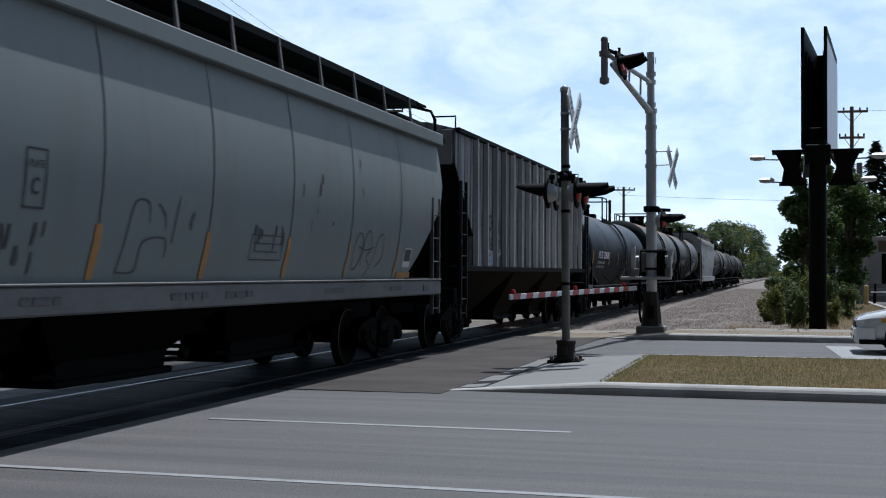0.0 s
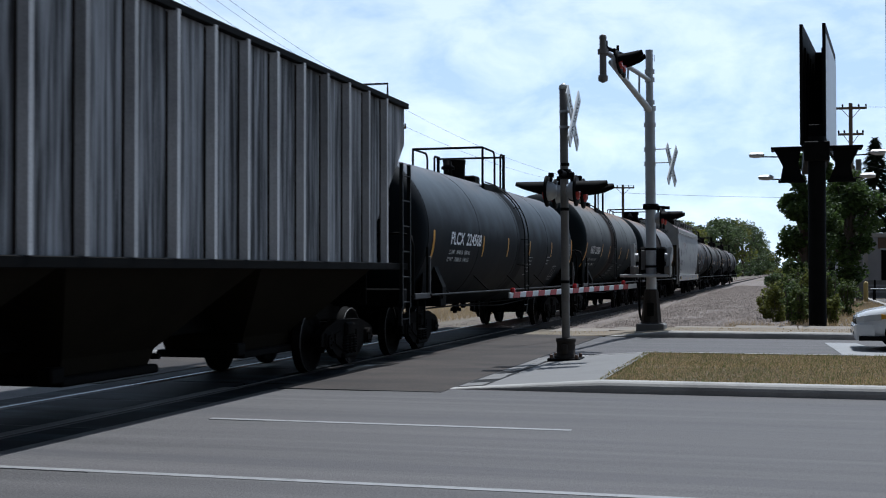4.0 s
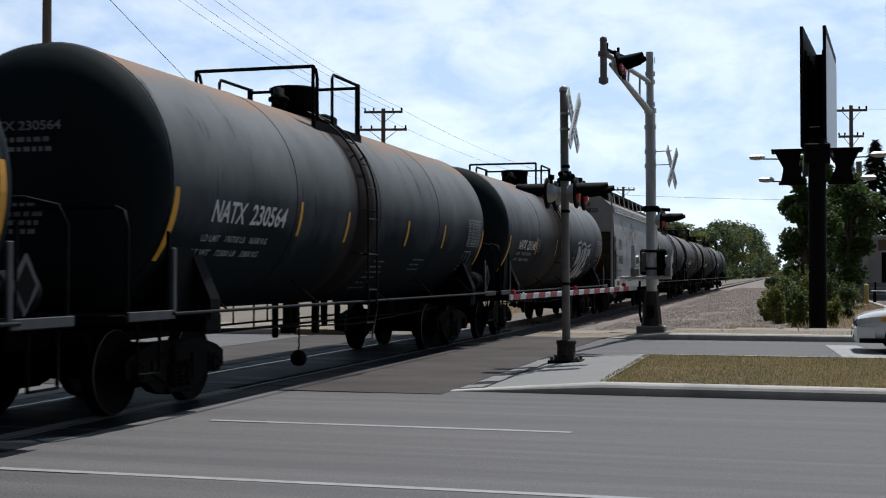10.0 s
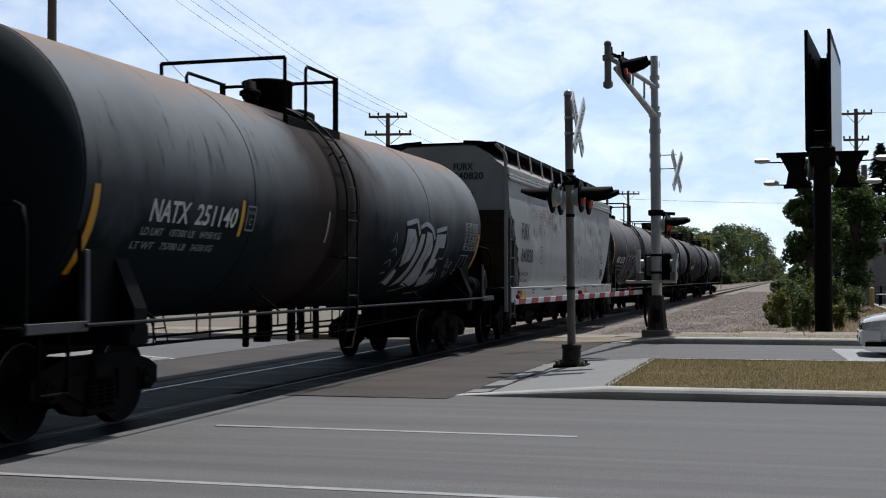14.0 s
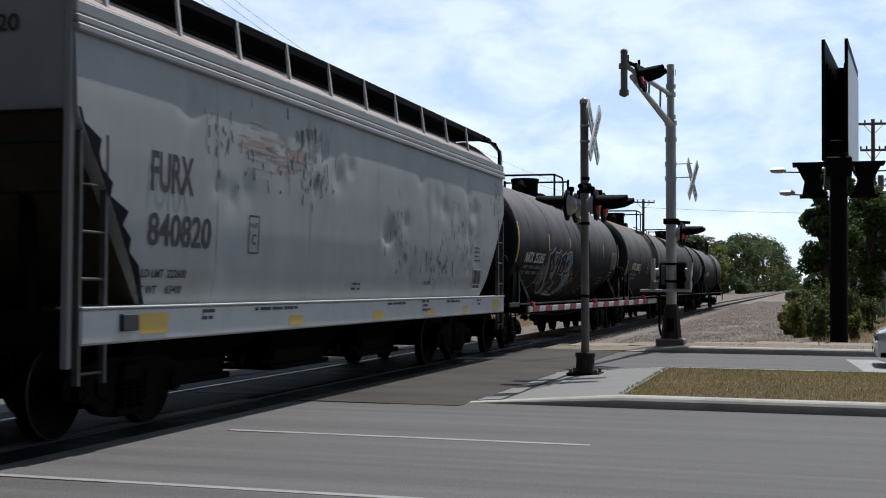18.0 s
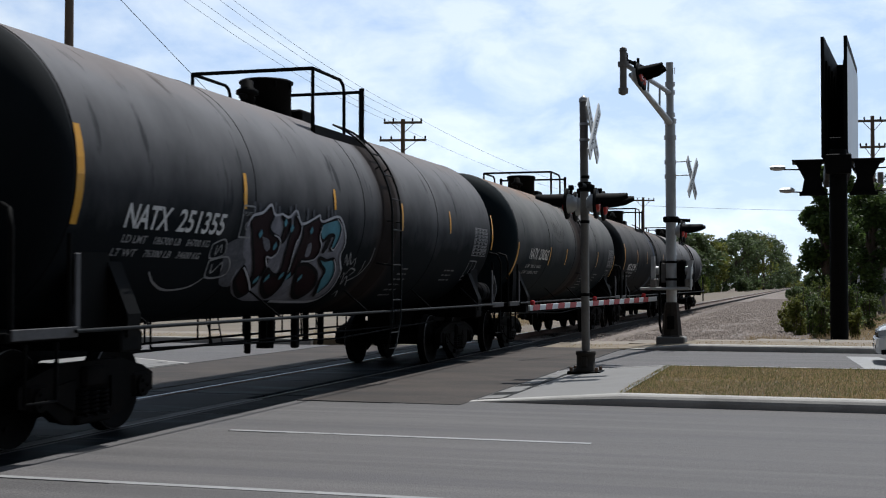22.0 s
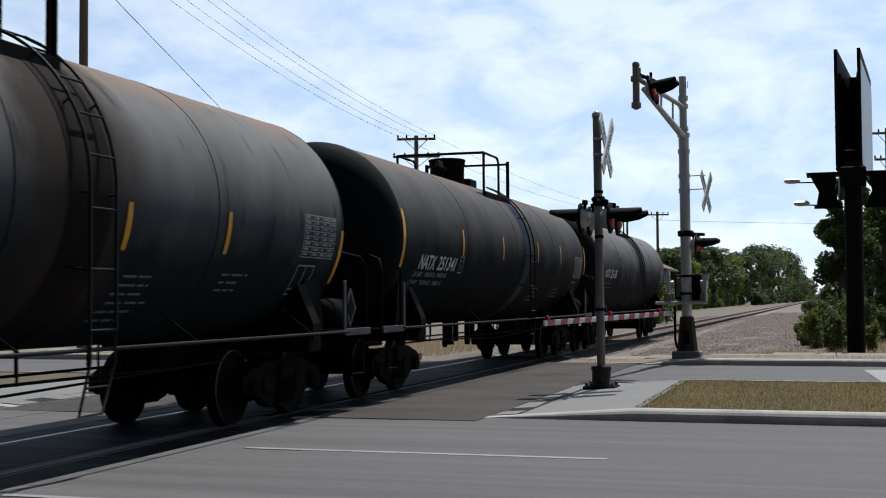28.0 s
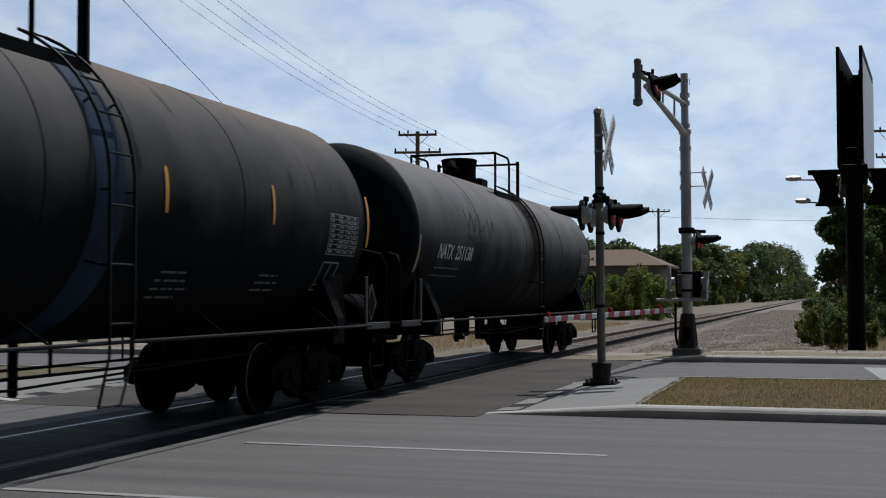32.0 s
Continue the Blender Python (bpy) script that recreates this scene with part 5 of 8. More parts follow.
def build_pale_hopper():
    rnd = random.Random(77)
    dents = [(rnd.gauss(cy, sy), min(3.5, max(1.6, rnd.gauss(cz, 0.3))), rnd.uniform(0.09, 0.2), rnd.uniform(0.012, 0.034)) for cy, cz, sy, n in ((-2.6, 3.0, 0.6, 9), (0.8, 2.3, 0.6, 7), (3.6, 2.7, 0.7, 10), (5.6, 2.3, 0.5, 8), (-5.0, 2.8, 0.8, 5)) for _ in range(n)]
    car = round_hopper("pale grey covered hopper with dents and a white sill", 26.2, 7.83, (0.95, 1.27), FLATTER, 7.9, 3.0, (0.72, 0.98), "hopwhite", "sillwhite",
                       ((1.5, 1.615, 3.72, 3.79), (1.5, 1.6, 3.8, 3.87), (1.44, 1.58, 3.88, 4.0)), dents)
    surf = side_of(FLATTER)
    words_on(car, "FURX", -6.63, 2.40, 0.86, 0.40, "ink", surf)
    words_on(car, "840820", -6.67, 1.87, 1.32, 0.33, "ink", surf)
    words_on(car, "LD LMT  222600", -6.75, 1.56, 0.9, 0.085, "ink", surf)
    words_on(car, "LT WT     63400", -6.8, 1.40, 0.9, 0.085, "ink", surf)
    frame_mark(car, -4.42, 1.86, 0.26, 0.42, "ink", surf)
    words_on(car, "CAUTION", 2.35, 1.5, 0.42, 0.07, "ink", surf)
    for y in (-5.2, -2.6, 0.0, 2.6, 5.2):
        part("plate_seam", skin_patch(Geo(), [(y, 1.32 + 2.36 * i / 12) for i in range(13)], 0.004, 0.016, surf), "seampale", car)
    part("data_panel", skin_fill(Geo(), [(5.5, 1.42), (6.04, 1.42), (6.04, 1.82), (5.5, 1.82)], 0.009, surf), "sillwhite", car)
    for a, b, c, d in ((5.53, 1.53, 5.75, 1.79), (5.79, 1.53, 6.01, 1.79), (5.53, 1.45, 6.01, 1.51)):
        part("data_panel", skin_fill(Geo(), [(a, b), (c, b), (c, d), (a, d)], 0.016, surf), "ink", car)
    sill = lambda y, z, o: Vector((1.62 + o, y, z))
    for y, w in ((-6.85, 0.55), (-3.3, 0.42), (-2.45 + 0.0, 0.0), (-0.25, 0.42), (2.4, 0.4), (4.6, 0.35), (6.85, 0.5)):
        if w:
            part("reflector", skin_patch(Geo(), [(y, 1.0 if w < 0.5 else 1.02), (y + w, 1.0 if w < 0.5 else 1.02), (y + w, 1.12 if w < 0.5 else 1.22), (y, 1.12 if w < 0.5 else 1.22)], 0.004, None, sill), "yellowbar", car)
    part("ladder_step", Geo().box(1.6, 1.66, -7.2, -6.92, 1.06, 1.22, 0.01), "ink", car)
    g = Geo()
    for y, n, w in ((-5.6, 2, 0.35), (-4.3, 1, 1.4), (0.3, 1, 1.2), (2.1, 3, 0.45), (3.5, 1, 1.0), (5.6, 2, 0.3)):
        bars(g, y, 1.2 if n < 3 else 1.22, n, w, 0.07, 0.035, int(y * 10) + 100, sill)
    bars(g, 5.5, 2.2, 4, 0.45, 0.08, 0.03, 5, surf)
    bars(g, -1.0, 1.5, 2, 0.4, 0.07, 0.03, 6, surf)
    tagged(part("small_print", g, "ink", car), kind="stuff")
    # scraped and chipped paint
    rnd = random.Random(8)
    g, p = Geo(), Geo()
    for cy, cz, n, sy, sz in ((-5.1, 3.1, 26, 0.35, 0.3), (-2.6, 3.05, 80, 0.4, 0.26), (-3.2, 2.75, 14, 0.8, 0.2), (0.9, 2.2, 22, 0.45, 0.35), (1.2, 1.9, 12, 0.3, 0.25), (4.6, 2.5, 40, 0.7, 0.35), (5.2, 2.1, 16, 0.5, 0.2), (7.3, 3.2, 46, 0.3, 0.3), (3.3, 1.75, 60, 0.8, 0.18)):
        for i in range(n):
            y, z = rnd.gauss(cy, sy), rnd.gauss(cz, sz)
            l = rnd.uniform(0.03, 0.16)
            if 1.4 < z < 3.6:
                skin_patch(g, [(y, z), (y + rnd.uniform(-0.02, 0.02), z + l * 0.5), (y + rnd.uniform(-0.03, 0.03), z + l)], 0.0112, rnd.uniform(0.01, 0.032), surf)
    for i in range(26):
        y, z, l = rnd.uniform(-4.7, -2.9), rnd.gauss(3.05, 0.14), rnd.uniform(0.15, 0.8)
        skin_patch(p, [(y, z), (y + l / 2, z + 0.004), (y + l, z)], 0.0108, rnd.uniform(0.01, 0.035), surf)
    tagged(part("paint_chip", g, "chip", car), kind="stuff")
    tagged(part("scrape", p, "scrape", car, "pinkish scraped streaks"), kind="stuff")
    # weathered roof slopes, and a ragged dark edge where the ends slope away
    for k in (-1, 1):
        part("roof_sheet", Geo().loft([[(k * (px + 0.004), yy, pz + 0.006) for px, pz in ((1.41, 4.06), (1.15, 4.253), (0.8, 4.383), (0.8, 4.375), (1.15, 4.24), (1.4, 4.05))] for yy in (-7.85, 7.85)]), "roofpink", car, "pinkish weathered roof sheet")
    edge, out = [], []
    for i in range(15):
        z = 1.3 + i * 0.125
        y = 7.9 - max(0, 3.0 - z) * 0.72
        edge.append((-y - 0.002, z))
        out.append((-(y - 0.03 - rnd.uniform(0.0, 0.16) * (1.0 if i < 13 else 0.3) * (1 + 0.8 * (i % 5 == 2))), z))
    part("soot_edge", skin_fill(Geo(), edge + out[::-1], 0.0105, surf), "sprayblack", car, "ragged dark edge")
    for word, z, wide in (("FURX", 3.95, 0.46), ("840820", 3.74, 0.7)):
        part("end_lettering", None, "ink", car, data=text_mesh(word, wide, 0.16, "ink"), at=Matrix(((1, 0, 0, 0.3), (0, 0, -1, -7.92), (0, 1, 0, z), (0, 0, 0, 1))))
    for s in (-1, 1):
        part("slope_sheet", Geo().prism([(s * 7.915, 3.02), (s * 7.915, 2.99), (s * (6.69 if s < 0 else 6.27), 1.3), (s * (6.66 if s < 0 else 6.24), 1.33)], "x", -1.47, 1.47), "endsheet", car, "dark brown sloping end sheet")
        part("end_gable", Geo().prism([(-1.36, 4.1), (1.36, 4.1), (1.05, 4.36), (0.8, 4.5), (-0.8, 4.5), (-1.05, 4.36)], "y", min(s * 7.7, s * 7.91), max(s * 7.7, s * 7.91)), "hopwhite", car)
        part("corner_post", Geo().box(1.47, 1.545, min(s * 7.85, s * 7.93), max(s * 7.85, s * 7.93), 0.75, 4.2, 0.01).loft([[(xx - 0.035, s * 7.85, zz), (xx + 0.035, s * 7.85, zz + 0.02), (xx + 0.035, s * 7.93, zz + 0.02), (xx - 0.035, s * 7.93, zz)] for xx, zz in ((1.508, 4.16), (1.49, 4.3), (1.28, 4.52))]), "hopwhite", car)
        for z in (2.3, 2.74, 3.02):
            part("grab_iron", Geo().tube([(-0.6, s * 7.94, z), (1.47, s * 7.94, z)], 0.013), "rubbedbar", car)
        part("end_brace", Geo().tube([(0.72, s * 7.93, 3.45), (0.6, s * 7.6, 2.7)], 0.035), "rubbedbar", car)


def ribbed_hopper(label, middle, half, mat):
    """Older covered hopper with outside posts; dark, streaked."""
    car = thing("covered_hopper", label, "covered hopper", group="train")
    move_with(car, middle)
    z0, z1, x = 1.6, 4.32, 1.48
    core, cut = 6.5, 2.3
    body = part("body", Geo().prism([(-x, z0), (x, z0), (x, z1), (0.9, z1 + 0.14), (-0.9, z1 + 0.14), (-x, z1)], "y", -core, core), mat, car)
    for s in (-1, 1):                       # the ends hang out over a sloping sheet
        part("end_bay", Geo().prism([(s * core, cut), (s * half, cut + half - core - 0.1), (s * half, z1), (s * core, z1)], "x", -x, x), mat, body)
        part("end_roof", Geo().prism([(x, z1), (0.9, z1 + 0.14), (-0.9, z1 + 0.14), (-x, z1)], "y", min(s * core, s * half), max(s * core, s * half)), mat, body)
        # black sheet and panel: the hollow's shade is put into their colour
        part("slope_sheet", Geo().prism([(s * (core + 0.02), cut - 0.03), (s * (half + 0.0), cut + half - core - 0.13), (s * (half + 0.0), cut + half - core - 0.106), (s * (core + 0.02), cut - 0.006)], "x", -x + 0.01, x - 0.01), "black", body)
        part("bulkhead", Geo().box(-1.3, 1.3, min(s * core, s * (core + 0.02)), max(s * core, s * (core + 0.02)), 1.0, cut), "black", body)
    for s in (-1, 1):
        for i in range(16):
            y = -6.45 + i * 0.88
            part("side_post", None, "ribpost", body, data=shared("post", lambda: Geo().prism([(0, -0.06), (0, 0.06), (0.04, 0.045), (0.1, 0.035), (0.1, -0.035), (0.04, -0.045)], "z", z0 + 0.05, z1 - 0.05).mesh("side_post")),
                 at=pose(s * x, y, 0, 0, 0, 0 if s > 0 else 180))
        # dark strip along each post: the post's shadow laid on as colour
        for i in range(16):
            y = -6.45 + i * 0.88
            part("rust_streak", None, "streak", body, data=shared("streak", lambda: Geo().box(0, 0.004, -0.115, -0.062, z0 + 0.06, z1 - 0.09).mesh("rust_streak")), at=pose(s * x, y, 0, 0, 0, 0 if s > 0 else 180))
        part("top_rail", Geo().box(min(s * x, s * (x + 0.09)), max(s * x, s * (x + 0.09)), -half, half, z1 - 0.07, z1 + 0.02, 0.01), "black", body)
        part("bottom_rail", Geo().box(min(s * 1.4, s * (x + 0.09)), max(s * 1.4, s * (x + 0.09)), -half, half, z0 - 0.06, z0 + 0.05, 0.01), "black", body)
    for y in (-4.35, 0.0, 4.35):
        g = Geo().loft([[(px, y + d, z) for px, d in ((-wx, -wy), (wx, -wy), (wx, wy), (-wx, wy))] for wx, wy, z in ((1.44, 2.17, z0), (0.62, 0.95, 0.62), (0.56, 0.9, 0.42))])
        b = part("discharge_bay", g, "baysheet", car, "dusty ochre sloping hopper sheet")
        part("outlet_gate", Geo().box(-0.66, 0.66, y - 1.0, y + 1.0, 0.34, 0.44, 0.02).box(0.5, 0.66, y - 1.2, y - 0.95, 0.38, 0.55, 0.02).cyl((-0.6, y + 1.08, 0.52), (0.62, y + 1.08, 0.52), 0.035, n=8), "black", b)
    for s in (-1, 1):
        ya, yb = sorted((s * (half - 0.02), s * (half + 0.03)))
        part("end_sill", Geo().box(-1.5, 1.5, ya - 0.1, yb + 0.1, 0.92, 1.22, 0.02), "black", car)
        for k in (-1, 1):
            part("end_post", Geo().box(k * 0.55 - 0.07, k * 0.55 + 0.07, ya, yb + 0.02, 1.1, 3.7), "black", car)
        part("end_panel", Geo().box(-1.42, 1.42, ya - 0.02, yb + 0.03, 3.62, 4.3, 0.01), "oldgrey", car)
        corner_ladder(car, s * (half - 0.05), s, 0.9, 3.3, 1.58, "rubbedbar")
        corner_ladder(car, s * (half - 0.05), s, 0.62, 1.0, 1.56, "rubbedbar")
        part("grab_iron", Geo().tube([(0.9, s * (half - 0.5), 4.42), (0.9, s * (half - 0.5), 4.62), (1.35, s * (half - 0.5), 4.62), (1.35, s * (half - 0.5), 4.35)], 0.02), "black", car)
    part("roof_walkway", Geo().box(-0.35, 0.35, -half - 0.2, half + 0.2, 4.6, 4.65), "black", car)
    part("hatch_cover", Geo().box(-0.5, 0.5, -half + 0.5, half - 0.5, 4.44, 4.56, 0.03), "black", car)
    part("centre_sill", Geo().box(-0.25, 0.25, -half - 0.2, half + 0.2, 0.7, 1.0, 0.02), "black", car)
    flat = lambda y, z, o: Vector((x + o, y, z))
    for wds, y, z, w, h in (("CR", -5.2, 2.42, 0.42, 0.36), ("DX", -4.48, 2.36, 0.4, 0.36), ("81", -5.02, 1.98, 0.25, 0.3), ("00", -4.46, 1.95, 0.34, 0.3)):
        words_on(car, wds, y, z, w, h, "fadeink", flat)
    part("data_panel", skin_patch(Geo(), [(-5.42, 1.68), (-4.74, 1.68), (-4.74, 2.0), (-5.42, 2.0)], 0.008, None, flat), "paleblue", car)
    words_on(car, "LD LMT", -5.35, 1.87, 0.38, 0.08, "ink", flat)
    words_on(car, "LT WT", -5.35, 1.73, 0.34, 0.08, "ink", flat)
    part("data_panel", skin_patch(Geo(), [(-4.48, 1.9), (-3.98, 1.9), (-3.98, 2.04), (-4.48, 2.04)], 0.008, None, flat), "oldwhite", car)
    part("data_panel", skin_patch(Geo(), [(4.05, 1.68), (4.35, 1.68), (4.35, 2.0), (4.05, 2.0)], 0.008, None, flat), "oldwhite", car)
    g = bars(Geo(), -4.45, 1.78, 2, 0.45, 0.14, 0.07, 4, flat)
    bars(g, 4.08, 1.9, 3, 0.22, 0.07, 0.03, 5, flat)
    tagged(part("small_print", g, "ink", car), kind="stuff")
    for yy, s in ((-half - 0.16, 1),):
        m = Matrix(((1, 0, 0, -0.1), (0, 0, -1, yy), (0, 1, 0, 3.99), (0, 0, 0, 1)))
        part("end_lettering", None, "ink", car, data=text_mesh("CRDX 8100", 1.42, 0.14, "ink"), at=m)
    ends(car, half + 0.1)
    bogie(car, -half + 1.6)
    bogie(car, half - 1.6)
    return car


MAT["endsheet"] = material("dark_end_sheet", (0.05, 0.042, 0.03), 0.8, 0, 0.6, 1.4, 1.5, 30, 0.3, 0.1, spec=0.03)
MAT["tar_iron"] = material("dull_painted_iron", (0.006, 0.006, 0.0065), 0.8, 0, 0.6, 1.4, 2.5, 40, 0.3, 0.1, spec=0.03)
# seam strips take the joint's shadow as a dark grey
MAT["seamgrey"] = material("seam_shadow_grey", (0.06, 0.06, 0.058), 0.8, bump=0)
MAT["seampale"] = material("pale_seam", (0.25, 0.25, 0.25), 0.8, bump=0)
MAT["rustbar"] = material("rusty_orange_reflector", (0.36, 0.17, 0.03), 0.6, 0, 0.6, 1.1, 4, 40, 0.4, 0)
MAT["yellowbar"] = material("yellow_reflector", (0.6, 0.4, 0.06), 0.5, 0, 0.85, 1.05, 3, 40, 0.2, 0)
MAT["greyink"] = material("grey_spray", (0.055, 0.055, 0.06), 0.8, 0, 0.7, 1.4, 6, 40, 0.4, 0)
MAT["fadeink"] = material("faded_black_lettering", (0.045, 0.045, 0.05), 0.8, 0, 0.7, 1.4, 6, 40, 0.4, 0)
MAT["paleblue"] = material("pale_blue_patch", (0.33, 0.38, 0.43), 0.7, 0, 0.8, 1.1, 4, 40, 0.3, 0)
MAT["oldwhite"] = material("old_white_patch", (0.26, 0.26, 0.26), 0.7, 0, 0.8, 1.1, 4, 40, 0.3, 0)
MAT["chip"] = material("chipped_primer", (0.05, 0.047, 0.055), 0.8, 0, 0.6, 1.5, 6, 40, 0.4, 0)
MAT["scrape"] = material("pink_scrape", (0.3, 0.22, 0.2), 0.8, 0, 0.7, 1.2, 6, 40, 0.4, 0)
MAT["spraydark"] = material("maroon_spray", (0.016, 0.0075, 0.009), 0.6, 0, 0.6, 1.5, 2, 30, 0.3, 0, spec=0.04)
MAT["spraycloud"] = material("lilac_cloud_spray", (0.16, 0.16, 0.18), 0.7, 0, 0.45, 1.4, 2.6, 18, 0.35, 0, spec=0.1)
MAT["sprayhaze"] = material("overspray", (0.075, 0.077, 0.085), 0.7, 0, 0.5, 1.5, 3, 24, 0.4, 0, spec=0.05)
MAT["spraywhite"] = material("white_spray", (0.42, 0.42, 0.44), 0.7, 0, 0.6, 1.2, 4, 30, 0.3, 0, spec=0.1)
MAT["sprayteal"] = material("teal_spray", (0.07, 0.2, 0.25), 0.6, 0, 0.7, 1.2, 3, 30, 0.3, 0, spec=0.1)
MAT["sprayblack"] = material("black_spray", (0.006, 0.006, 0.007), 0.6, bump=0, spec=0.04)
MAT["seam"] = material("weld_seam_paint", (0.006, 0.006, 0.007), 0.7, bump=0, spec=0.03)
MAT["band"] = material("grimy_band", (0.016, 0.012, 0.0105), 0.75, 0, 0.5, 1.6, 2, 30, 0.3, 0.1, stretch=(1, 1, 0.3), spec=0.03)
MAT["bandslate"] = material("slate_band", (0.007, 0.0085, 0.0105), 0.7, 0, 0.6, 1.4, 2, 30, 0.3, 0.1, spec=0.05)
MAT["bandblue"] = material("blue_grey_band", (0.02, 0.032, 0.055), 0.6, 0, 0.5, 1.5, 2, 30, 0.3, 0.1, stretch=(1, 1, 0.3), spec=0.05)
MAT["bracket"] = material("grey_bracket_paint", (0.07, 0.07, 0.072), 0.7, 0, 0.6, 1.3, 3, 40, 0.3, 0.05, spec=0.15)
MAT["smear"] = material("rubbed_dark_smear", (0.05, 0.05, 0.05), 0.7, 0, 0.6, 1.8, 5, 40, 0.4, 0, spec=0.03)
MAT["rubbedbar"] = material("rubbed_handrail", (0.011, 0.0125, 0.013), 0.55, 0.1, 0.6, 1.4, 2, 30, 0.3, 0.05, spec=0.1)
MAT["dimwhite"] = material("greyed_stencil", (0.32, 0.32, 0.32), 0.7, 0, 0.6, 1.1, 6, 50, 0.4, 0, spec=0.1)
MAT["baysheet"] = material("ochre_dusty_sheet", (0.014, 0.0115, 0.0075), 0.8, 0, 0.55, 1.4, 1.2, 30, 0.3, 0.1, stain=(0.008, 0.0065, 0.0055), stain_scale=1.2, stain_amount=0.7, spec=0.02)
MAT["oldgrey"] = material("old_grey_paint", (0.2, 0.2, 0.2), 0.75, 0, 0.6, 1.2, 1.5, 40, 0.3, 0.1, stain=(0.06, 0.05, 0.045), stain_scale=1.5, stain_amount=0.7, stretch=(1, 2, 0.4), spec=0.15)
MAT["ribbed"] = material("streaked_grey_paint", (0.19, 0.192, 0.196), 0.8, 0, 0.25, 1.9, 2.2, 40, 0.06, 0.1, stain=(0.018, 0.015, 0.014), stain_scale=2.0, stain_amount=1.0,
                         stretch=(1, 4.0, 0.16), spec=0.15, tight=0.1)
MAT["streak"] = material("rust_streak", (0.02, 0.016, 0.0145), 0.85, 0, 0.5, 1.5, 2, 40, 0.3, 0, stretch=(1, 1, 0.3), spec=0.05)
MAT["ribpost"] = material("rubbed_post_paint", (0.5, 0.505, 0.51), 0.75, 0, 0.45, 1.3, 1.4, 40, 0.2, 0.1, stain=(0.05, 0.045, 0.042), stain_scale=1.5, stain_amount=0.7, stretch=(1, 1, 0.3), vary=0.35, spec=0.2)
MAT["hopgrey"] = material("light_grey_paint", (0.165, 0.186, 0.178), 0.6, 0, 0.85, 1.08, 0.9, 40, 0.2, 0.04, stain=(0.135, 0.132, 0.122), stain_scale=0.9, stain_amount=0.6, stretch=(1, 1.6, 0.3), spec=0.3)
MAT["hopwhite"] = material("white_grey_paint", (0.31, 0.32, 0.315), 0.6, 0, 0.84, 1.08, 1.1, 40, 0.1, 0.06, stain=(0.235, 0.235, 0.225), stain_scale=1.0, stain_amount=0.6, stretch=(1, 1, 0.5), spec=0.3)
MAT["sillgrey"] = material("dusty_sill", (0.15, 0.147, 0.142), 0.75, 0, 0.6, 1.15, 1.6, 40, 0.3, 0.1, stain=(0.06, 0.05, 0.042), stain_scale=1.3, stain_amount=0.85, stretch=(1, 0.5, 1))
MAT["roofpink"] = material("weathered_roof", (0.3, 0.25, 0.235), 0.85, 0, 0.7, 1.2, 1.5, 30, 0.3, 0.1, stain=(0.2, 0.14, 0.12), stain_scale=1.2, stain_amount=0.6, stretch=(1, 0.4, 1))
MAT["sillwhite"] = material("white_sill", (0.5, 0.5, 0.49), 0.6, 0, 0.85, 1.08, 2, 40, 0.3, 0.05, stain=(0.3, 0.28, 0.26), stain_scale=2, stain_amount=0.5)

SPILL = (0.032, 0.0245, 0.021)


def skin_fill(g, poly, out, surf=None):
    """A filled outline of (y, z), in level strips so that it follows the curved skin."""
    place = surf or (lambda y, z, o: skin(y, z, o)[0])
    low, high = min(p[1] for p in poly), max(p[1] for p in poly)
    levels = sorted({p[1] for p in poly} | {low + (high - low) * i / 14 for i in range(15)})
    for z0, z1 in zip(levels, levels[1:]):
        if z1 - z0 < 1e-4:
            continue
        cuts = []
        for (ya, za), (yb, zb) in zip(poly, poly[1:] + poly[:1]):
            if min(za, zb) <= z0 + 1e-6 and max(za, zb) >= z1 - 1e-6 and abs(zb - za) > 1e-6:
                at = lambda z: ya + (yb - ya) * (z - za) / (zb - za)
                cuts.append((at(z0), at(z1)))
        cuts.sort(key=sum)
        for (a0, a1), (b0, b1) in zip(cuts[::2], cuts[1::2]):
            g.add([place(a0, z0, out), place(b0, z0, out), place(b1, z1, out), place(a1, z1, out)], [(0, 1, 2, 3)])
    return g


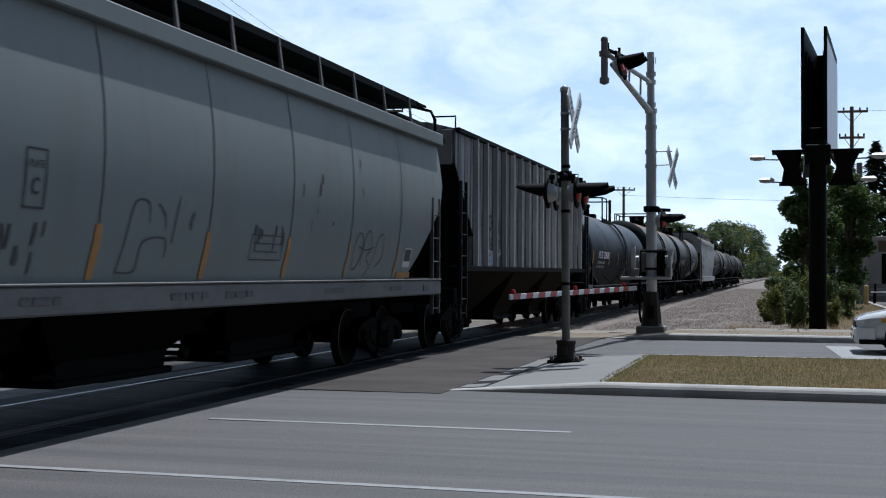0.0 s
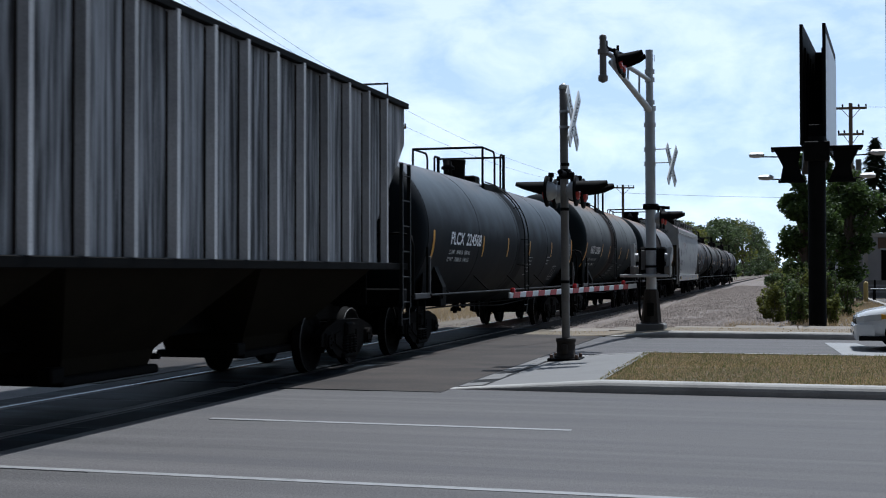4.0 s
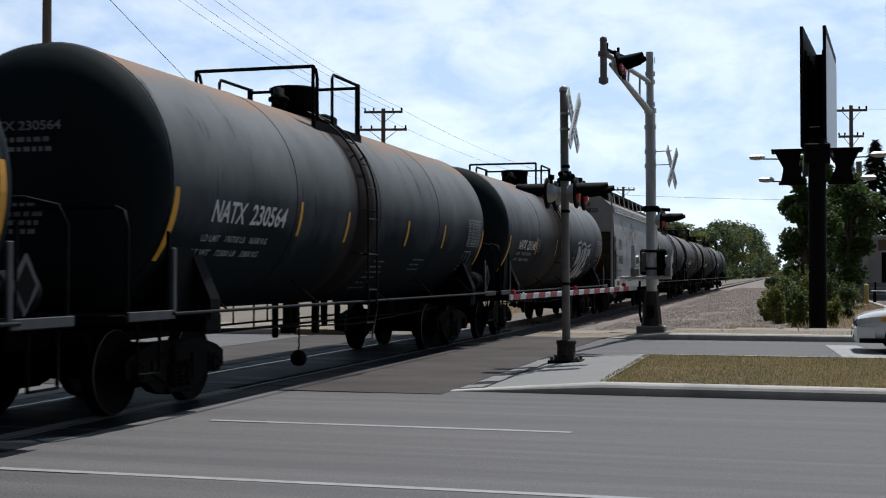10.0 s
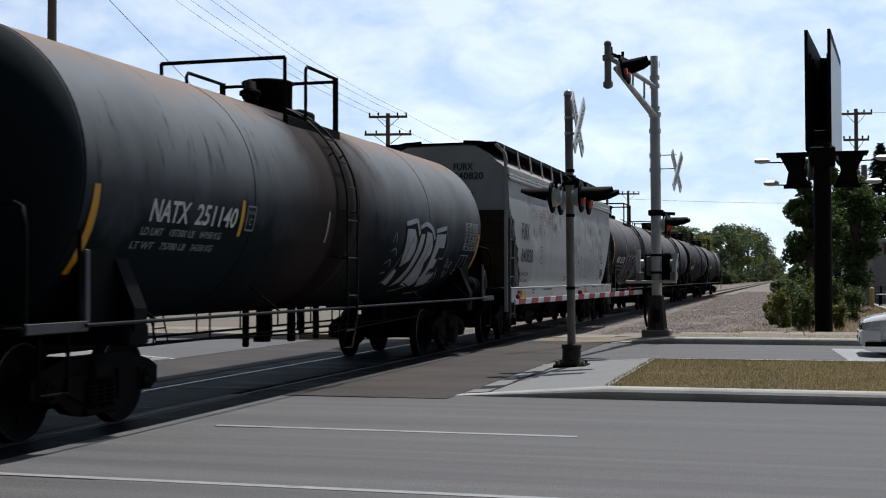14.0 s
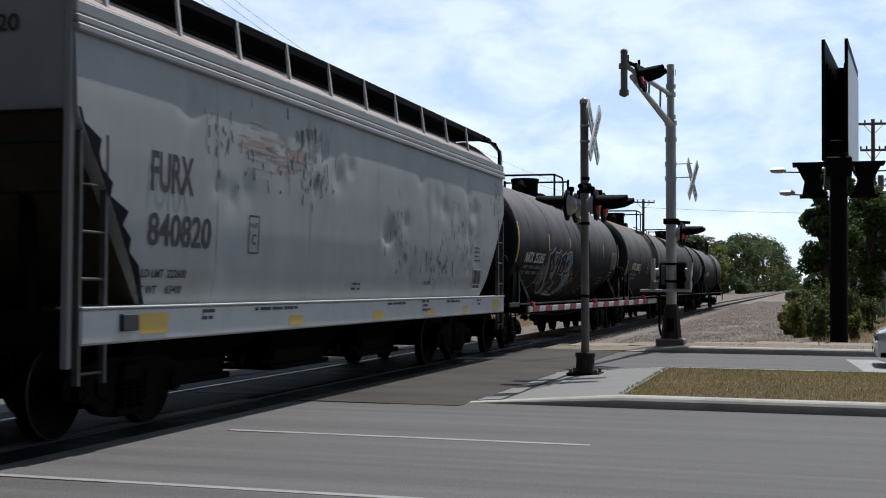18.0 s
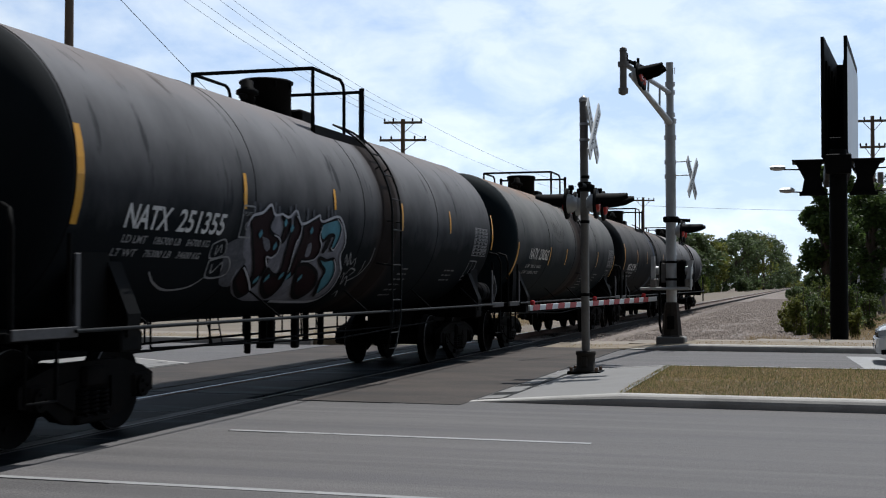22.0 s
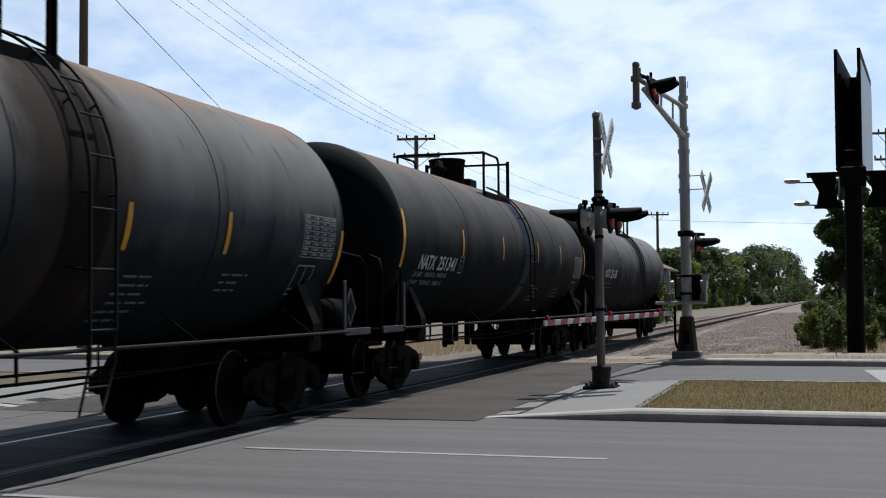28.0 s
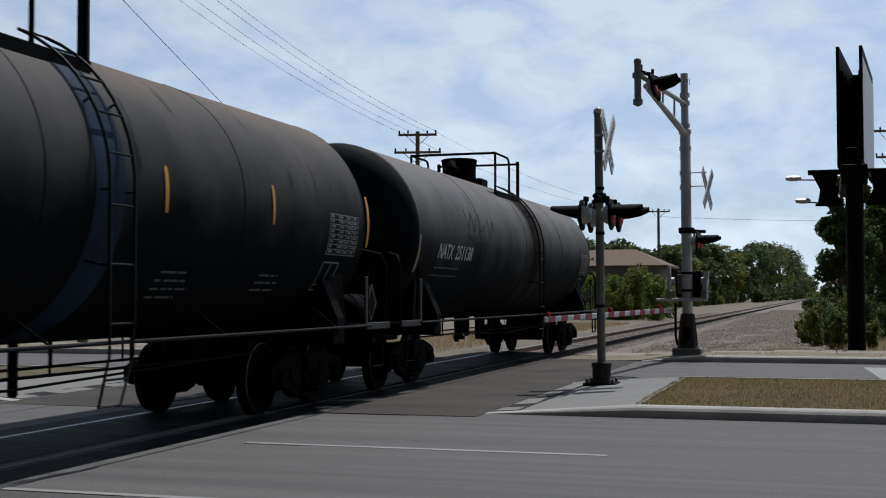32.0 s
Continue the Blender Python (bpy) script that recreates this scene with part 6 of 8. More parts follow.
def build_graffiti(e, g):
    # a large coloured piece: a pale cloud, maroon letters edged in black and white, teal lights
    closed = lambda pts: smooth_line(pts + pts[:1], 3)[:-1]
    cloud = [(-3.64, 1.55), (-3.69, 1.68), (-3.57, 1.77), (-3.79, 1.88), (-3.91, 2.18), (-3.82, 2.3), (-3.55, 2.36), (-3.34, 2.46), (-3.21, 2.35), (-2.99, 2.37), (-2.78, 2.34), (-2.56, 2.43), (-2.33, 2.28),
             (-1.79, 2.42), (-1.66, 2.34), (-1.09, 2.43), (-0.79, 2.24), (-0.68, 2.07), (-0.7, 1.9), (-0.39, 1.72), (-0.22, 1.45), (-0.37, 1.29), (-1.16, 1.28), (-1.97, 1.3), (-2.71, 1.3), (-3.33, 1.4)]
    tagged(part("graffiti", skin_fill(Geo(), closed(cloud), 0.0105), "spraycloud", g), "pale lilac cloud behind the graffiti letters", kind="stuff")
    tagged(part("graffiti", skin_fill(Geo(), closed([(-4.3, 1.95), (-4.0, 2.04), (-3.7, 2.02), (-3.5, 1.75), (-3.5, 1.5), (-3.85, 1.5), (-4.1, 1.66)]), 0.0095), "sprayhaze", g), "faint grey overspray", kind="stuff")
    d_body = [(-3.81, 2.27), (-3.33, 2.42), (-3.22, 2.33), (-3.28, 2.24), (-3.25, 2.16), (-3.12, 2.11), (-2.96, 2.08), (-2.87, 2.01), (-2.87, 1.9), (-2.98, 1.84), (-3.13, 1.85), (-2.97, 1.74), (-2.94, 1.59),
              (-2.91, 1.49), (-3.12, 1.55), (-3.24, 1.67), (-3.46, 1.84), (-3.62, 1.98), (-3.74, 2.12)]
    d_foot = [(-3.59, 1.57), (-3.6, 1.72), (-3.42, 1.65), (-2.94, 1.45), (-2.98, 1.37), (-3.28, 1.43)]
    y_arm = [(-2.98, 2.34), (-2.84, 2.37), (-2.7, 2.29), (-2.71, 2.14), (-2.79, 2.04), (-2.88, 2.07), (-2.85, 2.19), (-2.88, 2.28)]
    y_body = [(-2.55, 2.37), (-2.35, 2.25), (-2.35, 2.1), (-2.4, 2.05), (-2.36, 1.89), (-2.23, 1.68), (-2.09, 1.47), (-2.13, 1.35), (-2.49, 1.42), (-2.78, 1.55), (-2.9, 1.7), (-2.66, 1.64), (-2.47, 1.64),
              (-2.5, 1.75), (-2.58, 1.89), (-2.63, 2.09), (-2.57, 2.22)]
    r_body = [(-2.24, 2.26), (-1.79, 2.38), (-1.65, 2.28), (-1.68, 2.15), (-1.52, 2.01), (-1.57, 1.86), (-1.8, 1.82), (-2.0, 1.82), (-2.0, 1.65), (-2.1, 1.61), (-2.23, 1.81), (-2.23, 2.01), (-2.22, 2.14)]
    r_foot = [(-2.01, 1.75), (-1.77, 1.78), (-1.45, 1.73), (-1.17, 1.64), (-0.93, 1.47), (-1.02, 1.34), (-1.37, 1.37), (-1.76, 1.54)]
    s_top = [(-1.66, 2.31), (-1.14, 2.4), (-0.95, 2.29), (-0.96, 2.13), (-1.05, 1.99), (-1.17, 2.01), (-1.14, 2.16), (-1.34, 2.17), (-1.52, 2.09), (-1.66, 2.18)]
    s_low = [(-1.43, 1.87), (-1.14, 1.84), (-0.89, 1.86), (-0.64, 1.73), (-0.5, 1.55), (-0.53, 1.43), (-0.61, 1.37), (-0.89, 1.55), (-0.97, 1.69), (-1.25, 1.78)]
    maroon, teal = [d_body, d_foot, y_arm, y_body, r_body, r_foot], [s_top, s_low]
    for k, poly in enumerate(maroon + teal):
        word = "teal" if poly in teal else "maroon"
        tagged(part("graffiti", skin_fill(Geo(), closed(poly), 0.0135 + 0.0004 * k), "spray" + ("teal" if poly in teal else "dark"), g), word + " letter body of a large graffiti", kind="stuff")
    holes = Geo()
    for k, poly in enumerate(([(-3.43, 2.08), (-3.23, 2.05), (-3.11, 1.96), (-3.16, 1.91), (-3.3, 1.97)], [(-1.97, 2.03), (-1.87, 2.05), (-1.79, 1.89), (-1.94, 1.88)])):
        skin_fill(holes, closed(poly), 0.0185)
    tagged(part("graffiti", holes, "spraycloud", g), "pale counters of the graffiti letters", kind="stuff")
    tagged(part("graffiti", skin_fill(Geo(), closed([(-1.37, 2.16), (-1.24, 2.19), (-1.25, 2.05), (-1.34, 1.93), (-1.43, 1.96)]), 0.0188), "sprayblack", g), "dark shade in the last letter", kind="stuff")
    spray(g, "graffiti", [p + p[:2] for p in maroon + teal], "sprayblack", 0.05, 0.0195, None, "black edges of the graffiti letters")
    spray(g, "graffiti", [cloud[4:10], cloud[9:14], cloud[13:20], cloud[19:24]], "spraywhite", 0.035, 0.026, None, "white outline of the graffiti")
    spray(g, "graffiti", [d_body[5:12], y_body[:6], r_body[2:8], s_top[1:6], s_low[2:7], d_foot[1:4]], "spraywhite", 0.022, 0.03, None, "white inner lights of the graffiti")
    spray(g, "graffiti", [[(y - 0.03, z - 0.03), (y + 0.02, z + 0.03)] for y, z in ((-3.52, 2.11), (-3.01, 1.98), (-2.87, 2.27), (-2.65, 2.21), (-2.01, 2.21), (-3.04, 1.58), (-2.76, 1.6), (-2.37, 1.63), (-2.15, 1.63), (-1.73, 1.61))],
          "sprayteal", 0.085, 0.034, None, "teal highlights")
    spray(g, "graffiti", [[(y, z), (y - 0.02, z + h)] for y, z, h in ((-3.75, 2.33, 0.14), (-3.6, 2.36, 0.1), (-3.16, 2.35, 0.15), (-3.05, 2.36, 0.1), (-2.71, 2.36, 0.12), (-2.55, 2.42, 0.09), (-2.16, 2.33, 0.16), (-1.95, 2.38, 0.1),
          (-1.45, 2.38, 0.18), (-1.31, 2.4, 0.12), (-1.2, 2.42, 0.1))], "sprayhaze", 0.07, 0.0098, None, "faint drifts over the letters")
    tag = [[(-0.35, 1.79), (-0.44, 1.93), (-0.21, 1.78), (-0.31, 1.96), (-0.1, 1.8), (-0.01, 1.88), (0.1, 1.73)], [(-0.07, 1.65), (0.0, 1.74), (0.21, 1.71), (0.11, 1.64)], [(-0.19, 1.6), (-0.15, 1.67), (0.04, 1.51), (0.02, 1.63), (0.27, 1.49)],
           [(0.11, 1.36), (0.17, 1.41), (0.33, 1.33)], [(0.16, 1.56), (0.47, 1.66), (0.63, 1.83), (0.63, 2.06)], [(0.44, 1.66), (0.43, 1.87)], [(-5.69, 1.64), (-5.45, 1.53), (-5.06, 1.45), (-4.6, 1.48), (-4.4, 1.59)]]
    tag += [[(-4.62, 1.95), (-4.35, 2.01), (-4.25, 1.85), (-4.55, 1.8), (-4.62, 1.95)], [(-4.53, 1.77), (-4.11, 1.82), (-3.92, 1.63), (-4.37, 1.59), (-4.53, 1.77)], [(-4.5, 1.94), (-4.46, 1.84), (-4.4, 1.95), (-4.34, 1.86)], [(-4.42, 1.74), (-4.32, 1.64), (-4.2, 1.76), (-4.1, 1.66)]]
    spray(g, "graffiti", tag, "dim", 0.022, 0.012, None, "thin grey tags")
    frame_mark(g, -4.05, 2.05, 0.3, 0.36, "dim", lambda y, z, o: skin(y, z, o)[0])
    # tall silver letters on the other car
    outer = [(2.28, 1.42), (2.45, 1.9), (2.34, 2.42), (2.96, 2.5), (3.16, 2.26), (3.17, 2.39), (3.54, 2.46), (3.93, 2.37), (4.12, 2.21), (4.16, 2.36), (4.83, 2.44), (5.06, 2.13), (5.02, 1.87), (4.76, 1.88),
             (4.97, 1.7), (5.26, 1.53), (5.23, 1.26), (4.43, 1.24), (4.2, 1.42), (3.65, 1.32), (3.23, 1.29)]
    tagged(part("graffiti", skin_fill(Geo(), outer, 0.009), "sprayblack", e), "black backing of silver graffiti", kind="stuff")
    fill = Geo()
    for k, poly in enumerate(([(2.4, 2.34), (2.82, 2.35), (3.04, 2.17), (3.1, 1.97), (3.0, 1.82), (2.65, 1.71), (2.52, 1.9)], [(2.44, 1.67), (2.62, 1.65), (2.74, 1.4), (2.36, 1.44)],
                              [(3.23, 2.27), (3.46, 2.29), (3.45, 2.03), (3.38, 1.78), (3.34, 1.45), (3.0, 1.37), (3.14, 1.67), (3.18, 1.95)],
                              [(3.56, 2.33), (3.88, 2.31), (4.06, 2.11), (4.11, 1.96), (3.93, 1.79), (4.11, 1.63), (4.29, 1.44), (4.14, 1.36), (3.5, 1.4), (3.52, 1.75), (3.6, 2.04)],
                              [(4.19, 2.3), (4.8, 2.33), (4.84, 2.07), (4.51, 2.07), (4.46, 1.87), (4.66, 1.86), (4.68, 1.71), (4.52, 1.69), (4.5, 1.58), (5.0, 1.61), (5.0, 1.41), (4.57, 1.36), (4.3, 1.5), (4.25, 1.8), (4.21, 2.07)])):
        skin_fill(fill, poly, 0.015 + 0.0005 * k)
    tagged(part("graffiti", fill, "spraysilver", e), "blocky silver graffiti letters", kind="stuff")
    spray(e, "graffiti", [[(2.7, 2.12), (2.67, 1.74)], [(3.82, 2.12), (3.78, 1.9), (3.8, 1.68)], [(2.78, 2.2), (2.8, 2.12)]], "sprayblack", 0.03, 0.022)
    spray(e, "graffiti", [outer[2:4], outer[3:5], outer[5:9], outer[9:11]], "spraysilver", 0.085, 0.0105, None, "soft silver edge over the letters")
    spray(e, "graffiti", [outer[10:12], outer[11:13], outer[12:14], outer[14:16], outer[15:17], outer[16:18], outer[18:21], outer[0:2]], "dim", 0.022, 0.0105, None, "thin pale outline")
    spray(e, "graffiti", [[(5.36, 1.82), (5.4, 1.88), (5.45, 1.84), (5.38, 1.72)], [(5.5, 1.86), (5.48, 1.72), (5.56, 1.8)], [(5.6, 1.84), (5.62, 1.7)], [(5.68, 1.82), (5.8, 1.82), (5.7, 1.74), (5.82, 1.7)],
                          [(5.5, 1.62), (5.62, 1.66), (5.6, 1.5)], [(5.68, 1.64), (5.7, 1.52)], [(5.76, 1.66), (5.78, 1.54), (5.88, 1.66)],
                          [(1.75, 2.1), (1.85, 2.25), (1.95, 2.1)], [(1.8, 1.95), (2.0, 2.0), (2.15, 1.9)], [(1.75, 1.75), (1.95, 1.82), (2.1, 1.7)], [(1.85, 1.6), (2.05, 1.62)]], "dim", 0.02, 0.012, None, "thin pale spray tags")


MAT["spraysilver"] = material("silver_spray", (0.3, 0.31, 0.335), 0.6, 0, 0.6, 1.25, 2.5, 30, 0.3, 0)


def chain_and_ball(car):
    """Outlet cap hanging on its chain under the tank."""
    x, y = 0.35, -0.62
    links = part("chain", Geo().tube([(x, y, 1.0 - 0.06 * i) if i % 2 else (x + 0.012, y, 1.0 - 0.06 * i) for i in range(13)], 0.014, 6), "black", car, "short hanging chain")
    part("outlet_cap", Geo().lathe([(-0.13, 0.02), (-0.12, 0.08), (-0.06, 0.125), (0.04, 0.125), (0.1, 0.07), (0.12, 0.02)], "z", (x, y, 0.2), 18), "black", links)


def build_train():
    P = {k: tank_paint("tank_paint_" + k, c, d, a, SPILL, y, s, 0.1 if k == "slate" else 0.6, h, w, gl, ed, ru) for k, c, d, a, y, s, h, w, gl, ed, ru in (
        # slate: bluish dust colour stands for the sky's sheen on clean paint
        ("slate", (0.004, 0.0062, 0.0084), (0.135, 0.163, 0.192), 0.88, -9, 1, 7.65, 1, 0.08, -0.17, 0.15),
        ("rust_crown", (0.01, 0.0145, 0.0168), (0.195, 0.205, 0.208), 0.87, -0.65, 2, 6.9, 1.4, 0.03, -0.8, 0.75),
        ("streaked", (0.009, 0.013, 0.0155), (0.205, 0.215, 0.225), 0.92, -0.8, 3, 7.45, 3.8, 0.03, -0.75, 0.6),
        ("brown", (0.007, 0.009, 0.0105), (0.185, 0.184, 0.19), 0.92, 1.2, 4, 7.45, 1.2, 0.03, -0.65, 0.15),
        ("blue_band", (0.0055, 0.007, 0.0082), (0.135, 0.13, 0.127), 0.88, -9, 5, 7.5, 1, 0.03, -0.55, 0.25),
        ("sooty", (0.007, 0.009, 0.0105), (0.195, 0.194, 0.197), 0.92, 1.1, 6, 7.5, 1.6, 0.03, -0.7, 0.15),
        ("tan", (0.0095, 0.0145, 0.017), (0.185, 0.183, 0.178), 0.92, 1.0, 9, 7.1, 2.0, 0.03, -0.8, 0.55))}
    build_grey_hopper()
    ribbed_hopper("dark streaked covered hopper with upright side posts", -42.75, 7.95, "ribbed")
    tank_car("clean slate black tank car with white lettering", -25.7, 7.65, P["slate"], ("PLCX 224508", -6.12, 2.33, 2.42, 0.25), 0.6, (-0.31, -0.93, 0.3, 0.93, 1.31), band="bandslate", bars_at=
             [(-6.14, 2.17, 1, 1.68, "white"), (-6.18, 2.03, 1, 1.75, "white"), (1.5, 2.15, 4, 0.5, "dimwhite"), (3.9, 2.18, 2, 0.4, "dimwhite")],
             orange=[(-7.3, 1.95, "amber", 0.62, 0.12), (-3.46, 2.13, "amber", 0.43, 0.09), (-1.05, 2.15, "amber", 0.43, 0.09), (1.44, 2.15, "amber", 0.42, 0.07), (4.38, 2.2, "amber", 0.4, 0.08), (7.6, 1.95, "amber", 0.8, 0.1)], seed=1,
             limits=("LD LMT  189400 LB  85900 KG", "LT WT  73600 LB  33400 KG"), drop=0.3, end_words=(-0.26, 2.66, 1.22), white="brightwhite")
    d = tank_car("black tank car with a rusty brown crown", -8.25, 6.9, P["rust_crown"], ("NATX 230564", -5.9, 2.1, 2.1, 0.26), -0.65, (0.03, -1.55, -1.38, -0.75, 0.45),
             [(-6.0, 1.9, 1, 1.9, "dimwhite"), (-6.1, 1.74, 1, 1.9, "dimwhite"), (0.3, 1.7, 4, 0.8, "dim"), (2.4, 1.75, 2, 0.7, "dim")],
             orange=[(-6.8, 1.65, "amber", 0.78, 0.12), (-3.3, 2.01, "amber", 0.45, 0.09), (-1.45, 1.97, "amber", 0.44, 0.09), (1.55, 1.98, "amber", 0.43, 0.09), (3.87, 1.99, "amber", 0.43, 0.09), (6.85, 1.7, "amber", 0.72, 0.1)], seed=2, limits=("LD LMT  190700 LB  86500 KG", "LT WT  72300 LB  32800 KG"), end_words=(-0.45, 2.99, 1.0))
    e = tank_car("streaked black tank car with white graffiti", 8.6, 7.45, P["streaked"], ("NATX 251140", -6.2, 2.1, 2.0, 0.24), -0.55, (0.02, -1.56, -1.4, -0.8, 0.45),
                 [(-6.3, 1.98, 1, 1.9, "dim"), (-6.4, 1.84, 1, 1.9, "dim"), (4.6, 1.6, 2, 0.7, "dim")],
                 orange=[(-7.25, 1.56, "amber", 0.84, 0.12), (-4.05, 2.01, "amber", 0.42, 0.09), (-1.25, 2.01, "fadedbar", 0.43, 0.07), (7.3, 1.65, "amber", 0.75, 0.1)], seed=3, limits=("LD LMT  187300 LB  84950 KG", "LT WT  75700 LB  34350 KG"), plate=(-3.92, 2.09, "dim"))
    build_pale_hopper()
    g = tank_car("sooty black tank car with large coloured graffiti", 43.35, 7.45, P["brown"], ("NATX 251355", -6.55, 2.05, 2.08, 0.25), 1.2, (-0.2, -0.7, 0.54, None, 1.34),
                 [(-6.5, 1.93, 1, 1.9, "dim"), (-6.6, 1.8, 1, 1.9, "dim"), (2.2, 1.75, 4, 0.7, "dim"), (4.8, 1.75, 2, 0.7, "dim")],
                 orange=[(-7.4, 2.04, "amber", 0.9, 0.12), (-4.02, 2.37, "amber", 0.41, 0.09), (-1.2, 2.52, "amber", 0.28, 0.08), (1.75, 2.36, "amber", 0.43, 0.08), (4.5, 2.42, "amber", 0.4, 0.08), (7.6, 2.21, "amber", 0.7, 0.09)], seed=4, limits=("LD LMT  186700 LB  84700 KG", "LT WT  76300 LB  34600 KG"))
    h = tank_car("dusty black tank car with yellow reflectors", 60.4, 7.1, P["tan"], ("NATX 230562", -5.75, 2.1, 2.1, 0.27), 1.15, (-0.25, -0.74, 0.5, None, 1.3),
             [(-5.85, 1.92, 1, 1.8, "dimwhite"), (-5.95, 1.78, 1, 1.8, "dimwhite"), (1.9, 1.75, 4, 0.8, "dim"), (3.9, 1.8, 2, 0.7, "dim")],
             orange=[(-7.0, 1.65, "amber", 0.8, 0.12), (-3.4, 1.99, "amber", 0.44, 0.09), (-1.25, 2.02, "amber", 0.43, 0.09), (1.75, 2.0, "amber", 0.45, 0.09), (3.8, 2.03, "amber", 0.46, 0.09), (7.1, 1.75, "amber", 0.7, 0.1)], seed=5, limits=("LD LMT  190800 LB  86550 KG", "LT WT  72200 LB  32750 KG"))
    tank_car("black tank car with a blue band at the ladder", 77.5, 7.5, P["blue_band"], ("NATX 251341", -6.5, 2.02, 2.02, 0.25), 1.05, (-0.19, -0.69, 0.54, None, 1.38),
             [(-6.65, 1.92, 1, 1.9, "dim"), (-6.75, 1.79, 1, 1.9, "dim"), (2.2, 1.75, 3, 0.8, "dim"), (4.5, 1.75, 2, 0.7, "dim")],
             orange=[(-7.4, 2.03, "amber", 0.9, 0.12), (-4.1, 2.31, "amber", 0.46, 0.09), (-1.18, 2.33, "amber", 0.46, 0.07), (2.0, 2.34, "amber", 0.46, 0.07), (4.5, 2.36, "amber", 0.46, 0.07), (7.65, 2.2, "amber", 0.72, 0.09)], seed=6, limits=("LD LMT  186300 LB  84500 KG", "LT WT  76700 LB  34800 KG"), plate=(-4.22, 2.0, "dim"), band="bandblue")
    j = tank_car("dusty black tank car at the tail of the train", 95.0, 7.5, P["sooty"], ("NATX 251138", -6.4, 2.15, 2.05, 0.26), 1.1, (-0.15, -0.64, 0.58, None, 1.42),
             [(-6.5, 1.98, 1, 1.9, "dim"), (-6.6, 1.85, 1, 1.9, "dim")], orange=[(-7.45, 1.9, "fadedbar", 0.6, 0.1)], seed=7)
    build_graffiti(e, g)
    chain_and_ball(d)
    # dark scrawls rubbed into the dust
    scrawl = [[(-2.9, 3.15), (-2.8, 2.8), (-2.6, 3.1), (-2.55, 2.75), (-2.35, 3.05)], [(-2.2, 3.1), (-2.3, 2.7), (-2.0, 2.9), (-2.1, 2.65)], [(-1.8, 3.05), (-1.75, 2.7), (-1.55, 3.0), (-1.5, 2.75)], [(-2.9, 2.7), (-2.4, 2.6), (-1.9, 2.62)]]
    spray(h, "graffiti", scrawl, "smear", 0.035, 0.004, None, "dark scrawl rubbed into the dust")
    spray(j, "graffiti", [[(y * 1.4 - 0.6, z - 0.05) for y, z in st] for st in scrawl], "smear", 0.07, 0.004, None, "dark scrawl rubbed into the dust")


build_train()


# ---------------------------------------------------------------- crossing signals
def blade_mesh():
    return Geo().box(-0.012, 0.012, -0.115, 0.115, -0.61, 0.61, 0.004).mesh("blade")


def crossbuck(name, at, thing_parent=None):
    """Two crossed white boards; the face looks along x."""
    e = new(name)
    e.parent = thing_parent
    e.matrix_basis = at
    tagged(e, "white crossbuck of two crossed boards")
    for i, a in enumerate((45, -45)):
        b = part("blade", None, "signwhite", e, data=shared("blade", blade_mesh), at=pose(0.03 * i, 0, 0, a, 0, 0))
        words = ("RAILROAD", "CROSSING")[i]
        for side in (1, -1):
            m = Matrix.Translation((side * 0.014, 0.0, 0)) @ (FACE_X if side > 0 else Matrix.Rotation(math.pi, 4, "Z") @ FACE_X) @ Matrix.Rotation(math.pi / 2, 4, "Z") @ Matrix.Translation((-0.5, -0.06, 0))
            part("lettering", None, "ink", b, data=text_mesh(words, 1.0, 0.12, "ink"), at=m)
    return e


def disc_mesh():
    g = Geo().lathe([(-0.02, 0.02), (-0.02, 0.25), (0.0, 0.255), (0.015, 0.25), (0.015, 0.02)], "x", n=36)
    return g.mesh("background_disc")


def hood_mesh():
    """Open-bottomed visor, cut away towards its tip."""
    g = Geo()
    n = 18
    rings = []
    for a, top in ((0.0, 200), (0.16, 190), (0.34, 165), (0.50, 110)):
        rings.append([(a, 0.16 * math.sin(radians(t)), 0.16 * math.cos(radians(t))) for t in [-top / 2 + top * i / n for i in range(n + 1)]])
    v = [p for r in rings for p in r]
    w = [(p[0], p[1] * 0.95, p[2] * 0.95 - 0.002) for p in v]
    m = n + 1
    f = [(k * m + i, k * m + i + 1, (k + 1) * m + i + 1, (k + 1) * m + i) for k in range(3) for i in range(n)]
    g.add(v, f, True)
    g.add(w, [q[::-1] for q in f], True)
    return g.mesh("visor")


def lamp_unit(parent, at):
    e = new("signal_lamp")
    e.parent = parent
    e.matrix_basis = at
    tagged(e, "unlit red crossing lamp with black visor")
    part("background_disc", None, "matblack", e, data=shared("disc", disc_mesh))
    part("visor", None, "matblack", e, data=shared("hood", hood_mesh))
    part("lens", None, "lens", e, data=shared("lens", lambda: Geo().lathe([(0.0, 0.15), (0.03, 0.145), (0.05, 0.1), (0.058, 0.02)], "x", n=24).mesh("lens")), at=pose(0.016, 0, 0))
    part("lamp_housing", None, "galv", e, data=shared("housing", lambda: Geo().lathe([(-0.16, 0.02), (-0.15, 0.1), (-0.08, 0.15), (-0.02, 0.16)], "x", n=20).mesh("lamp_housing")))
    part("hanger", None, "matblack", e, data=shared("hanger", lambda: Geo().cyl((-0.07, 0, 0.12), (-0.07, 0, 0.3), 0.025).box(-0.11, -0.03, -0.05, 0.05, 0.22, 0.3, 0.01).mesh("hanger")))


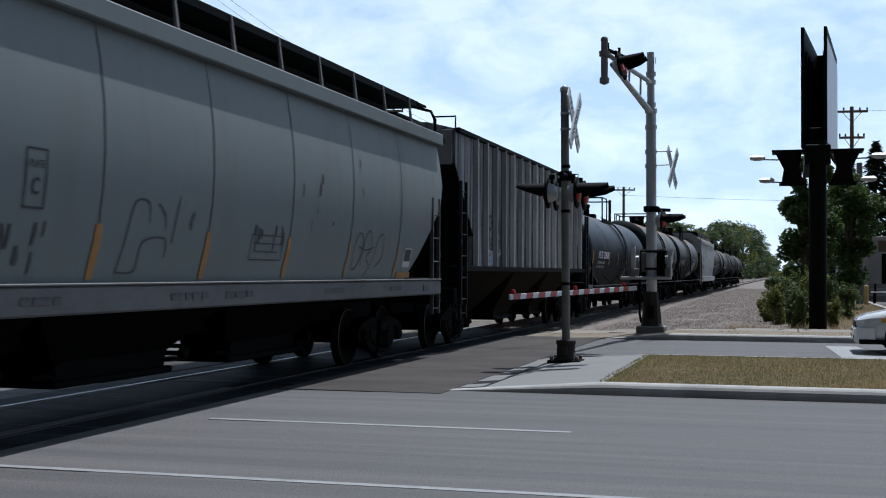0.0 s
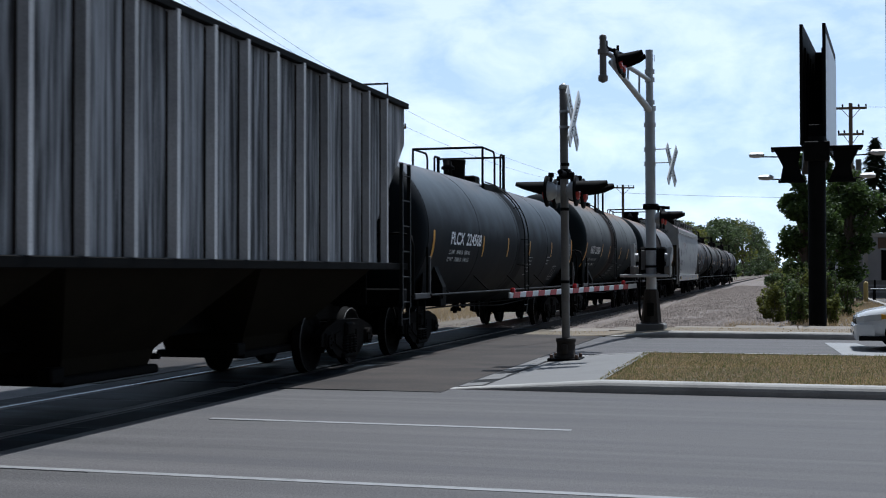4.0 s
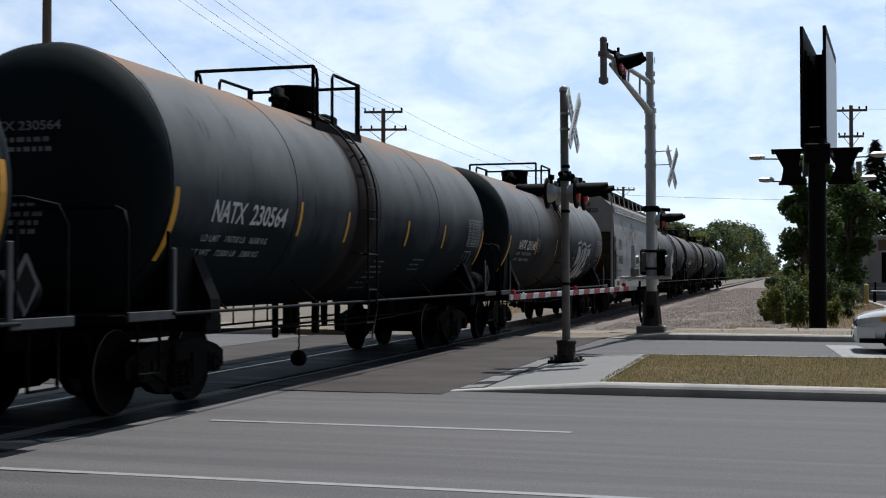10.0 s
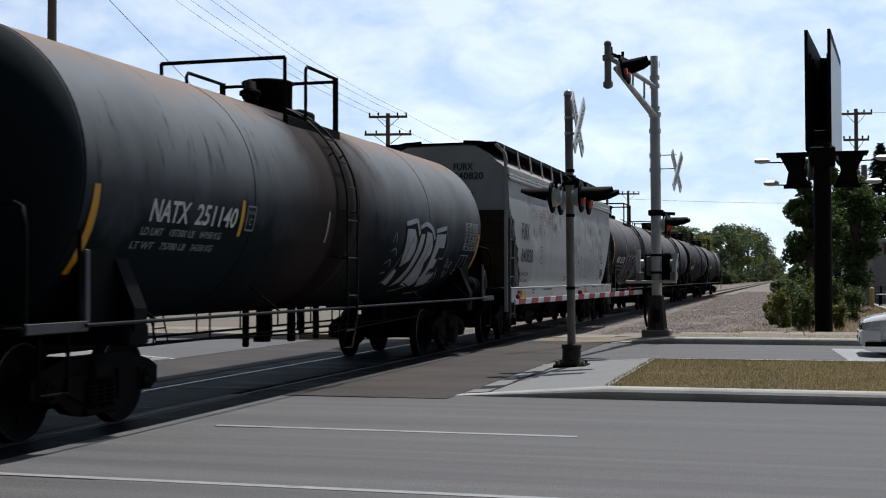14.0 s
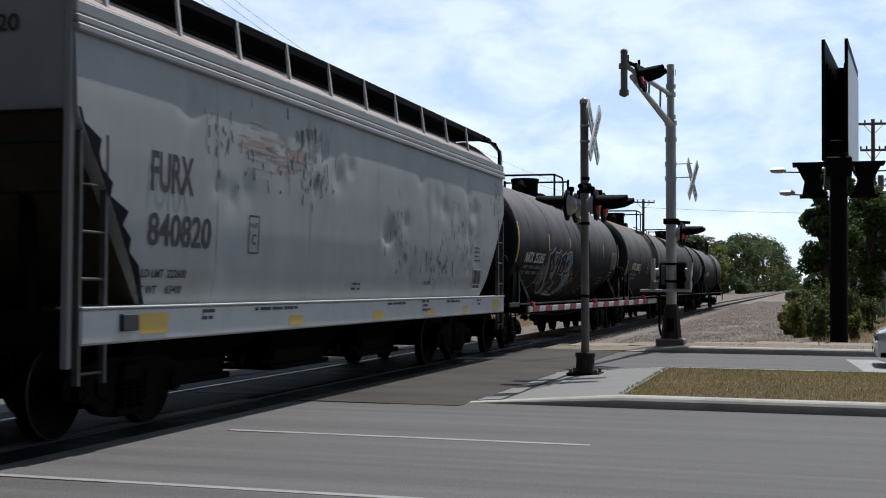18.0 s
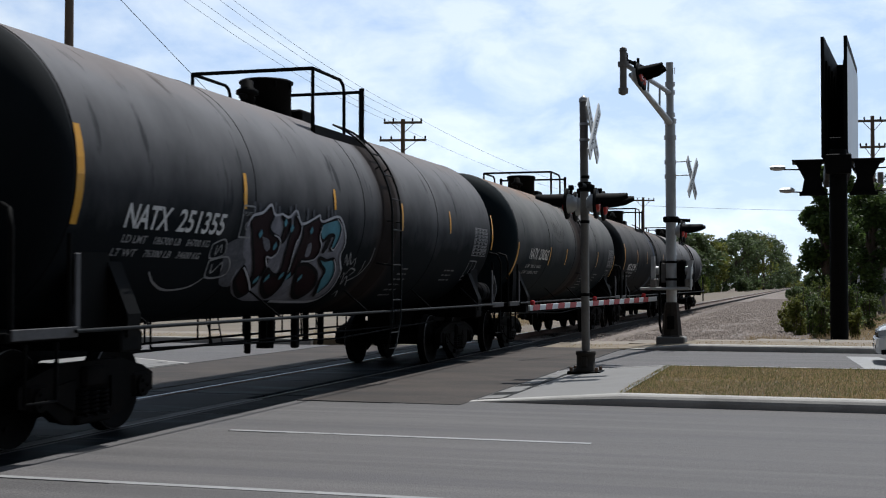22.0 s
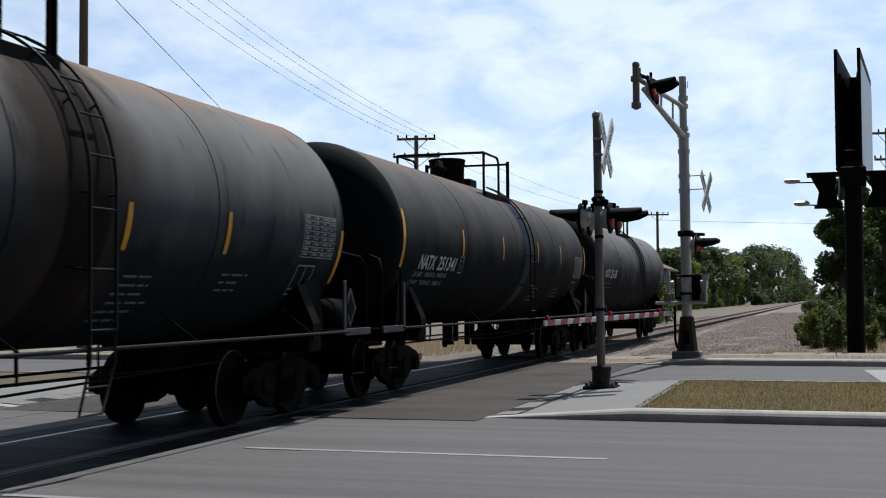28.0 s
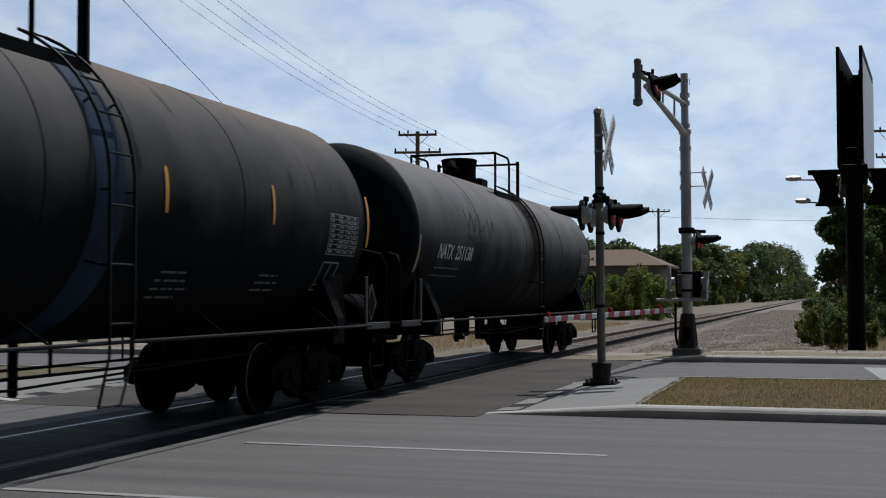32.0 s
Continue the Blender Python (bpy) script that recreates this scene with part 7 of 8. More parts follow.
def build_near_signal():
    x, y = -3.55, 20.35
    s = thing("crossing_signal", "weathered silver crossing signal pole with crossbuck and lamps", "crossing signal", pose(x, y, 0.04))
    part("base_plate", Geo().box(-0.27, 0.27, -0.25, 0.25, -0.02, 0.05, 0.01), "matblack", s)
    part("base_casting", Geo().lathe([(0.05, 0.2), (0.08, 0.195), (0.09, 0.155), (0.3, 0.15), (0.31, 0.165), (0.37, 0.165), (0.38, 0.12), (0.36, 0.08)], "z", n=24).box(-0.05, 0.05, -0.18, -0.12, 0.12, 0.28, 0.015), "basegrey", s, "dark weathered cast iron base")
    for a, b in ((-0.21, -0.19), (0.21, -0.19), (0.21, 0.19), (-0.21, 0.19)):
        part("anchor_bolt", Geo().cyl((a, b, 0.04), (a, b, 0.11), 0.03, n=6), "rust", s)
    part("pole", Geo().cyl((0, 0, 0.3), (-0.03, 0, 4.51), 0.068, n=20), "polegrey", s)
    part("pole_cap", Geo().lathe([(4.49, 0.02), (4.49, 0.08), (4.55, 0.075), (4.59, 0.02)], "z", (-0.03, 0, 0)), "galv", s)
    crossbuck("crossbuck", pose(0.12, 0.0, 4.0, 0, 0, -2), s)
    for z in (3.86, 4.12):
        part("bracket", Geo().cyl((0, 0, z), (0.11, 0, z), 0.018).lathe([(z - 0.02, 0.08), (z + 0.02, 0.08)], "z", (-0.02, 0, 0)), "galv", s)
    part("cross_arm", Geo().cyl((0, -0.5, 3.08), (0, 0.5, 3.08), 0.045).lathe([(3.0, 0.09), (3.16, 0.09)], "z").box(-0.1, 0.1, -0.1, 0.1, 3.02, 3.14, 0.02), "matblack", s)
    for k in (-0.38, 0.38):
        lamp_unit(s, pose(0.24, k, 2.78))
        lamp_unit(s, pose(-0.24, k, 2.78, 0, 0, 180))
    for z in (3.24, 2.5, 1.3):
        part("clamp", Geo().lathe([(z - 0.025, 0.076), (z + 0.025, 0.076)], "z", (-0.01, 0, 0), 20), "matblack", s)


def build_far_signal():
    x, y = -3.22, 30.5
    s = thing("gate_signal", "galvanised crossing signal mast with a cantilever arm", "crossing signal", pose(x, y, 0.13))
    part("foundation", Geo().box(-0.34, 0.34, -0.34, 0.34, -0.1, 0.12, 0.03), "concrete", s)
    part("junction_base", Geo().lathe([(0.1, 0.27), (0.14, 0.265), (0.16, 0.245), (0.7, 0.195), (0.93, 0.165), (0.95, 0.13)], "z", n=8, smooth=False), "basegrey", s, "dark flared cast iron base")
    part("base_door", Geo().box(-0.09, 0.09, -0.245, -0.2, 0.3, 0.62, 0.015), "matblack", s)
    part("mast", Geo().cyl((0, 0, 0.9), (-0.02, 0, 5.35), 0.125, n=24).cyl((-0.02, 0, 5.35), (-0.03, 0, 6.78), 0.09, n=20), "galv", s)
    for z, r in ((5.35, 0.15), (5.5, 0.12), (4.95, 0.145), (6.05, 0.12), (6.25, 0.12), (4.35, 0.14), (4.0, 0.14)):
        part("clamp", Geo().lathe([(z - 0.05, r), (z + 0.05, r)], "z", (-0.02, 0, 0), 20), "galv", s)
    part("name_plate", Geo().box(0.09, 0.1, -0.05, 0.05, 6.5, 6.65), "signwhite", s)
    arm = new("cantilever_arm")
    arm.parent = s
    tagged(arm, "trussed cantilever arm over the road")
    top = lambda t: Vector((-0.02 - 0.42 * t, -5.0 * t, 6.04 - 0.1 * t))
    low = lambda t: Vector((-0.02 - 0.36 * t, -4.3 * t, 5.3 + 0.5 * t))
    part("upper_chord", Geo().cyl(top(0), top(1), 0.055, n=14), "galv", arm)
    part("lower_chord", Geo().cyl(low(0), low(1), 0.085, 0.05, n=14), "galv", arm)
    for t, q in ((0.25, 0.3), (0.5, 0.6), (0.72, 0.86)):
        part("strut", Geo().cyl(top(t), low(q), 0.025, n=10), "galv", arm)
    e = top(1.0)
    part("drop_post", Geo().cyl((e.x, e.y, 5.32), (e.x, e.y, 6.2), 0.072, n=16).lathe([(5.27, 0.03), (5.31, 0.1), (5.41, 0.1), (5.43, 0.07)], "z", (e.x, e.y, 0)).lathe([(5.86, 0.11), (5.96, 0.11)], "z", (e.x, e.y, 0)).lathe([(6.18, 0.08), (6.24, 0.07), (6.27, 0.02)], "z", (e.x, e.y, 0)), "polegrey", arm)
    part("lamp_arm", Geo().cyl((e.x, e.y, 6.02), (e.x + 0.3, e.y + 0.9, 5.98), 0.04).cyl((e.x + 0.05, e.y + 0.15, 5.98), (e.x + 0.05, e.y + 0.15, 6.16), 0.03).cyl((e.x + 0.22, e.y + 0.65, 5.96), (e.x + 0.22, e.y + 0.65, 6.14), 0.03), "matblack", arm)
    for k in (0.25, 0.75):
        lamp_unit(arm, pose(e.x + 0.3, e.y + k, 5.72, 0, -8, -6))
    # crossbuck and lamps at the mast
    crossbuck("crossbuck", pose(0.5, -0.1, 3.95, 0, 0, -9), s)
    for z in (4.02, 4.35):
        part("bracket", Geo().cyl((0, 0, z), (0.5, -0.08, z), 0.014), "galv", s)
    part("cross_arm", Geo().cyl((-0.1, -0.45, 2.95), (0.1, 0.45, 2.95), 0.05).box(-0.18, 0.18, -0.18, 0.18, 2.88, 3.02, 0.02).cyl((0, 0, 2.95), (0.45, 0, 2.92), 0.04), "matblack", s)
    for k in (-0.34, 0.34):
        lamp_unit(s, pose(0.28, k, 2.66))
    # gate machine
    g = new("gate_machine")
    g.parent = s
    tagged(g, "grey gate machine with counterweights")
    part("machine_box", Geo().box(-0.3, 0.34, 0.13, 0.5, 1.34, 1.98, 0.04), "matblack", g)
    part("cover_plate", Geo().box(-0.26, -0.13, 0.1, 0.128, 1.42, 1.9, 0.01), "polegrey", g)
    for k, z0, z1 in ((-0.42, 1.34, 2.06), (0.4, 1.28, 1.96)):
        part("side_plate", Geo().prism([(k - 0.05, z0), (k + 0.05, z0), (k + (0.03 if k < 0 else 0.13), z1), (k - (0.05 if k < 0 else -0.02), z1)], "y", -0.2, 0.02), "galv", g)
        part("counterweight", Geo().box(k - 0.06, k + 0.08, -0.3, 0.3, 1.3, 1.52, 0.03), "polegrey", g)
        part("pivot", Geo().cyl((k - 0.08, 0.1, 1.72), (k + 0.1, 0.1, 1.72), 0.1, n=16), "galv", g)
    for z in (1.5, 1.92):
        part("clamp", Geo().lathe([(z - 0.03, 0.15), (z + 0.03, 0.15)], "z", n=20).box(-0.16, 0.16, 0.05, 0.2, z - 0.03, z + 0.03), "matblack", g)
    part("rack", Geo().box(-0.72, 0.44, -0.3, -0.22, 1.24, 1.31, 0.01).box(-0.42, 0.42, -0.22, 0.3, 1.25, 1.29, 0.01).box(0.46, 0.5, -0.3, -0.2, 1.24, 1.8, 0.01), "galv", g)
    part("conduit", Geo().tube([(-0.3, 0.1, 1.2), (-0.3, 0.1, 0.4), (-0.26, 0.1, 0.2), (-0.2, 0.1, 0.15)], 0.03), "matblack", s)
    # striped arm
    a, b = Vector((-0.5, -0.25, 1.02)), Vector((-2.2, -6.0, 0.78))
    d = (b - a).normalized()
    up = Vector((0, 0, 1))
    wid = d.cross(up).normalized()
    m = Matrix((( d.x, wid.x, 0, a.x), (d.y, wid.y, 0, a.y), (d.z, wid.z, 1, a.z), (0, 0, 0, 1)))
    length = (b - a).length
    arm = part("gate_arm", Geo().box(-0.4, length, -0.02, 0.02, -0.055, 0.055, 0.006), "signwhite", s, "red and white striped gate arm", at=m)
    n = 11
    for i in range(n):
        u = (i + 0.3) * length / n
        part("red_stripe", None, "red", arm, data=shared("stripe", lambda: Geo().add([(-0.02, -0.0225, -0.055), (0.27, -0.0225, -0.055), (0.23, -0.0225, 0.055), (-0.06, -0.0225, 0.055),
             (-0.02, 0.0225, -0.055), (0.27, 0.0225, -0.055), (0.23, 0.0225, 0.055), (-0.06, 0.0225, 0.055)], [(0, 1, 2, 3), (4, 5, 6, 7), (0, 1, 5, 4), (1, 2, 6, 5), (2, 3, 7, 6), (3, 0, 4, 7)]).mesh("red_stripe")), at=pose(u, 0, 0))
    for u in (0.35, 3.0, length - 0.15):
        part("arm_light", Geo().lathe([(0.05, 0.05), (0.13, 0.05), (0.15, 0.02)], "z", (u, 0, 0), 14), "lens", arm)


build_near_signal()
build_far_signal()


# ---------------------------------------------------------------- billboard
def build_billboard():
    s = thing("billboard", "tall black billboard on a single column with two panels", "billboard", pose(0.78, 36.6, 0.1))
    part("column", Geo().cyl((0, 0, -0.4), (0, 0, 5.2), 0.245, n=28), "matblack", s)
    part("torsion_beam", Geo().box(-0.35, 0.35, -0.4, 4.8, 4.5, 5.05, 0.03), "matblack", s)
    # the two faces open in a slight V and are closed by a screen at the far end
    part("end_screen", Geo().box(0.08, 0.5, 4.5, 4.6, 4.9, 8.36, 0.01), "matblack", s)
    part("stem", Geo().box(-0.22, 0.24, 0.35, 0.8, 4.9, 5.6, 0.02), "matblack", s)
    for k, (xa, xb) in enumerate(((-0.45, 0.1), (0.17, 0.64))):
        y0, y1 = 0.0, 5.7
        g = Geo().prism([(xa, y0), (xa + 0.09, y0), (xb + 0.09, y1), (xb, y1)], "z", 5.0, 8.42)
        p = part("panel", g, "matblack", s, "back of a billboard panel")
        if k:
            part("poster", Geo().prism([(xa + 0.093, y0 + 0.1), (xa + 0.103, y0 + 0.1), (xb + 0.103, y1 - 0.05), (xb + 0.093, y1 - 0.05)], "z", 5.15, 8.14), "poster", p, "pale blank poster sheet")
        for j in range(6):
            t = (j + 0.5) / 6
            xx, yy = xa + (xb - xa) * t, y0 + (y1 - y0) * t
            off = 0.09 if not k else -0.05
            part("stringer", Geo().box(xx + off, xx + off + 0.05, yy - 0.04, yy + 0.04, 5.05, 7.8), "matblack", p)
    for sgn in (-1, 1):
        w = part("catwalk", Geo().box(min(sgn * 0.3, sgn * 1.25), max(sgn * 0.3, sgn * 1.25), 0.0, 0.9, 4.88, 4.95, 0.01), "matblack", s)
        part("lower_bar", Geo().box(min(sgn * 0.3, sgn * 1.05), max(sgn * 0.3, sgn * 1.05), 0.0, 0.08, 3.92, 4.0), "matblack", w)
        part("apron", Geo().loft([[(sgn * 0.32, 0.1, 3.95), (sgn * 1.0, 0.1, 3.95), (sgn * 1.0, 0.16, 3.95), (sgn * 0.32, 0.16, 3.95)],
                                  [(sgn * 0.5, 0.1, 4.4), (sgn * 0.92, 0.1, 4.4), (sgn * 0.92, 0.16, 4.4), (sgn * 0.5, 0.16, 4.4)],
                                  [(sgn * 0.42, 0.1, 4.95), (sgn * 1.2, 0.1, 4.95), (sgn * 1.2, 0.16, 4.95), (sgn * 0.42, 0.16, 4.95)]]), "matblack", w)
        for z, xx, yy in ((4.72, 1.65, 0.2), (4.1, 1.4, 0.6)):
            a = part("lamp_bracket", Geo().cyl((sgn * 0.4, yy, z - 0.06), (sgn * xx, yy, z - 0.02), 0.02), "matblack", s)
            g = Geo().loft([[(sgn * xx + px, yy + py, z + pz) for px, py, pz in ring] for ring in (
                [(-0.06, -0.1, -0.05), (0.06, -0.1, -0.05), (0.06, 0.1, -0.05), (-0.06, 0.1, -0.05)],
                [(-0.2, -0.16, -0.02), (0.2, -0.16, -0.02), (0.2, 0.16, -0.02), (-0.2, 0.16, -0.02)],
                [(-0.22, -0.17, 0.04), (0.22, -0.17, 0.04), (0.22, 0.17, 0.04), (-0.22, 0.17, 0.04)],
                [(-0.14, -0.1, 0.1), (0.14, -0.1, 0.1), (0.14, 0.1, 0.1), (-0.14, 0.1, 0.1)])])
            part("floodlight", g, "galv", s, "grey metal floodlight")


MAT["poster"] = material("poster_sheet", (0.68, 0.75, 0.82), 0.6, 0, 0.92, 1.04, 0.6, 20, 0.2, 0)
build_billboard()


# ---------------------------------------------------------------- poles and wires
def utility_pole(name, label, x, y, top, r, arms, mat="wood", lean=0.0):
    s = thing(name, label, "utility pole", pose(x, y, 0))
    part("pole", Geo().cyl((0, 0, -0.4), (lean, 0, top), r, r * 0.75, n=14), mat, s)
    for z, half, tilt in arms:
        a = part("crossarm", Geo().box(-half, half, -0.06, 0.06, z - 0.07, z + 0.07, 0.01), "wood", s, at=pose(0, 0, 0, 0, 0, tilt))
        for k in (-0.95, -0.5, 0.5, 0.95):
            part("insulator", Geo().lathe([(z + 0.07, 0.03), (z + 0.14, 0.06), (z + 0.2, 0.05), (z + 0.26, 0.02)], "z", (k * half, 0, 0), 10), "matblack", a)
        for k in (-1, 1):
            part("brace", Geo().cyl((k * half * 0.6, -0.08, z - 0.05), (0, -0.1, z - 0.7), 0.02, n=6), "wood", a)
    return s


utility_pole("utility_pole", "wooden utility pole with two crossarms", -23.15, 70, 11.3, 0.16, ((11.1, 1.15, 12), (10.05, 1.4, 12)))
utility_pole("utility_pole", "tall wooden utility pole beside the line", -26.25, 40, 16.2, 0.2, ((15.9, 1.2, 10),))
utility_pole("utility_pole", "wooden utility pole with crossarms behind the building", 3.72, 80, 11.8, 0.15, ((11.5, 0.95, 5), (9.9, 0.75, 5)))
utility_pole("street_pole", "tall plain grey steel street pole", 4.1, 55, 15.0, 0.16, (), "polegrey")
utility_pole("utility_pole", "short grey wooden service pole", 3.95, 76, 8.0, 0.22, (), "polegrey")
utility_pole("utility_pole", "distant wooden utility pole", -15.6, 122, 10.0, 0.16, ((9.7, 1.1, 15),))


def wire(points, sag, r=0.008):
    (x0, y0, z0), (x1, y1, z1) = points
    pts = []
    for i in range(25):
        t = i / 24
        pts.append((x0 + (x1 - x0) * t, y0 + (y1 - y0) * t, z0 + (z1 - z0) * t - sag * 4 * t * (1 - t)))
    w = part("overhead_wire", Geo().tube(pts, r, 5), "matblack")
    tagged(w, "thin black overhead wire strung between poles", "wire", group="overhead wires")


for k in (-1.1, -0.4, 0.5, 1.1):
    wire(((-26.25 + k, 40, 16.1), (-23.15 + k, 70, 11.3)), 0.75)
wire(((-26.26, 40, 14.03), (-26.64, 60, 7.75)), 0.05, 0.014)
for k in (-1.0, 1.0):
    wire(((-23.15 + k, 70, 11.3), (-15.6 + k, 122, 9.9)), 1.2)
wire(((-15.6, 122, 9.2), (30, 135, 9.4)), 0.6, 0.014)
wire(((3.72, 80, 8.2), (14, 60, 7.0)), 1.0, 0.014)
wire(((3.72, 80, 11.6), (24, 70, 11.4)), 0.6)


# ---------------------------------------------------------------- parked car
def build_car():
    """White saloon waiting at the stop line, its nose towards the crossing."""
    s = thing("parked_car", "white saloon car waiting at the stop line", "car", pose(1.25, 25.6, 0, 0, 0, 0))
    # x runs from the nose to the tail
    def section(x, w, z0, zb, zt, wt):
        return [(x, -w, z0), (x, -w * 1.0, zb * 0.55 + z0 * 0.45), (x, -w, zb), (x, -wt, zt), (x, wt, zt), (x, w, zb), (x, w, zb * 0.55 + z0 * 0.45), (x, w, z0)]
    rows = [section(0.0, 0.55, 0.3, 0.5, 0.6, 0.5), section(0.05, 0.7, 0.24, 0.55, 0.68, 0.62), section(0.2, 0.82, 0.2, 0.62, 0.74, 0.72), section(0.6, 0.88, 0.2, 0.7, 0.82, 0.76),
            section(1.15, 0.9, 0.2, 0.78, 0.92, 0.78), section(1.5, 0.9, 0.2, 0.85, 0.98, 0.78), section(3.6, 0.9, 0.2, 0.9, 1.0, 0.76), section(4.3, 0.88, 0.22, 0.86, 0.98, 0.72),
            section(4.62, 0.8, 0.26, 0.75, 0.9, 0.66), section(4.7, 0.7, 0.32, 0.6, 0.7, 0.6)]
    part("body", Geo().loft(rows, smooth=True), "carwhite", s)
    def ring(x0, x1, w, z):
        return [(x0, -w, z), (x1, -w, z), (x1, w, z), (x0, w, z)]
    part("glasshouse", Geo().loft([ring(1.3, 4.2, 0.8, 0.95), ring(1.9, 3.75, 0.66, 1.36), ring(2.15, 3.5, 0.6, 1.42)]), "carglass", s, "dark tinted windows")
    part("roof", Geo().loft([ring(1.98, 3.7, 0.65, 1.38), ring(2.1, 3.55, 0.6, 1.445), ring(2.3, 3.3, 0.45, 1.46)]), "carwhite", s)
    part("bumper", Geo().loft([[(x, -w, z0), (x, w, z0), (x, w, z1), (x, -w, z1)] for x, w, z0, z1 in ((-0.06, 0.6, 0.24, 0.46), (-0.02, 0.78, 0.2, 0.5), (0.3, 0.9, 0.2, 0.5))]), "carwhite", s)
    part("grille", Geo().box(-0.025, 0.03, -0.38, 0.38, 0.5, 0.6, 0.01), "matblack", s)
    for i in range(5):
        part("grille_slat", Geo().box(-0.035, -0.02, -0.38, 0.38, 0.505 + i * 0.02, 0.512 + i * 0.02), "chrome", s)
    for k in (-1, 1):
        lamp = [(-0.015, 0.44, 0.6, 0.53, 0.63), (0.12, 0.62, 0.815, 0.55, 0.665), (0.3, 0.7, 0.872, 0.575, 0.69), (0.42, 0.76, 0.89, 0.59, 0.7)]
        part("headlight", Geo().loft([[(x, k * w0, z0), (x, k * w1, z0), (x, k * w1, z1), (x, k * w0, z1)] for x, w0, w1, z0, z1 in lamp]), "carlamp", s, "clear headlight")
        part("indicator", Geo().loft([[(x, k * w0, z0), (x, k * w1, z0), (x, k * w1, z1), (x, k * w0, z1)] for x, w0, w1, z0, z1 in ((0.421, 0.8, 0.892, 0.6, 0.7), (0.5, 0.84, 0.897, 0.615, 0.69))]), "amber", s)
        part("sill_trim", Geo().box(0.02, 0.5, k * 0.895 - 0.012, k * 0.895 + 0.012, 0.2, 0.29, 0.005), "matblack", s)
        part("air_intake", Geo().box(-0.065, -0.02, k * 0.45 - 0.14, k * 0.45 + 0.14, 0.28, 0.36, 0.01), "matblack", s)
        for x in (0.85, 3.6):
            w = part("wheel", Geo().lathe([(-0.1, 0.2), (-0.1, 0.3), (-0.06, 0.325), (0.06, 0.325), (0.1, 0.3), (0.1, 0.2)], "y", n=30), "matblack", s, "black tyre", at=pose(x, k * 0.8, 0.325))
            part("rim", Geo().lathe([(-0.09, 0.02), (-0.085, 0.2), (0.085, 0.2), (0.09, 0.02)], "y", n=20), "galv", w)
            part("wheel_arch", Geo().lathe([(-0.02, 0.3), (-0.02, 0.37), (0.02, 0.37), (0.02, 0.3)], "y", (x, k * 0.885, 0.325), 30), "matblack", s)
        part("door_mirror", Geo().box(1.65, 1.8, k * 0.98 - 0.08, k * 0.98 + 0.08, 0.95, 1.07, 0.03), "carwhite", s)


MAT["carwhite"] = material("white_car_paint", (0.7, 0.71, 0.71), 0.25, 0, 0.96, 1.03, 2, 30, 0.2, 0, coat=0.6)
MAT["carglass"] = material("tinted_glass", (0.02, 0.025, 0.03), 0.06, 0, bump=0)
MAT["chrome"] = material("chrome", (0.7, 0.7, 0.7), 0.12, 1.0, bump=0)
MAT["carlamp"] = material("headlamp_glass", (0.5, 0.53, 0.55), 0.08, 0.3, bump=0, coat=0.5)
build_car()


# ---------------------------------------------------------------- plants
def leaf_mat(name, colour, spread=0.5):
    m = bpy.data.materials.new(name)
    m.use_nodes = True
    nt = m.node_tree
    N, L = nt.nodes.new, nt.links.new
    b = nt.nodes["Principled BSDF"]
    geo = N("ShaderNodeNewGeometry")
    mr = N("ShaderNodeMapRange")
    mr.inputs["To Min"].default_value, mr.inputs["To Max"].default_value = 1 - spread, 1 + spread
    L(geo.outputs["Random Per Island"], mr.inputs["Value"])
    n = N("ShaderNodeTexNoise")
    n.inputs["Scale"].default_value = 0.5
    L(geo.outputs["Position"], n.inputs["Vector"])
    hue = N("ShaderNodeMix")
    hue.data_type = "RGBA"
    hue.inputs["A"].default_value = (*colour, 1)
    hue.inputs["B"].default_value = (colour[0] * 1.35, colour[1] * 1.2, colour[2] * 0.9, 1)
    L(n.outputs["Fac"], hue.inputs["Factor"])
    mul = N("ShaderNodeMix")
    mul.data_type, mul.blend_type = "RGBA", "MULTIPLY"
    mul.inputs["Factor"].default_value = 1
    L(hue.outputs["Result"], mul.inputs["A"])
    L(mr.outputs["Result"], mul.inputs["B"])
    L(mul.outputs["Result"], b.inputs["Base Color"])
    b.inputs["Roughness"].default_value = 0.6
    b.inputs["Specular IOR Level"].default_value = 0.2
    tr = N("ShaderNodeBsdfTranslucent")
    L(mul.outputs["Result"], tr.inputs["Color"])
    mx = N("ShaderNodeMixShader")
    mx.inputs["Fac"].default_value = 0.42
    out = nt.nodes["Material Output"]
    L(b.outputs["BSDF"], mx.inputs[1])
    L(tr.outputs["BSDF"], mx.inputs[2])
    L(mx.outputs["Shader"], out.inputs["Surface"])
    return m


MAT["leaf"] = leaf_mat("leaf_green", (0.052, 0.088, 0.026))
MAT["leaf_belt"] = leaf_mat("leaf_far_green", (0.072, 0.108, 0.05))
MAT["leaf_mixed"] = leaf_mat("leaf_mixed_green", (0.075, 0.108, 0.03), 0.6)
MAT["leaf_bright"] = leaf_mat("leaf_bright_green", (0.12, 0.18, 0.035))
MAT["leaf_yellow"] = leaf_mat("leaf_yellow_green", (0.125, 0.145, 0.036))
MAT["leaf_dark"] = leaf_mat("conifer_green", (0.018, 0.032, 0.014))
MAT["blade"] = leaf_mat("grass_blade", (0.27, 0.215, 0.14), 0.5)
MAT["blade_green"] = leaf_mat("weed_blade", (0.13, 0.14, 0.065), 0.4)


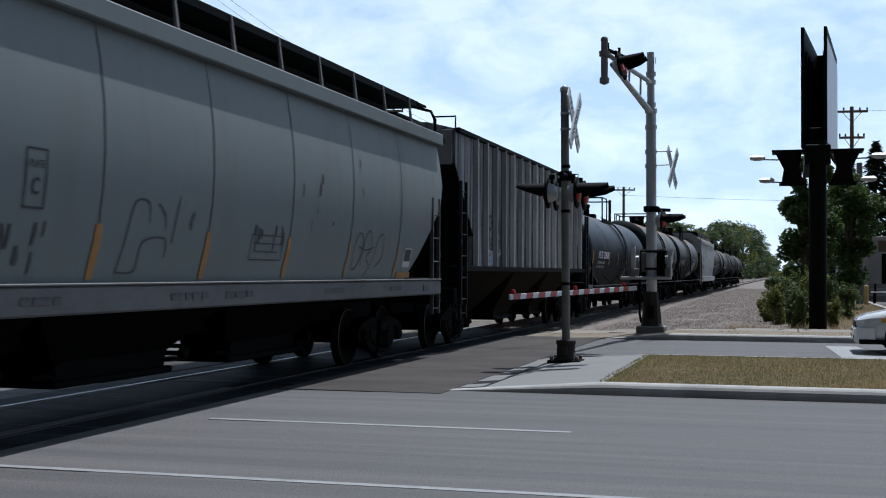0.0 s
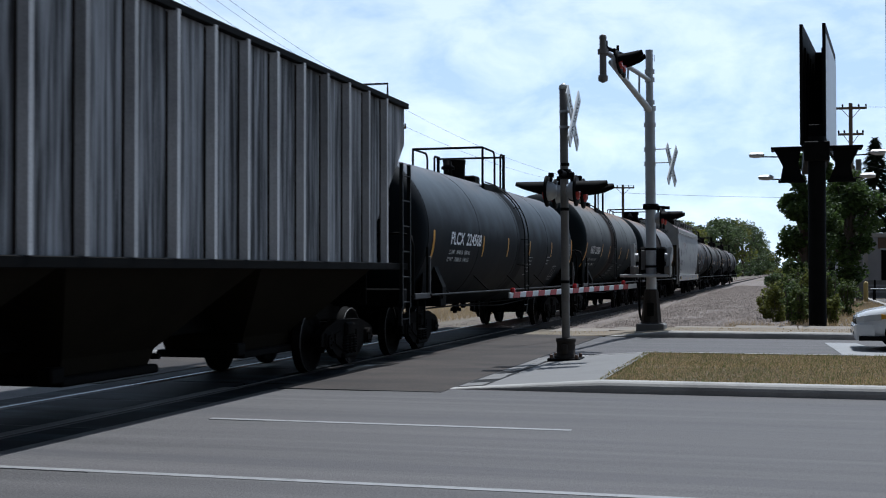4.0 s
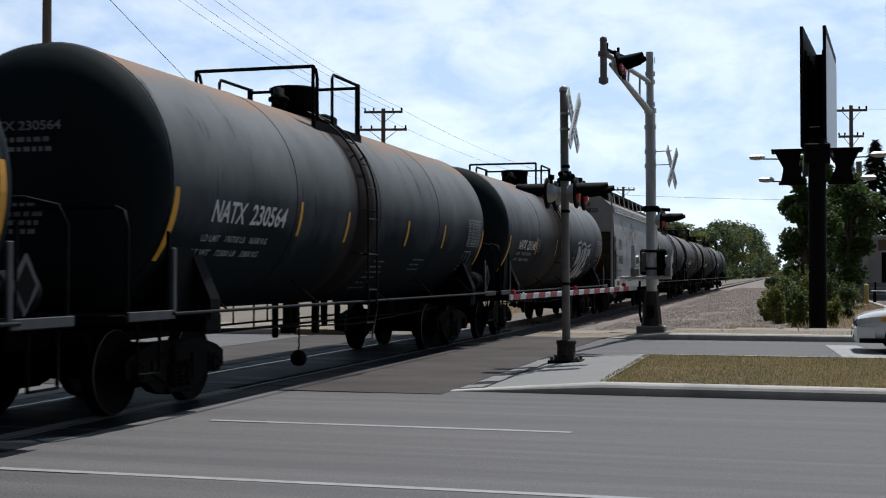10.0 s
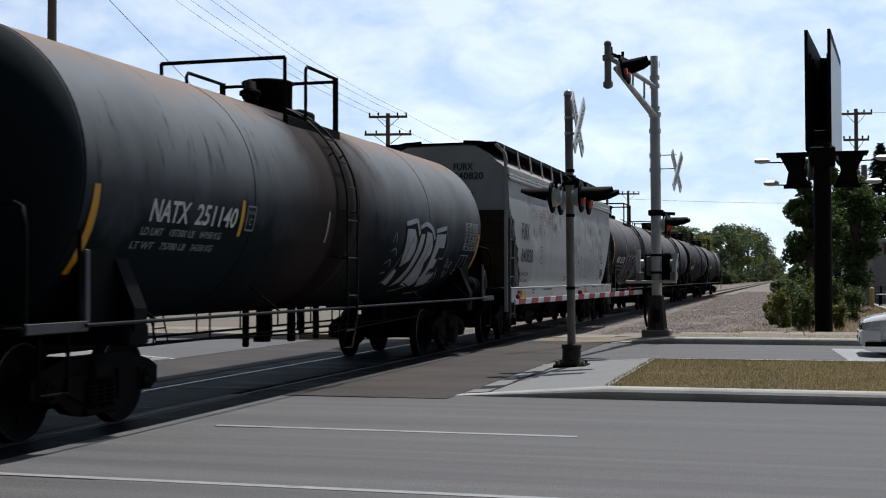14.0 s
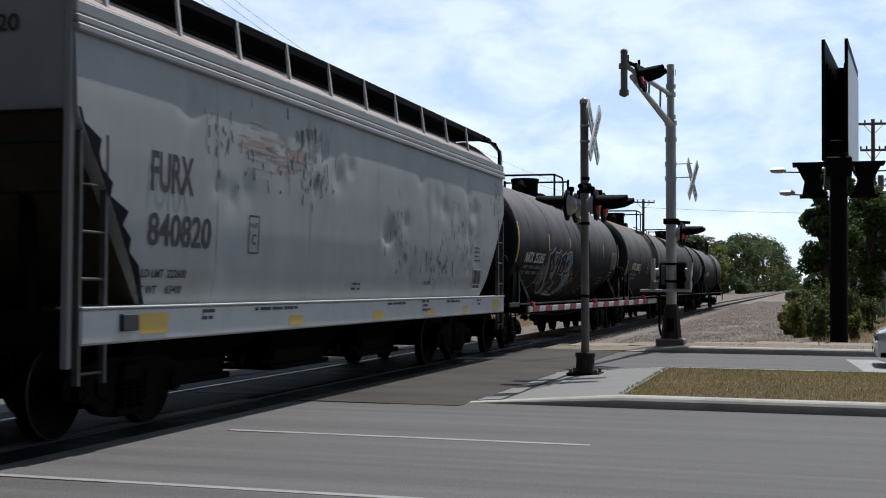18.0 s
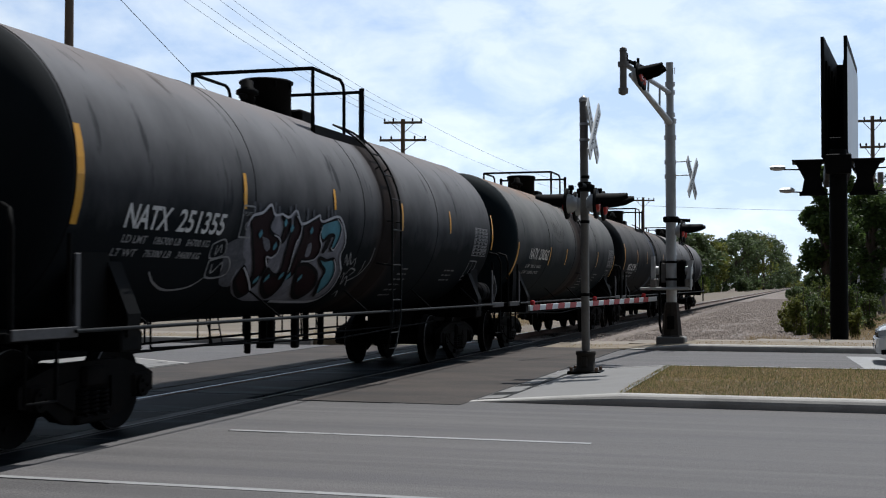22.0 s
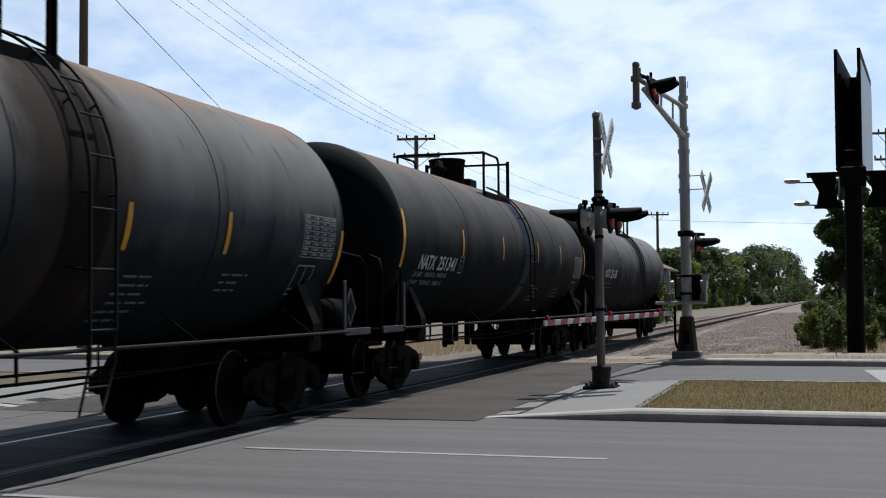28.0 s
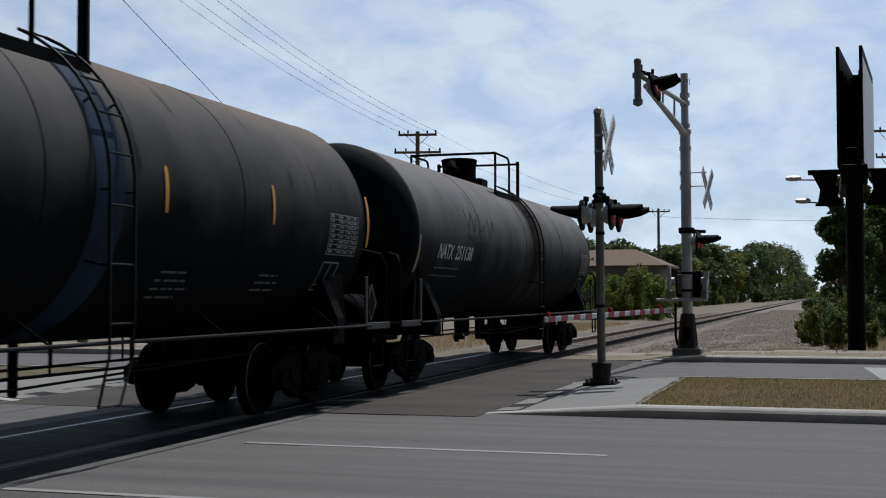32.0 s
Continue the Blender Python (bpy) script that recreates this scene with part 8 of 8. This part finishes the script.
def leaves(g, rnd, centre, radii, count, size, hollow=0.55):
    cx, cy, cz = centre
    for _ in range(count):
        while True:
            p = Vector((rnd.uniform(-1, 1), rnd.uniform(-1, 1), rnd.uniform(-1, 1)))
            if hollow * hollow < p.length_squared < 1:
                break
        q = Vector((cx + p.x * radii[0], cy + p.y * radii[1], cz + p.z * radii[2]))
        u = Vector((rnd.gauss(0, 1), rnd.gauss(0, 1), rnd.gauss(0, 0.6))).normalized()
        w = u.orthogonal().normalized()
        w = (w + u.cross(w) * rnd.uniform(-1, 1)).normalized()
        s = size * rnd.uniform(0.6, 1.3)
        g.add([q - u * s * 0.6, q + w * s * 0.33, q + u * s * 0.6, q - w * s * 0.33], [(0, 1, 2, 3)])


def quick(g, name):
    me = bpy.data.meshes.new(name)
    me.from_pydata(g.v, [], g.f)
    me.update()
    return me


def tree(x, y, height, spread, leaf_size, count, seed, mat="leaf", label="broad leafy green tree", low=0.25, category="tree", name="tree", clump=0):
    rnd = random.Random(seed)
    t = thing(name, label, category, pose(x, y, 0))
    g = Geo()
    bend = rnd.uniform(-0.2, 0.2)
    r = height * 0.022 + 0.03
    g.tube([(0, 0, -0.4), (bend * 0.4, 0, height * 0.3), (bend, rnd.uniform(-0.2, 0.2), height * 0.75)], r, 8)
    part("trunk", g, "bark", t)
    g = Geo()
    clumps = []
    n = clump or 9 + int(height / 2)
    for i in range(n):
        a = rnd.uniform(0, 2 * math.pi)
        h = rnd.uniform(low, 0.92)
        wide = spread * math.sin(math.pi * min(1, max(0.12, (h - low * 0.5) / 1.05))) ** 0.7
        d = wide * rnd.uniform(0.35, 0.8)
        clumps.append((d * math.cos(a), d * math.sin(a), h * height, spread * rnd.uniform(0.26, 0.5)))
    clumps.append((bend, 0, height * 0.9, spread * 0.38))
    for cx, cy, cz, cr in clumps:
        g.tube([(bend * 0.5, 0, cz * 0.62), (cx * 0.6, cy * 0.6, cz * 0.85), (cx, cy, cz)], r * 0.28, 5)
    part("limb", g, "bark", t)
    g = Geo()
    for cx, cy, cz, cr in clumps:
        leaves(g, rnd, (cx, cy, cz), (cr, cr, cr * 0.75), max(20, count // len(clumps)), leaf_size, 0.3)
    part("crown", None, mat, t, data=quick(g, "crown"))
    return t


def conifer(x, y, height, spread, count, seed):
    rnd = random.Random(seed)
    t = thing("conifer_tree", "dark dense conifer behind the billboard", "tree", pose(x, y, 0))
    part("trunk", Geo().cyl((0, 0, -0.4), (0, 0, height * 0.95), 0.18, 0.03, n=8), "bark", t)
    g = Geo()
    for i in range(count):
        h = rnd.uniform(0.03, 1.0)
        a = rnd.uniform(0, 2 * math.pi)
        rr = spread * (1 - h) ** 0.75 * rnd.uniform(0.45, 1.0)
        q = Vector((rr * math.cos(a), rr * math.sin(a), h * height))
        u = Vector((math.cos(a), math.sin(a), -0.35)).normalized()
        w = Vector((-math.sin(a), math.cos(a), rnd.uniform(-0.3, 0.3)))
        s = rnd.uniform(0.2, 0.5)
        g.add([q - u * s, q + w * s * 0.35, q + u * s, q - w * s * 0.35], [(0, 1, 2, 3)])
    part("crown", None, "leaf_dark", t, data=quick(g, "crown"))


def bush(x, y, w, h, leaf_size, count, seed, mat="leaf", label="dense green roadside bush", loose=False):
    rnd = random.Random(seed)
    t = thing("bush", label, "bush", pose(x, y, 0))
    g = Geo()
    for i in range(9):
        a = rnd.uniform(0, 6.28)
        g.tube([(0.1 * math.cos(a), 0.1 * math.sin(a), -0.35), (0.35 * w * math.cos(a), 0.35 * w * math.sin(a), h * 0.5), (0.5 * w * math.cos(a), 0.5 * w * math.sin(a), h * rnd.uniform(0.7, 1))], 0.015, 5)
    part("stem", g, "bark", t)
    g = Geo()
    for i in range(11):
        a, d = rnd.uniform(0, 6.28), rnd.uniform(0, 0.6) * w
        hh = ((-0.06 if loose else 0.1) if i < 3 else rnd.uniform(0.2, 0.85)) * h
        leaves(g, rnd, (d * math.cos(a), d * math.sin(a), hh), (w * 0.34, w * 0.34, h * 0.24), count // 11, leaf_size, 0.2)
    for i in range(26 if loose else 0):       # sprigs that break the outline
        a, d, hh = rnd.uniform(0, 6.28), rnd.uniform(0.5, 1.05) * w, h * rnd.uniform(0.15, 1.12)
        d *= 1 - 0.45 * (hh / h) ** 2
        leaves(g, rnd, (d * math.cos(a), d * math.sin(a), hh), (0.1, 0.1, 0.14), 16, leaf_size, 0.1)
    part("foliage", None, mat, t, data=quick(g, "foliage"))


def build_plants():
    rnd = random.Random(11)
    # trees along the far side of the line, closing in with distance
    k = 0
    for y, x, h in ((106, -20.0, 6.4), (112, -17.6, 6.6), (120, -23.0, 6.6), (128, -20.2, 6.8), (138, -20.0, 6.6), (150, -21.0, 7.0), (165, -20.6, 8.0), (185, -20.4, 8.8), (205, -20.6, 9.6), (225, -21.0, 10.6), (250, -21.4, 11.6),
                    (275, -21.4, 12.4), (300, -19.4, 12.2), (325, -18.0, 14.6), (350, -16.4, 15.9), (380, -15.2, 16.4), (410, -14.2, 17.0), (450, -13.0, 17.0), (500, -11.4, 14.6), (560, -11.0, 13.6), (640, -10.6, 12.6), (760, -9.5, 12.0), (900, -8.0, 11.0)):
        k += 1
        tree(x, y, h, h * 0.42, 0.36 if y < 160 else 0.62, 3400, 100 + k, "leaf_belt" if k % 4 else "leaf_yellow", "leafy green tree in the belt beside the railway", 0.04, clump=20)
    for i in range(34):
        y = 100 + i * 5.6
        x = -17.2 - 2.0 * min(1, (y - 100) / 90) - rnd.uniform(0, 2.0)
        bush(x, y, rnd.uniform(1.5, 2.4), rnd.uniform(2.6, 4.3), 0.28, 1500, 300 + i, ("leaf_yellow", "leaf_belt", "leaf_bright")[i % 3], "weedy green scrub along the railway")
    for i in range(12):
        bush(-11.5 - i * 0.42 + rnd.uniform(-0.3, 0.3), 86 + (i * 5 % 12) * 0.9, rnd.uniform(1.0, 1.5), rnd.uniform(2.7, 3.7), 0.2, 1700, 340 + i, ("leaf_bright", "leaf_yellow")[i % 2], "bright green scrub beside the gravel")
    for i in range(16):
        bush(-15.5 - 0.4 * rnd.uniform(0, 5), 300 + i * 18, 2.4, rnd.uniform(3.0, 4.6), 0.5, 900, 380 + i, "leaf_belt", "weedy green scrub along the railway")
    for i in range(22):
        y = 120 + i * 13
        bush(-0.6 - rnd.uniform(0, 1.2) * y / 200, y, rnd.uniform(0.9, 1.4), rnd.uniform(1.1, 2.0), 0.25, 900, 420 + i, ("leaf_belt", "leaf_yellow")[i % 2], "low green scrub beside the gravel strip")
    for i, (x, y, h) in enumerate(((-2.2, 900, 8.0), (-0.5, 800, 8.5), (1.5, 720, 10.0))):
        tree(x, y, h, h * 0.45, 0.7, 1500, 460 + i, "leaf_belt", "leafy green tree in the belt beside the railway", 0.04, clump=16)
    # near the billboard
    for i, (x, y, w, h, m) in enumerate(((-0.75, 46.0, 0.5, 0.95, "leaf_yellow"), (-0.45, 43.6, 0.6, 1.25, "leaf_yellow"), (-0.15, 45.0, 0.7, 1.6, "leaf_mixed"), (0.1, 42.2, 0.5, 1.3, "leaf"), (0.35, 41.4, 0.45, 1.15, "leaf_mixed"),
                                        (0.4, 46.5, 0.8, 1.95, "leaf_mixed"), (0.6, 43.0, 0.5, 1.7, "leaf_yellow"), (1.15, 44.0, 0.55, 1.75, "leaf_mixed"), (1.45, 47.5, 0.55, 1.75, "leaf"), (1.35, 41.2, 0.35, 0.75, "leaf_yellow"), (2.1, 49.5, 0.7, 1.3, "leaf_mixed"))):
        bush(x, y, w * 0.85, h * 0.8, 0.075, 2400, 700 + i, m, "dense green roadside bush" if m == "leaf" else "loose yellowing bush beside the road", True)
    tree(0.8, 60, 7.3, 1.5, 0.19, 15000, 801, "leaf", "leafy green tree beside the gravel strip", 0.12, clump=34)
    tree(3.0, 66, 6.9, 1.7, 0.2, 9000, 802, "leaf", "dark leafy tree behind the billboard", 0.1, clump=26)
    for i, (x, y, h, s) in enumerate(((6.4, 100, 11.6, 3.1), (9.0, 102, 11.0, 3.2), (11.8, 104, 11.4, 3.3), (4.6, 103, 10.6, 2.6), (14.8, 106, 12.0, 3.5))):
        conifer(x, y, h, s, 3600, 900 + i)
    for i, (x, y, h, s) in enumerate(((3.4, 110, 8.2, 3.2), (4.4, 150, 9.2, 4.0), (5.0, 200, 11, 5.0), (5.6, 270, 13, 6.0), (6.0, 360, 15, 6.5), (6.8, 480, 17, 7.0), (7.0, 640, 18.5, 7.5))):
        tree(x, y, h, s, 0.45, 2200, 950 + i, "leaf", "leafy green tree in the belt across the line", 0.1)


def build_grass():
    """Parched lawn, verge tufts and weeds as loose blades."""
    rnd = random.Random(21)

    def blades(name, areas, count, height, mat, label):
        g = Geo()
        total = sum((x1 - x0) * (y1 - y0) for x0, x1, y0, y1, z in areas)
        for x0, x1, y0, y1, z in areas:
            for _ in range(int(count * (x1 - x0) * (y1 - y0) / total)):
                x, y = rnd.uniform(x0, x1), rnd.uniform(y0, y1)
                if noise.noise(Vector((x * 0.9, y * 0.9, 1))) < rnd.uniform(-1.1, -0.05):
                    continue
                h = height * rnd.uniform(0.4, 1.3)
                a, l = rnd.uniform(0, 6.28), rnd.uniform(0.2, 0.9) * h
                w = 0.006
                g.add([(x - w, y, z), (x + w, y, z), (x + l * math.cos(a), y + l * math.sin(a) * 0.5, z + h)], [(0, 1, 2)])
        ob = part(name, None, mat, data=quick(g, name))
        tagged(ob, label, "grass", kind="stuff")

    blades("lawn_grass", [(-2.36, 3.6, 15.66, 21.2, 0.13), (3.6, 9, 15.7, 21.15, 0.13)], 100000, 0.02, "blade", "short parched brown grass blades")
    blades("lawn_weed", [(-2.33, 3.6, 15.68, 21.2, 0.13), (-2.33, -2.1, 15.7, 21.2, 0.13), (-2.33, 4.0, 15.67, 15.78, 0.13), (-2.33, 8.0, 21.0, 21.18, 0.13)], 5500, 0.05, "blade_green", "scattered green weeds in the lawn")
    blades("verge_grass", [(-2.6, 6, 28.95, 31.15, 0.13), (-5.6, -4.2, 29.2, 31.1, 0.01), (-40, -10.4, 28.95, 31.15, 0.13)], 4500, 0.03, "blade", "dry verge grass")
    blades("rough_grass", [(-1.8, 6, 34.6, 40, -0.2), (-16, -11.2, 34.6, 75, -0.2), (0.5, 7, 40, 70, -0.2)], 26000, 0.22, "blade", "tall dry grass beside the line")


def build_stones():
    rnd = random.Random(31)
    g = Geo()
    base = [(1, 0, 0), (-1, 0, 0), (0, 1, 0), (0, -1, 0), (0, 0, 1), (0, 0, -1)]
    tri = [(0, 2, 4), (2, 1, 4), (1, 3, 4), (3, 0, 4), (2, 0, 5), (1, 2, 5), (3, 1, 5), (0, 3, 5)]

    def stone(x, y, z, s):
        g.add([(x + p[0] * s * rnd.uniform(0.6, 1.3), y + p[1] * s * rnd.uniform(0.6, 1.3), z + p[2] * s * rnd.uniform(0.5, 1.0)) for p in base], tri)
    for _ in range(26000):
        y = 31.6 + 90 * rnd.random() ** 2.2
        x = TRACK_X + rnd.uniform(-3.0, 3.0)
        if abs(abs(x - TRACK_X) - GAUGE) < 0.09:
            continue
        stone(x, y, -0.19 - 0.03 * (abs(x - TRACK_X) > 1.5), rnd.uniform(0.025, 0.06) * (1 + max(0, y - 60) / 60))
    for _ in range(22000):
        y = 33.4 + 110 * rnd.random() ** 2.2
        x = rnd.uniform(TRACK_X + 2.2, -0.6)
        stone(x, y, -0.18, rnd.uniform(0.02, 0.055) * (1 + max(0, y - 60) / 60))
    ob = part("ballast_stones", None, "stone", data=quick(g, "ballast_stones"))
    tagged(ob, "loose grey and brown ballast stones", "stones", kind="stuff")


def build_sleepers():
    base = thing("sleepers", "dark timber sleepers under the rails", "sleepers", kind="structure")
    me = Geo().box(-1.3, 1.3, -0.115, 0.115, -0.38, -0.175, 0.01).mesh("sleeper")
    rnd = random.Random(5)
    for i in range(150):
        part("sleeper", None, "sleeper", base, data=me, at=pose(TRACK_X + rnd.uniform(-0.04, 0.04), 31.9 + i * 0.52, rnd.uniform(-0.01, 0.01)))


# ---------------------------------------------------------------- buildings and small things beyond
def build_beyond():
    h = thing("house", "low brown-roofed house behind the trees", "house", pose(-15.6, 102, 0.2))
    part("wall", Geo().box(-5, 3, -3, 4, -0.4, 3.6), "oldgrey", h)
    part("roof", Geo().loft([[(-5.6, -3.6, 3.55), (3.7, -3.6, 3.55), (3.7, 4.6, 3.55), (-5.6, 4.6, 3.55)], [(-5.6, -3.6, 3.7), (3.7, -3.6, 3.7), (3.7, 4.6, 3.7), (-5.6, 4.6, 3.7)],
                             [(-3.0, 0.3, 5.1), (0.6, 0.3, 5.1), (0.6, 0.7, 5.1), (-3.0, 0.7, 5.1)]]), "roofing", h, "brown shingle roof")
    b = thing("building", "low grey flat-roofed building with dark windows", "building", pose(3.3, 84, 0))
    part("wall", Geo().box(0, 26, 0, 12, -0.4, 3.7), "wallgrey", b)
    part("parapet", Geo().box(-0.1, 26.1, -0.1, 12.1, 3.7, 3.95, 0.02), "kerb", b)
    part("pier", Geo().box(0.9, 1.6, -0.14, 0, -0.4, 3.7), "kerb", b)
    for i in range(5):
        w = part("window", Geo().box(2.4 + i * 4.4, 5.4 + i * 4.4, -0.06, 0.05, 0.9, 2.9, 0.01), "matblack", b, "dark shop window")
        part("window_frame", Geo().box(2.34 + i * 4.4, 5.46 + i * 4.4, -0.1, -0.06, 2.86, 2.96).box(3.86 + i * 4.4, 3.94 + i * 4.4, -0.1, -0.06, 0.9, 2.9), "galv", w)
    part("brown_panel", Geo().box(2.2, 24, -0.05, 0.02, 2.95, 3.65), "roofing", b)
    f = thing("low_fence", "dark low fence in front of the building", "fence", pose(3.6, 76, -0.2))
    for i in range(9):
        part("post", Geo().box(i * 1.2 - 0.05, i * 1.2 + 0.05, -0.05, 0.05, 0, 1.2), "matblack", f)
    for z in (0.35, 0.7, 1.05):
        part("rail", Geo().box(-0.05, 9.7, -0.02, 0.02, z - 0.12, z + 0.12), "oldgrey", f)
    p = thing("bollard", "yellow steel bollard at the driveway", "bollard", pose(4.15, 73.3, -0.2))
    part("post", Geo().cyl((0, 0, -0.1), (0, 0, 1.02), 0.13, n=16).lathe([(1.02, 0.13), (1.1, 0.1), (1.14, 0.02)], "z"), "yellow", p)
    t = thing("garden_table", "white slatted table beside the driveway", "table", pose(5.1, 71.5, -0.19))
    for i in range(6):
        part("slat", Geo().box(-0.8, 0.8, -0.42 + i * 0.145, -0.3 + i * 0.145, 0.72, 0.76, 0.005), "signwhite", t)
    for a, c in ((-0.65, -0.35), (0.65, -0.35), (0.65, 0.35), (-0.65, 0.35)):
        part("leg", Geo().cyl((a, c, 0), (a, c, 0.72), 0.03), "matblack", t)
    structure("driveway", Geo().box(4.6, 30, 34.6, 80, -0.5, -0.19), "asphalt", "grey driveway beyond the pavement", "road")
    structure("driveway_kerb", Geo().prism([(4.3, 80), (4.55, 80), (4.55, 55), (5.6, 46), (6.2, 36), (5.95, 36), (5.35, 46), (4.3, 55)], "z", -0.4, -0.06), "kerb", "pale concrete kerb of the driveway", "kerb")
    # unseen dark wall added behind the viewer to hold back skylight and bounce
    structure("added_wall", Geo().box(-60, 60, -9.5, -9, -0.2, 6), "darkwall", "unseen dark wall added behind the viewer to dim the light", "wall")


MAT["darkwall"] = material("dark_added_wall", (0.05, 0.04, 0.036), 0.9, 0, 0.7, 1.3, 1.5, 20, 0.3, 0.2)
MAT["roofing"] = material("brown_shingle", (0.13, 0.085, 0.06), 0.9, 0, 0.7, 1.2, 2, 12, 0.5, 0.3)
MAT["wallgrey"] = material("grey_render", (0.3, 0.3, 0.31), 0.85, 0, 0.85, 1.1, 0.8, 20, 0.2, 0.1)
MAT["yellow"] = material("yellow_paint", (0.42, 0.31, 0.1), 0.6, 0, 0.8, 1.1, 3, 30, 0.3, 0.05)
build_plants()
build_beyond()
build_grass()
build_stones()
build_sleepers()


# ---------------------------------------------------------------- what moves
def motions():
    stops = [i * 1.0 for i in range(33)]
    for car, middle in MOVERS:
        walk(car, [(t, pose(TRACK_X, middle + run(t), 0.004)) for t in stops])
    turns = [i * 0.125 for i in range(257)]
    for w, y in ROLLERS:
        walk(w, [(t, pose(0, y, WHEEL_R, math.degrees((run(0) - run(t)) / WHEEL_R) % 360)) for t in turns])


motions()
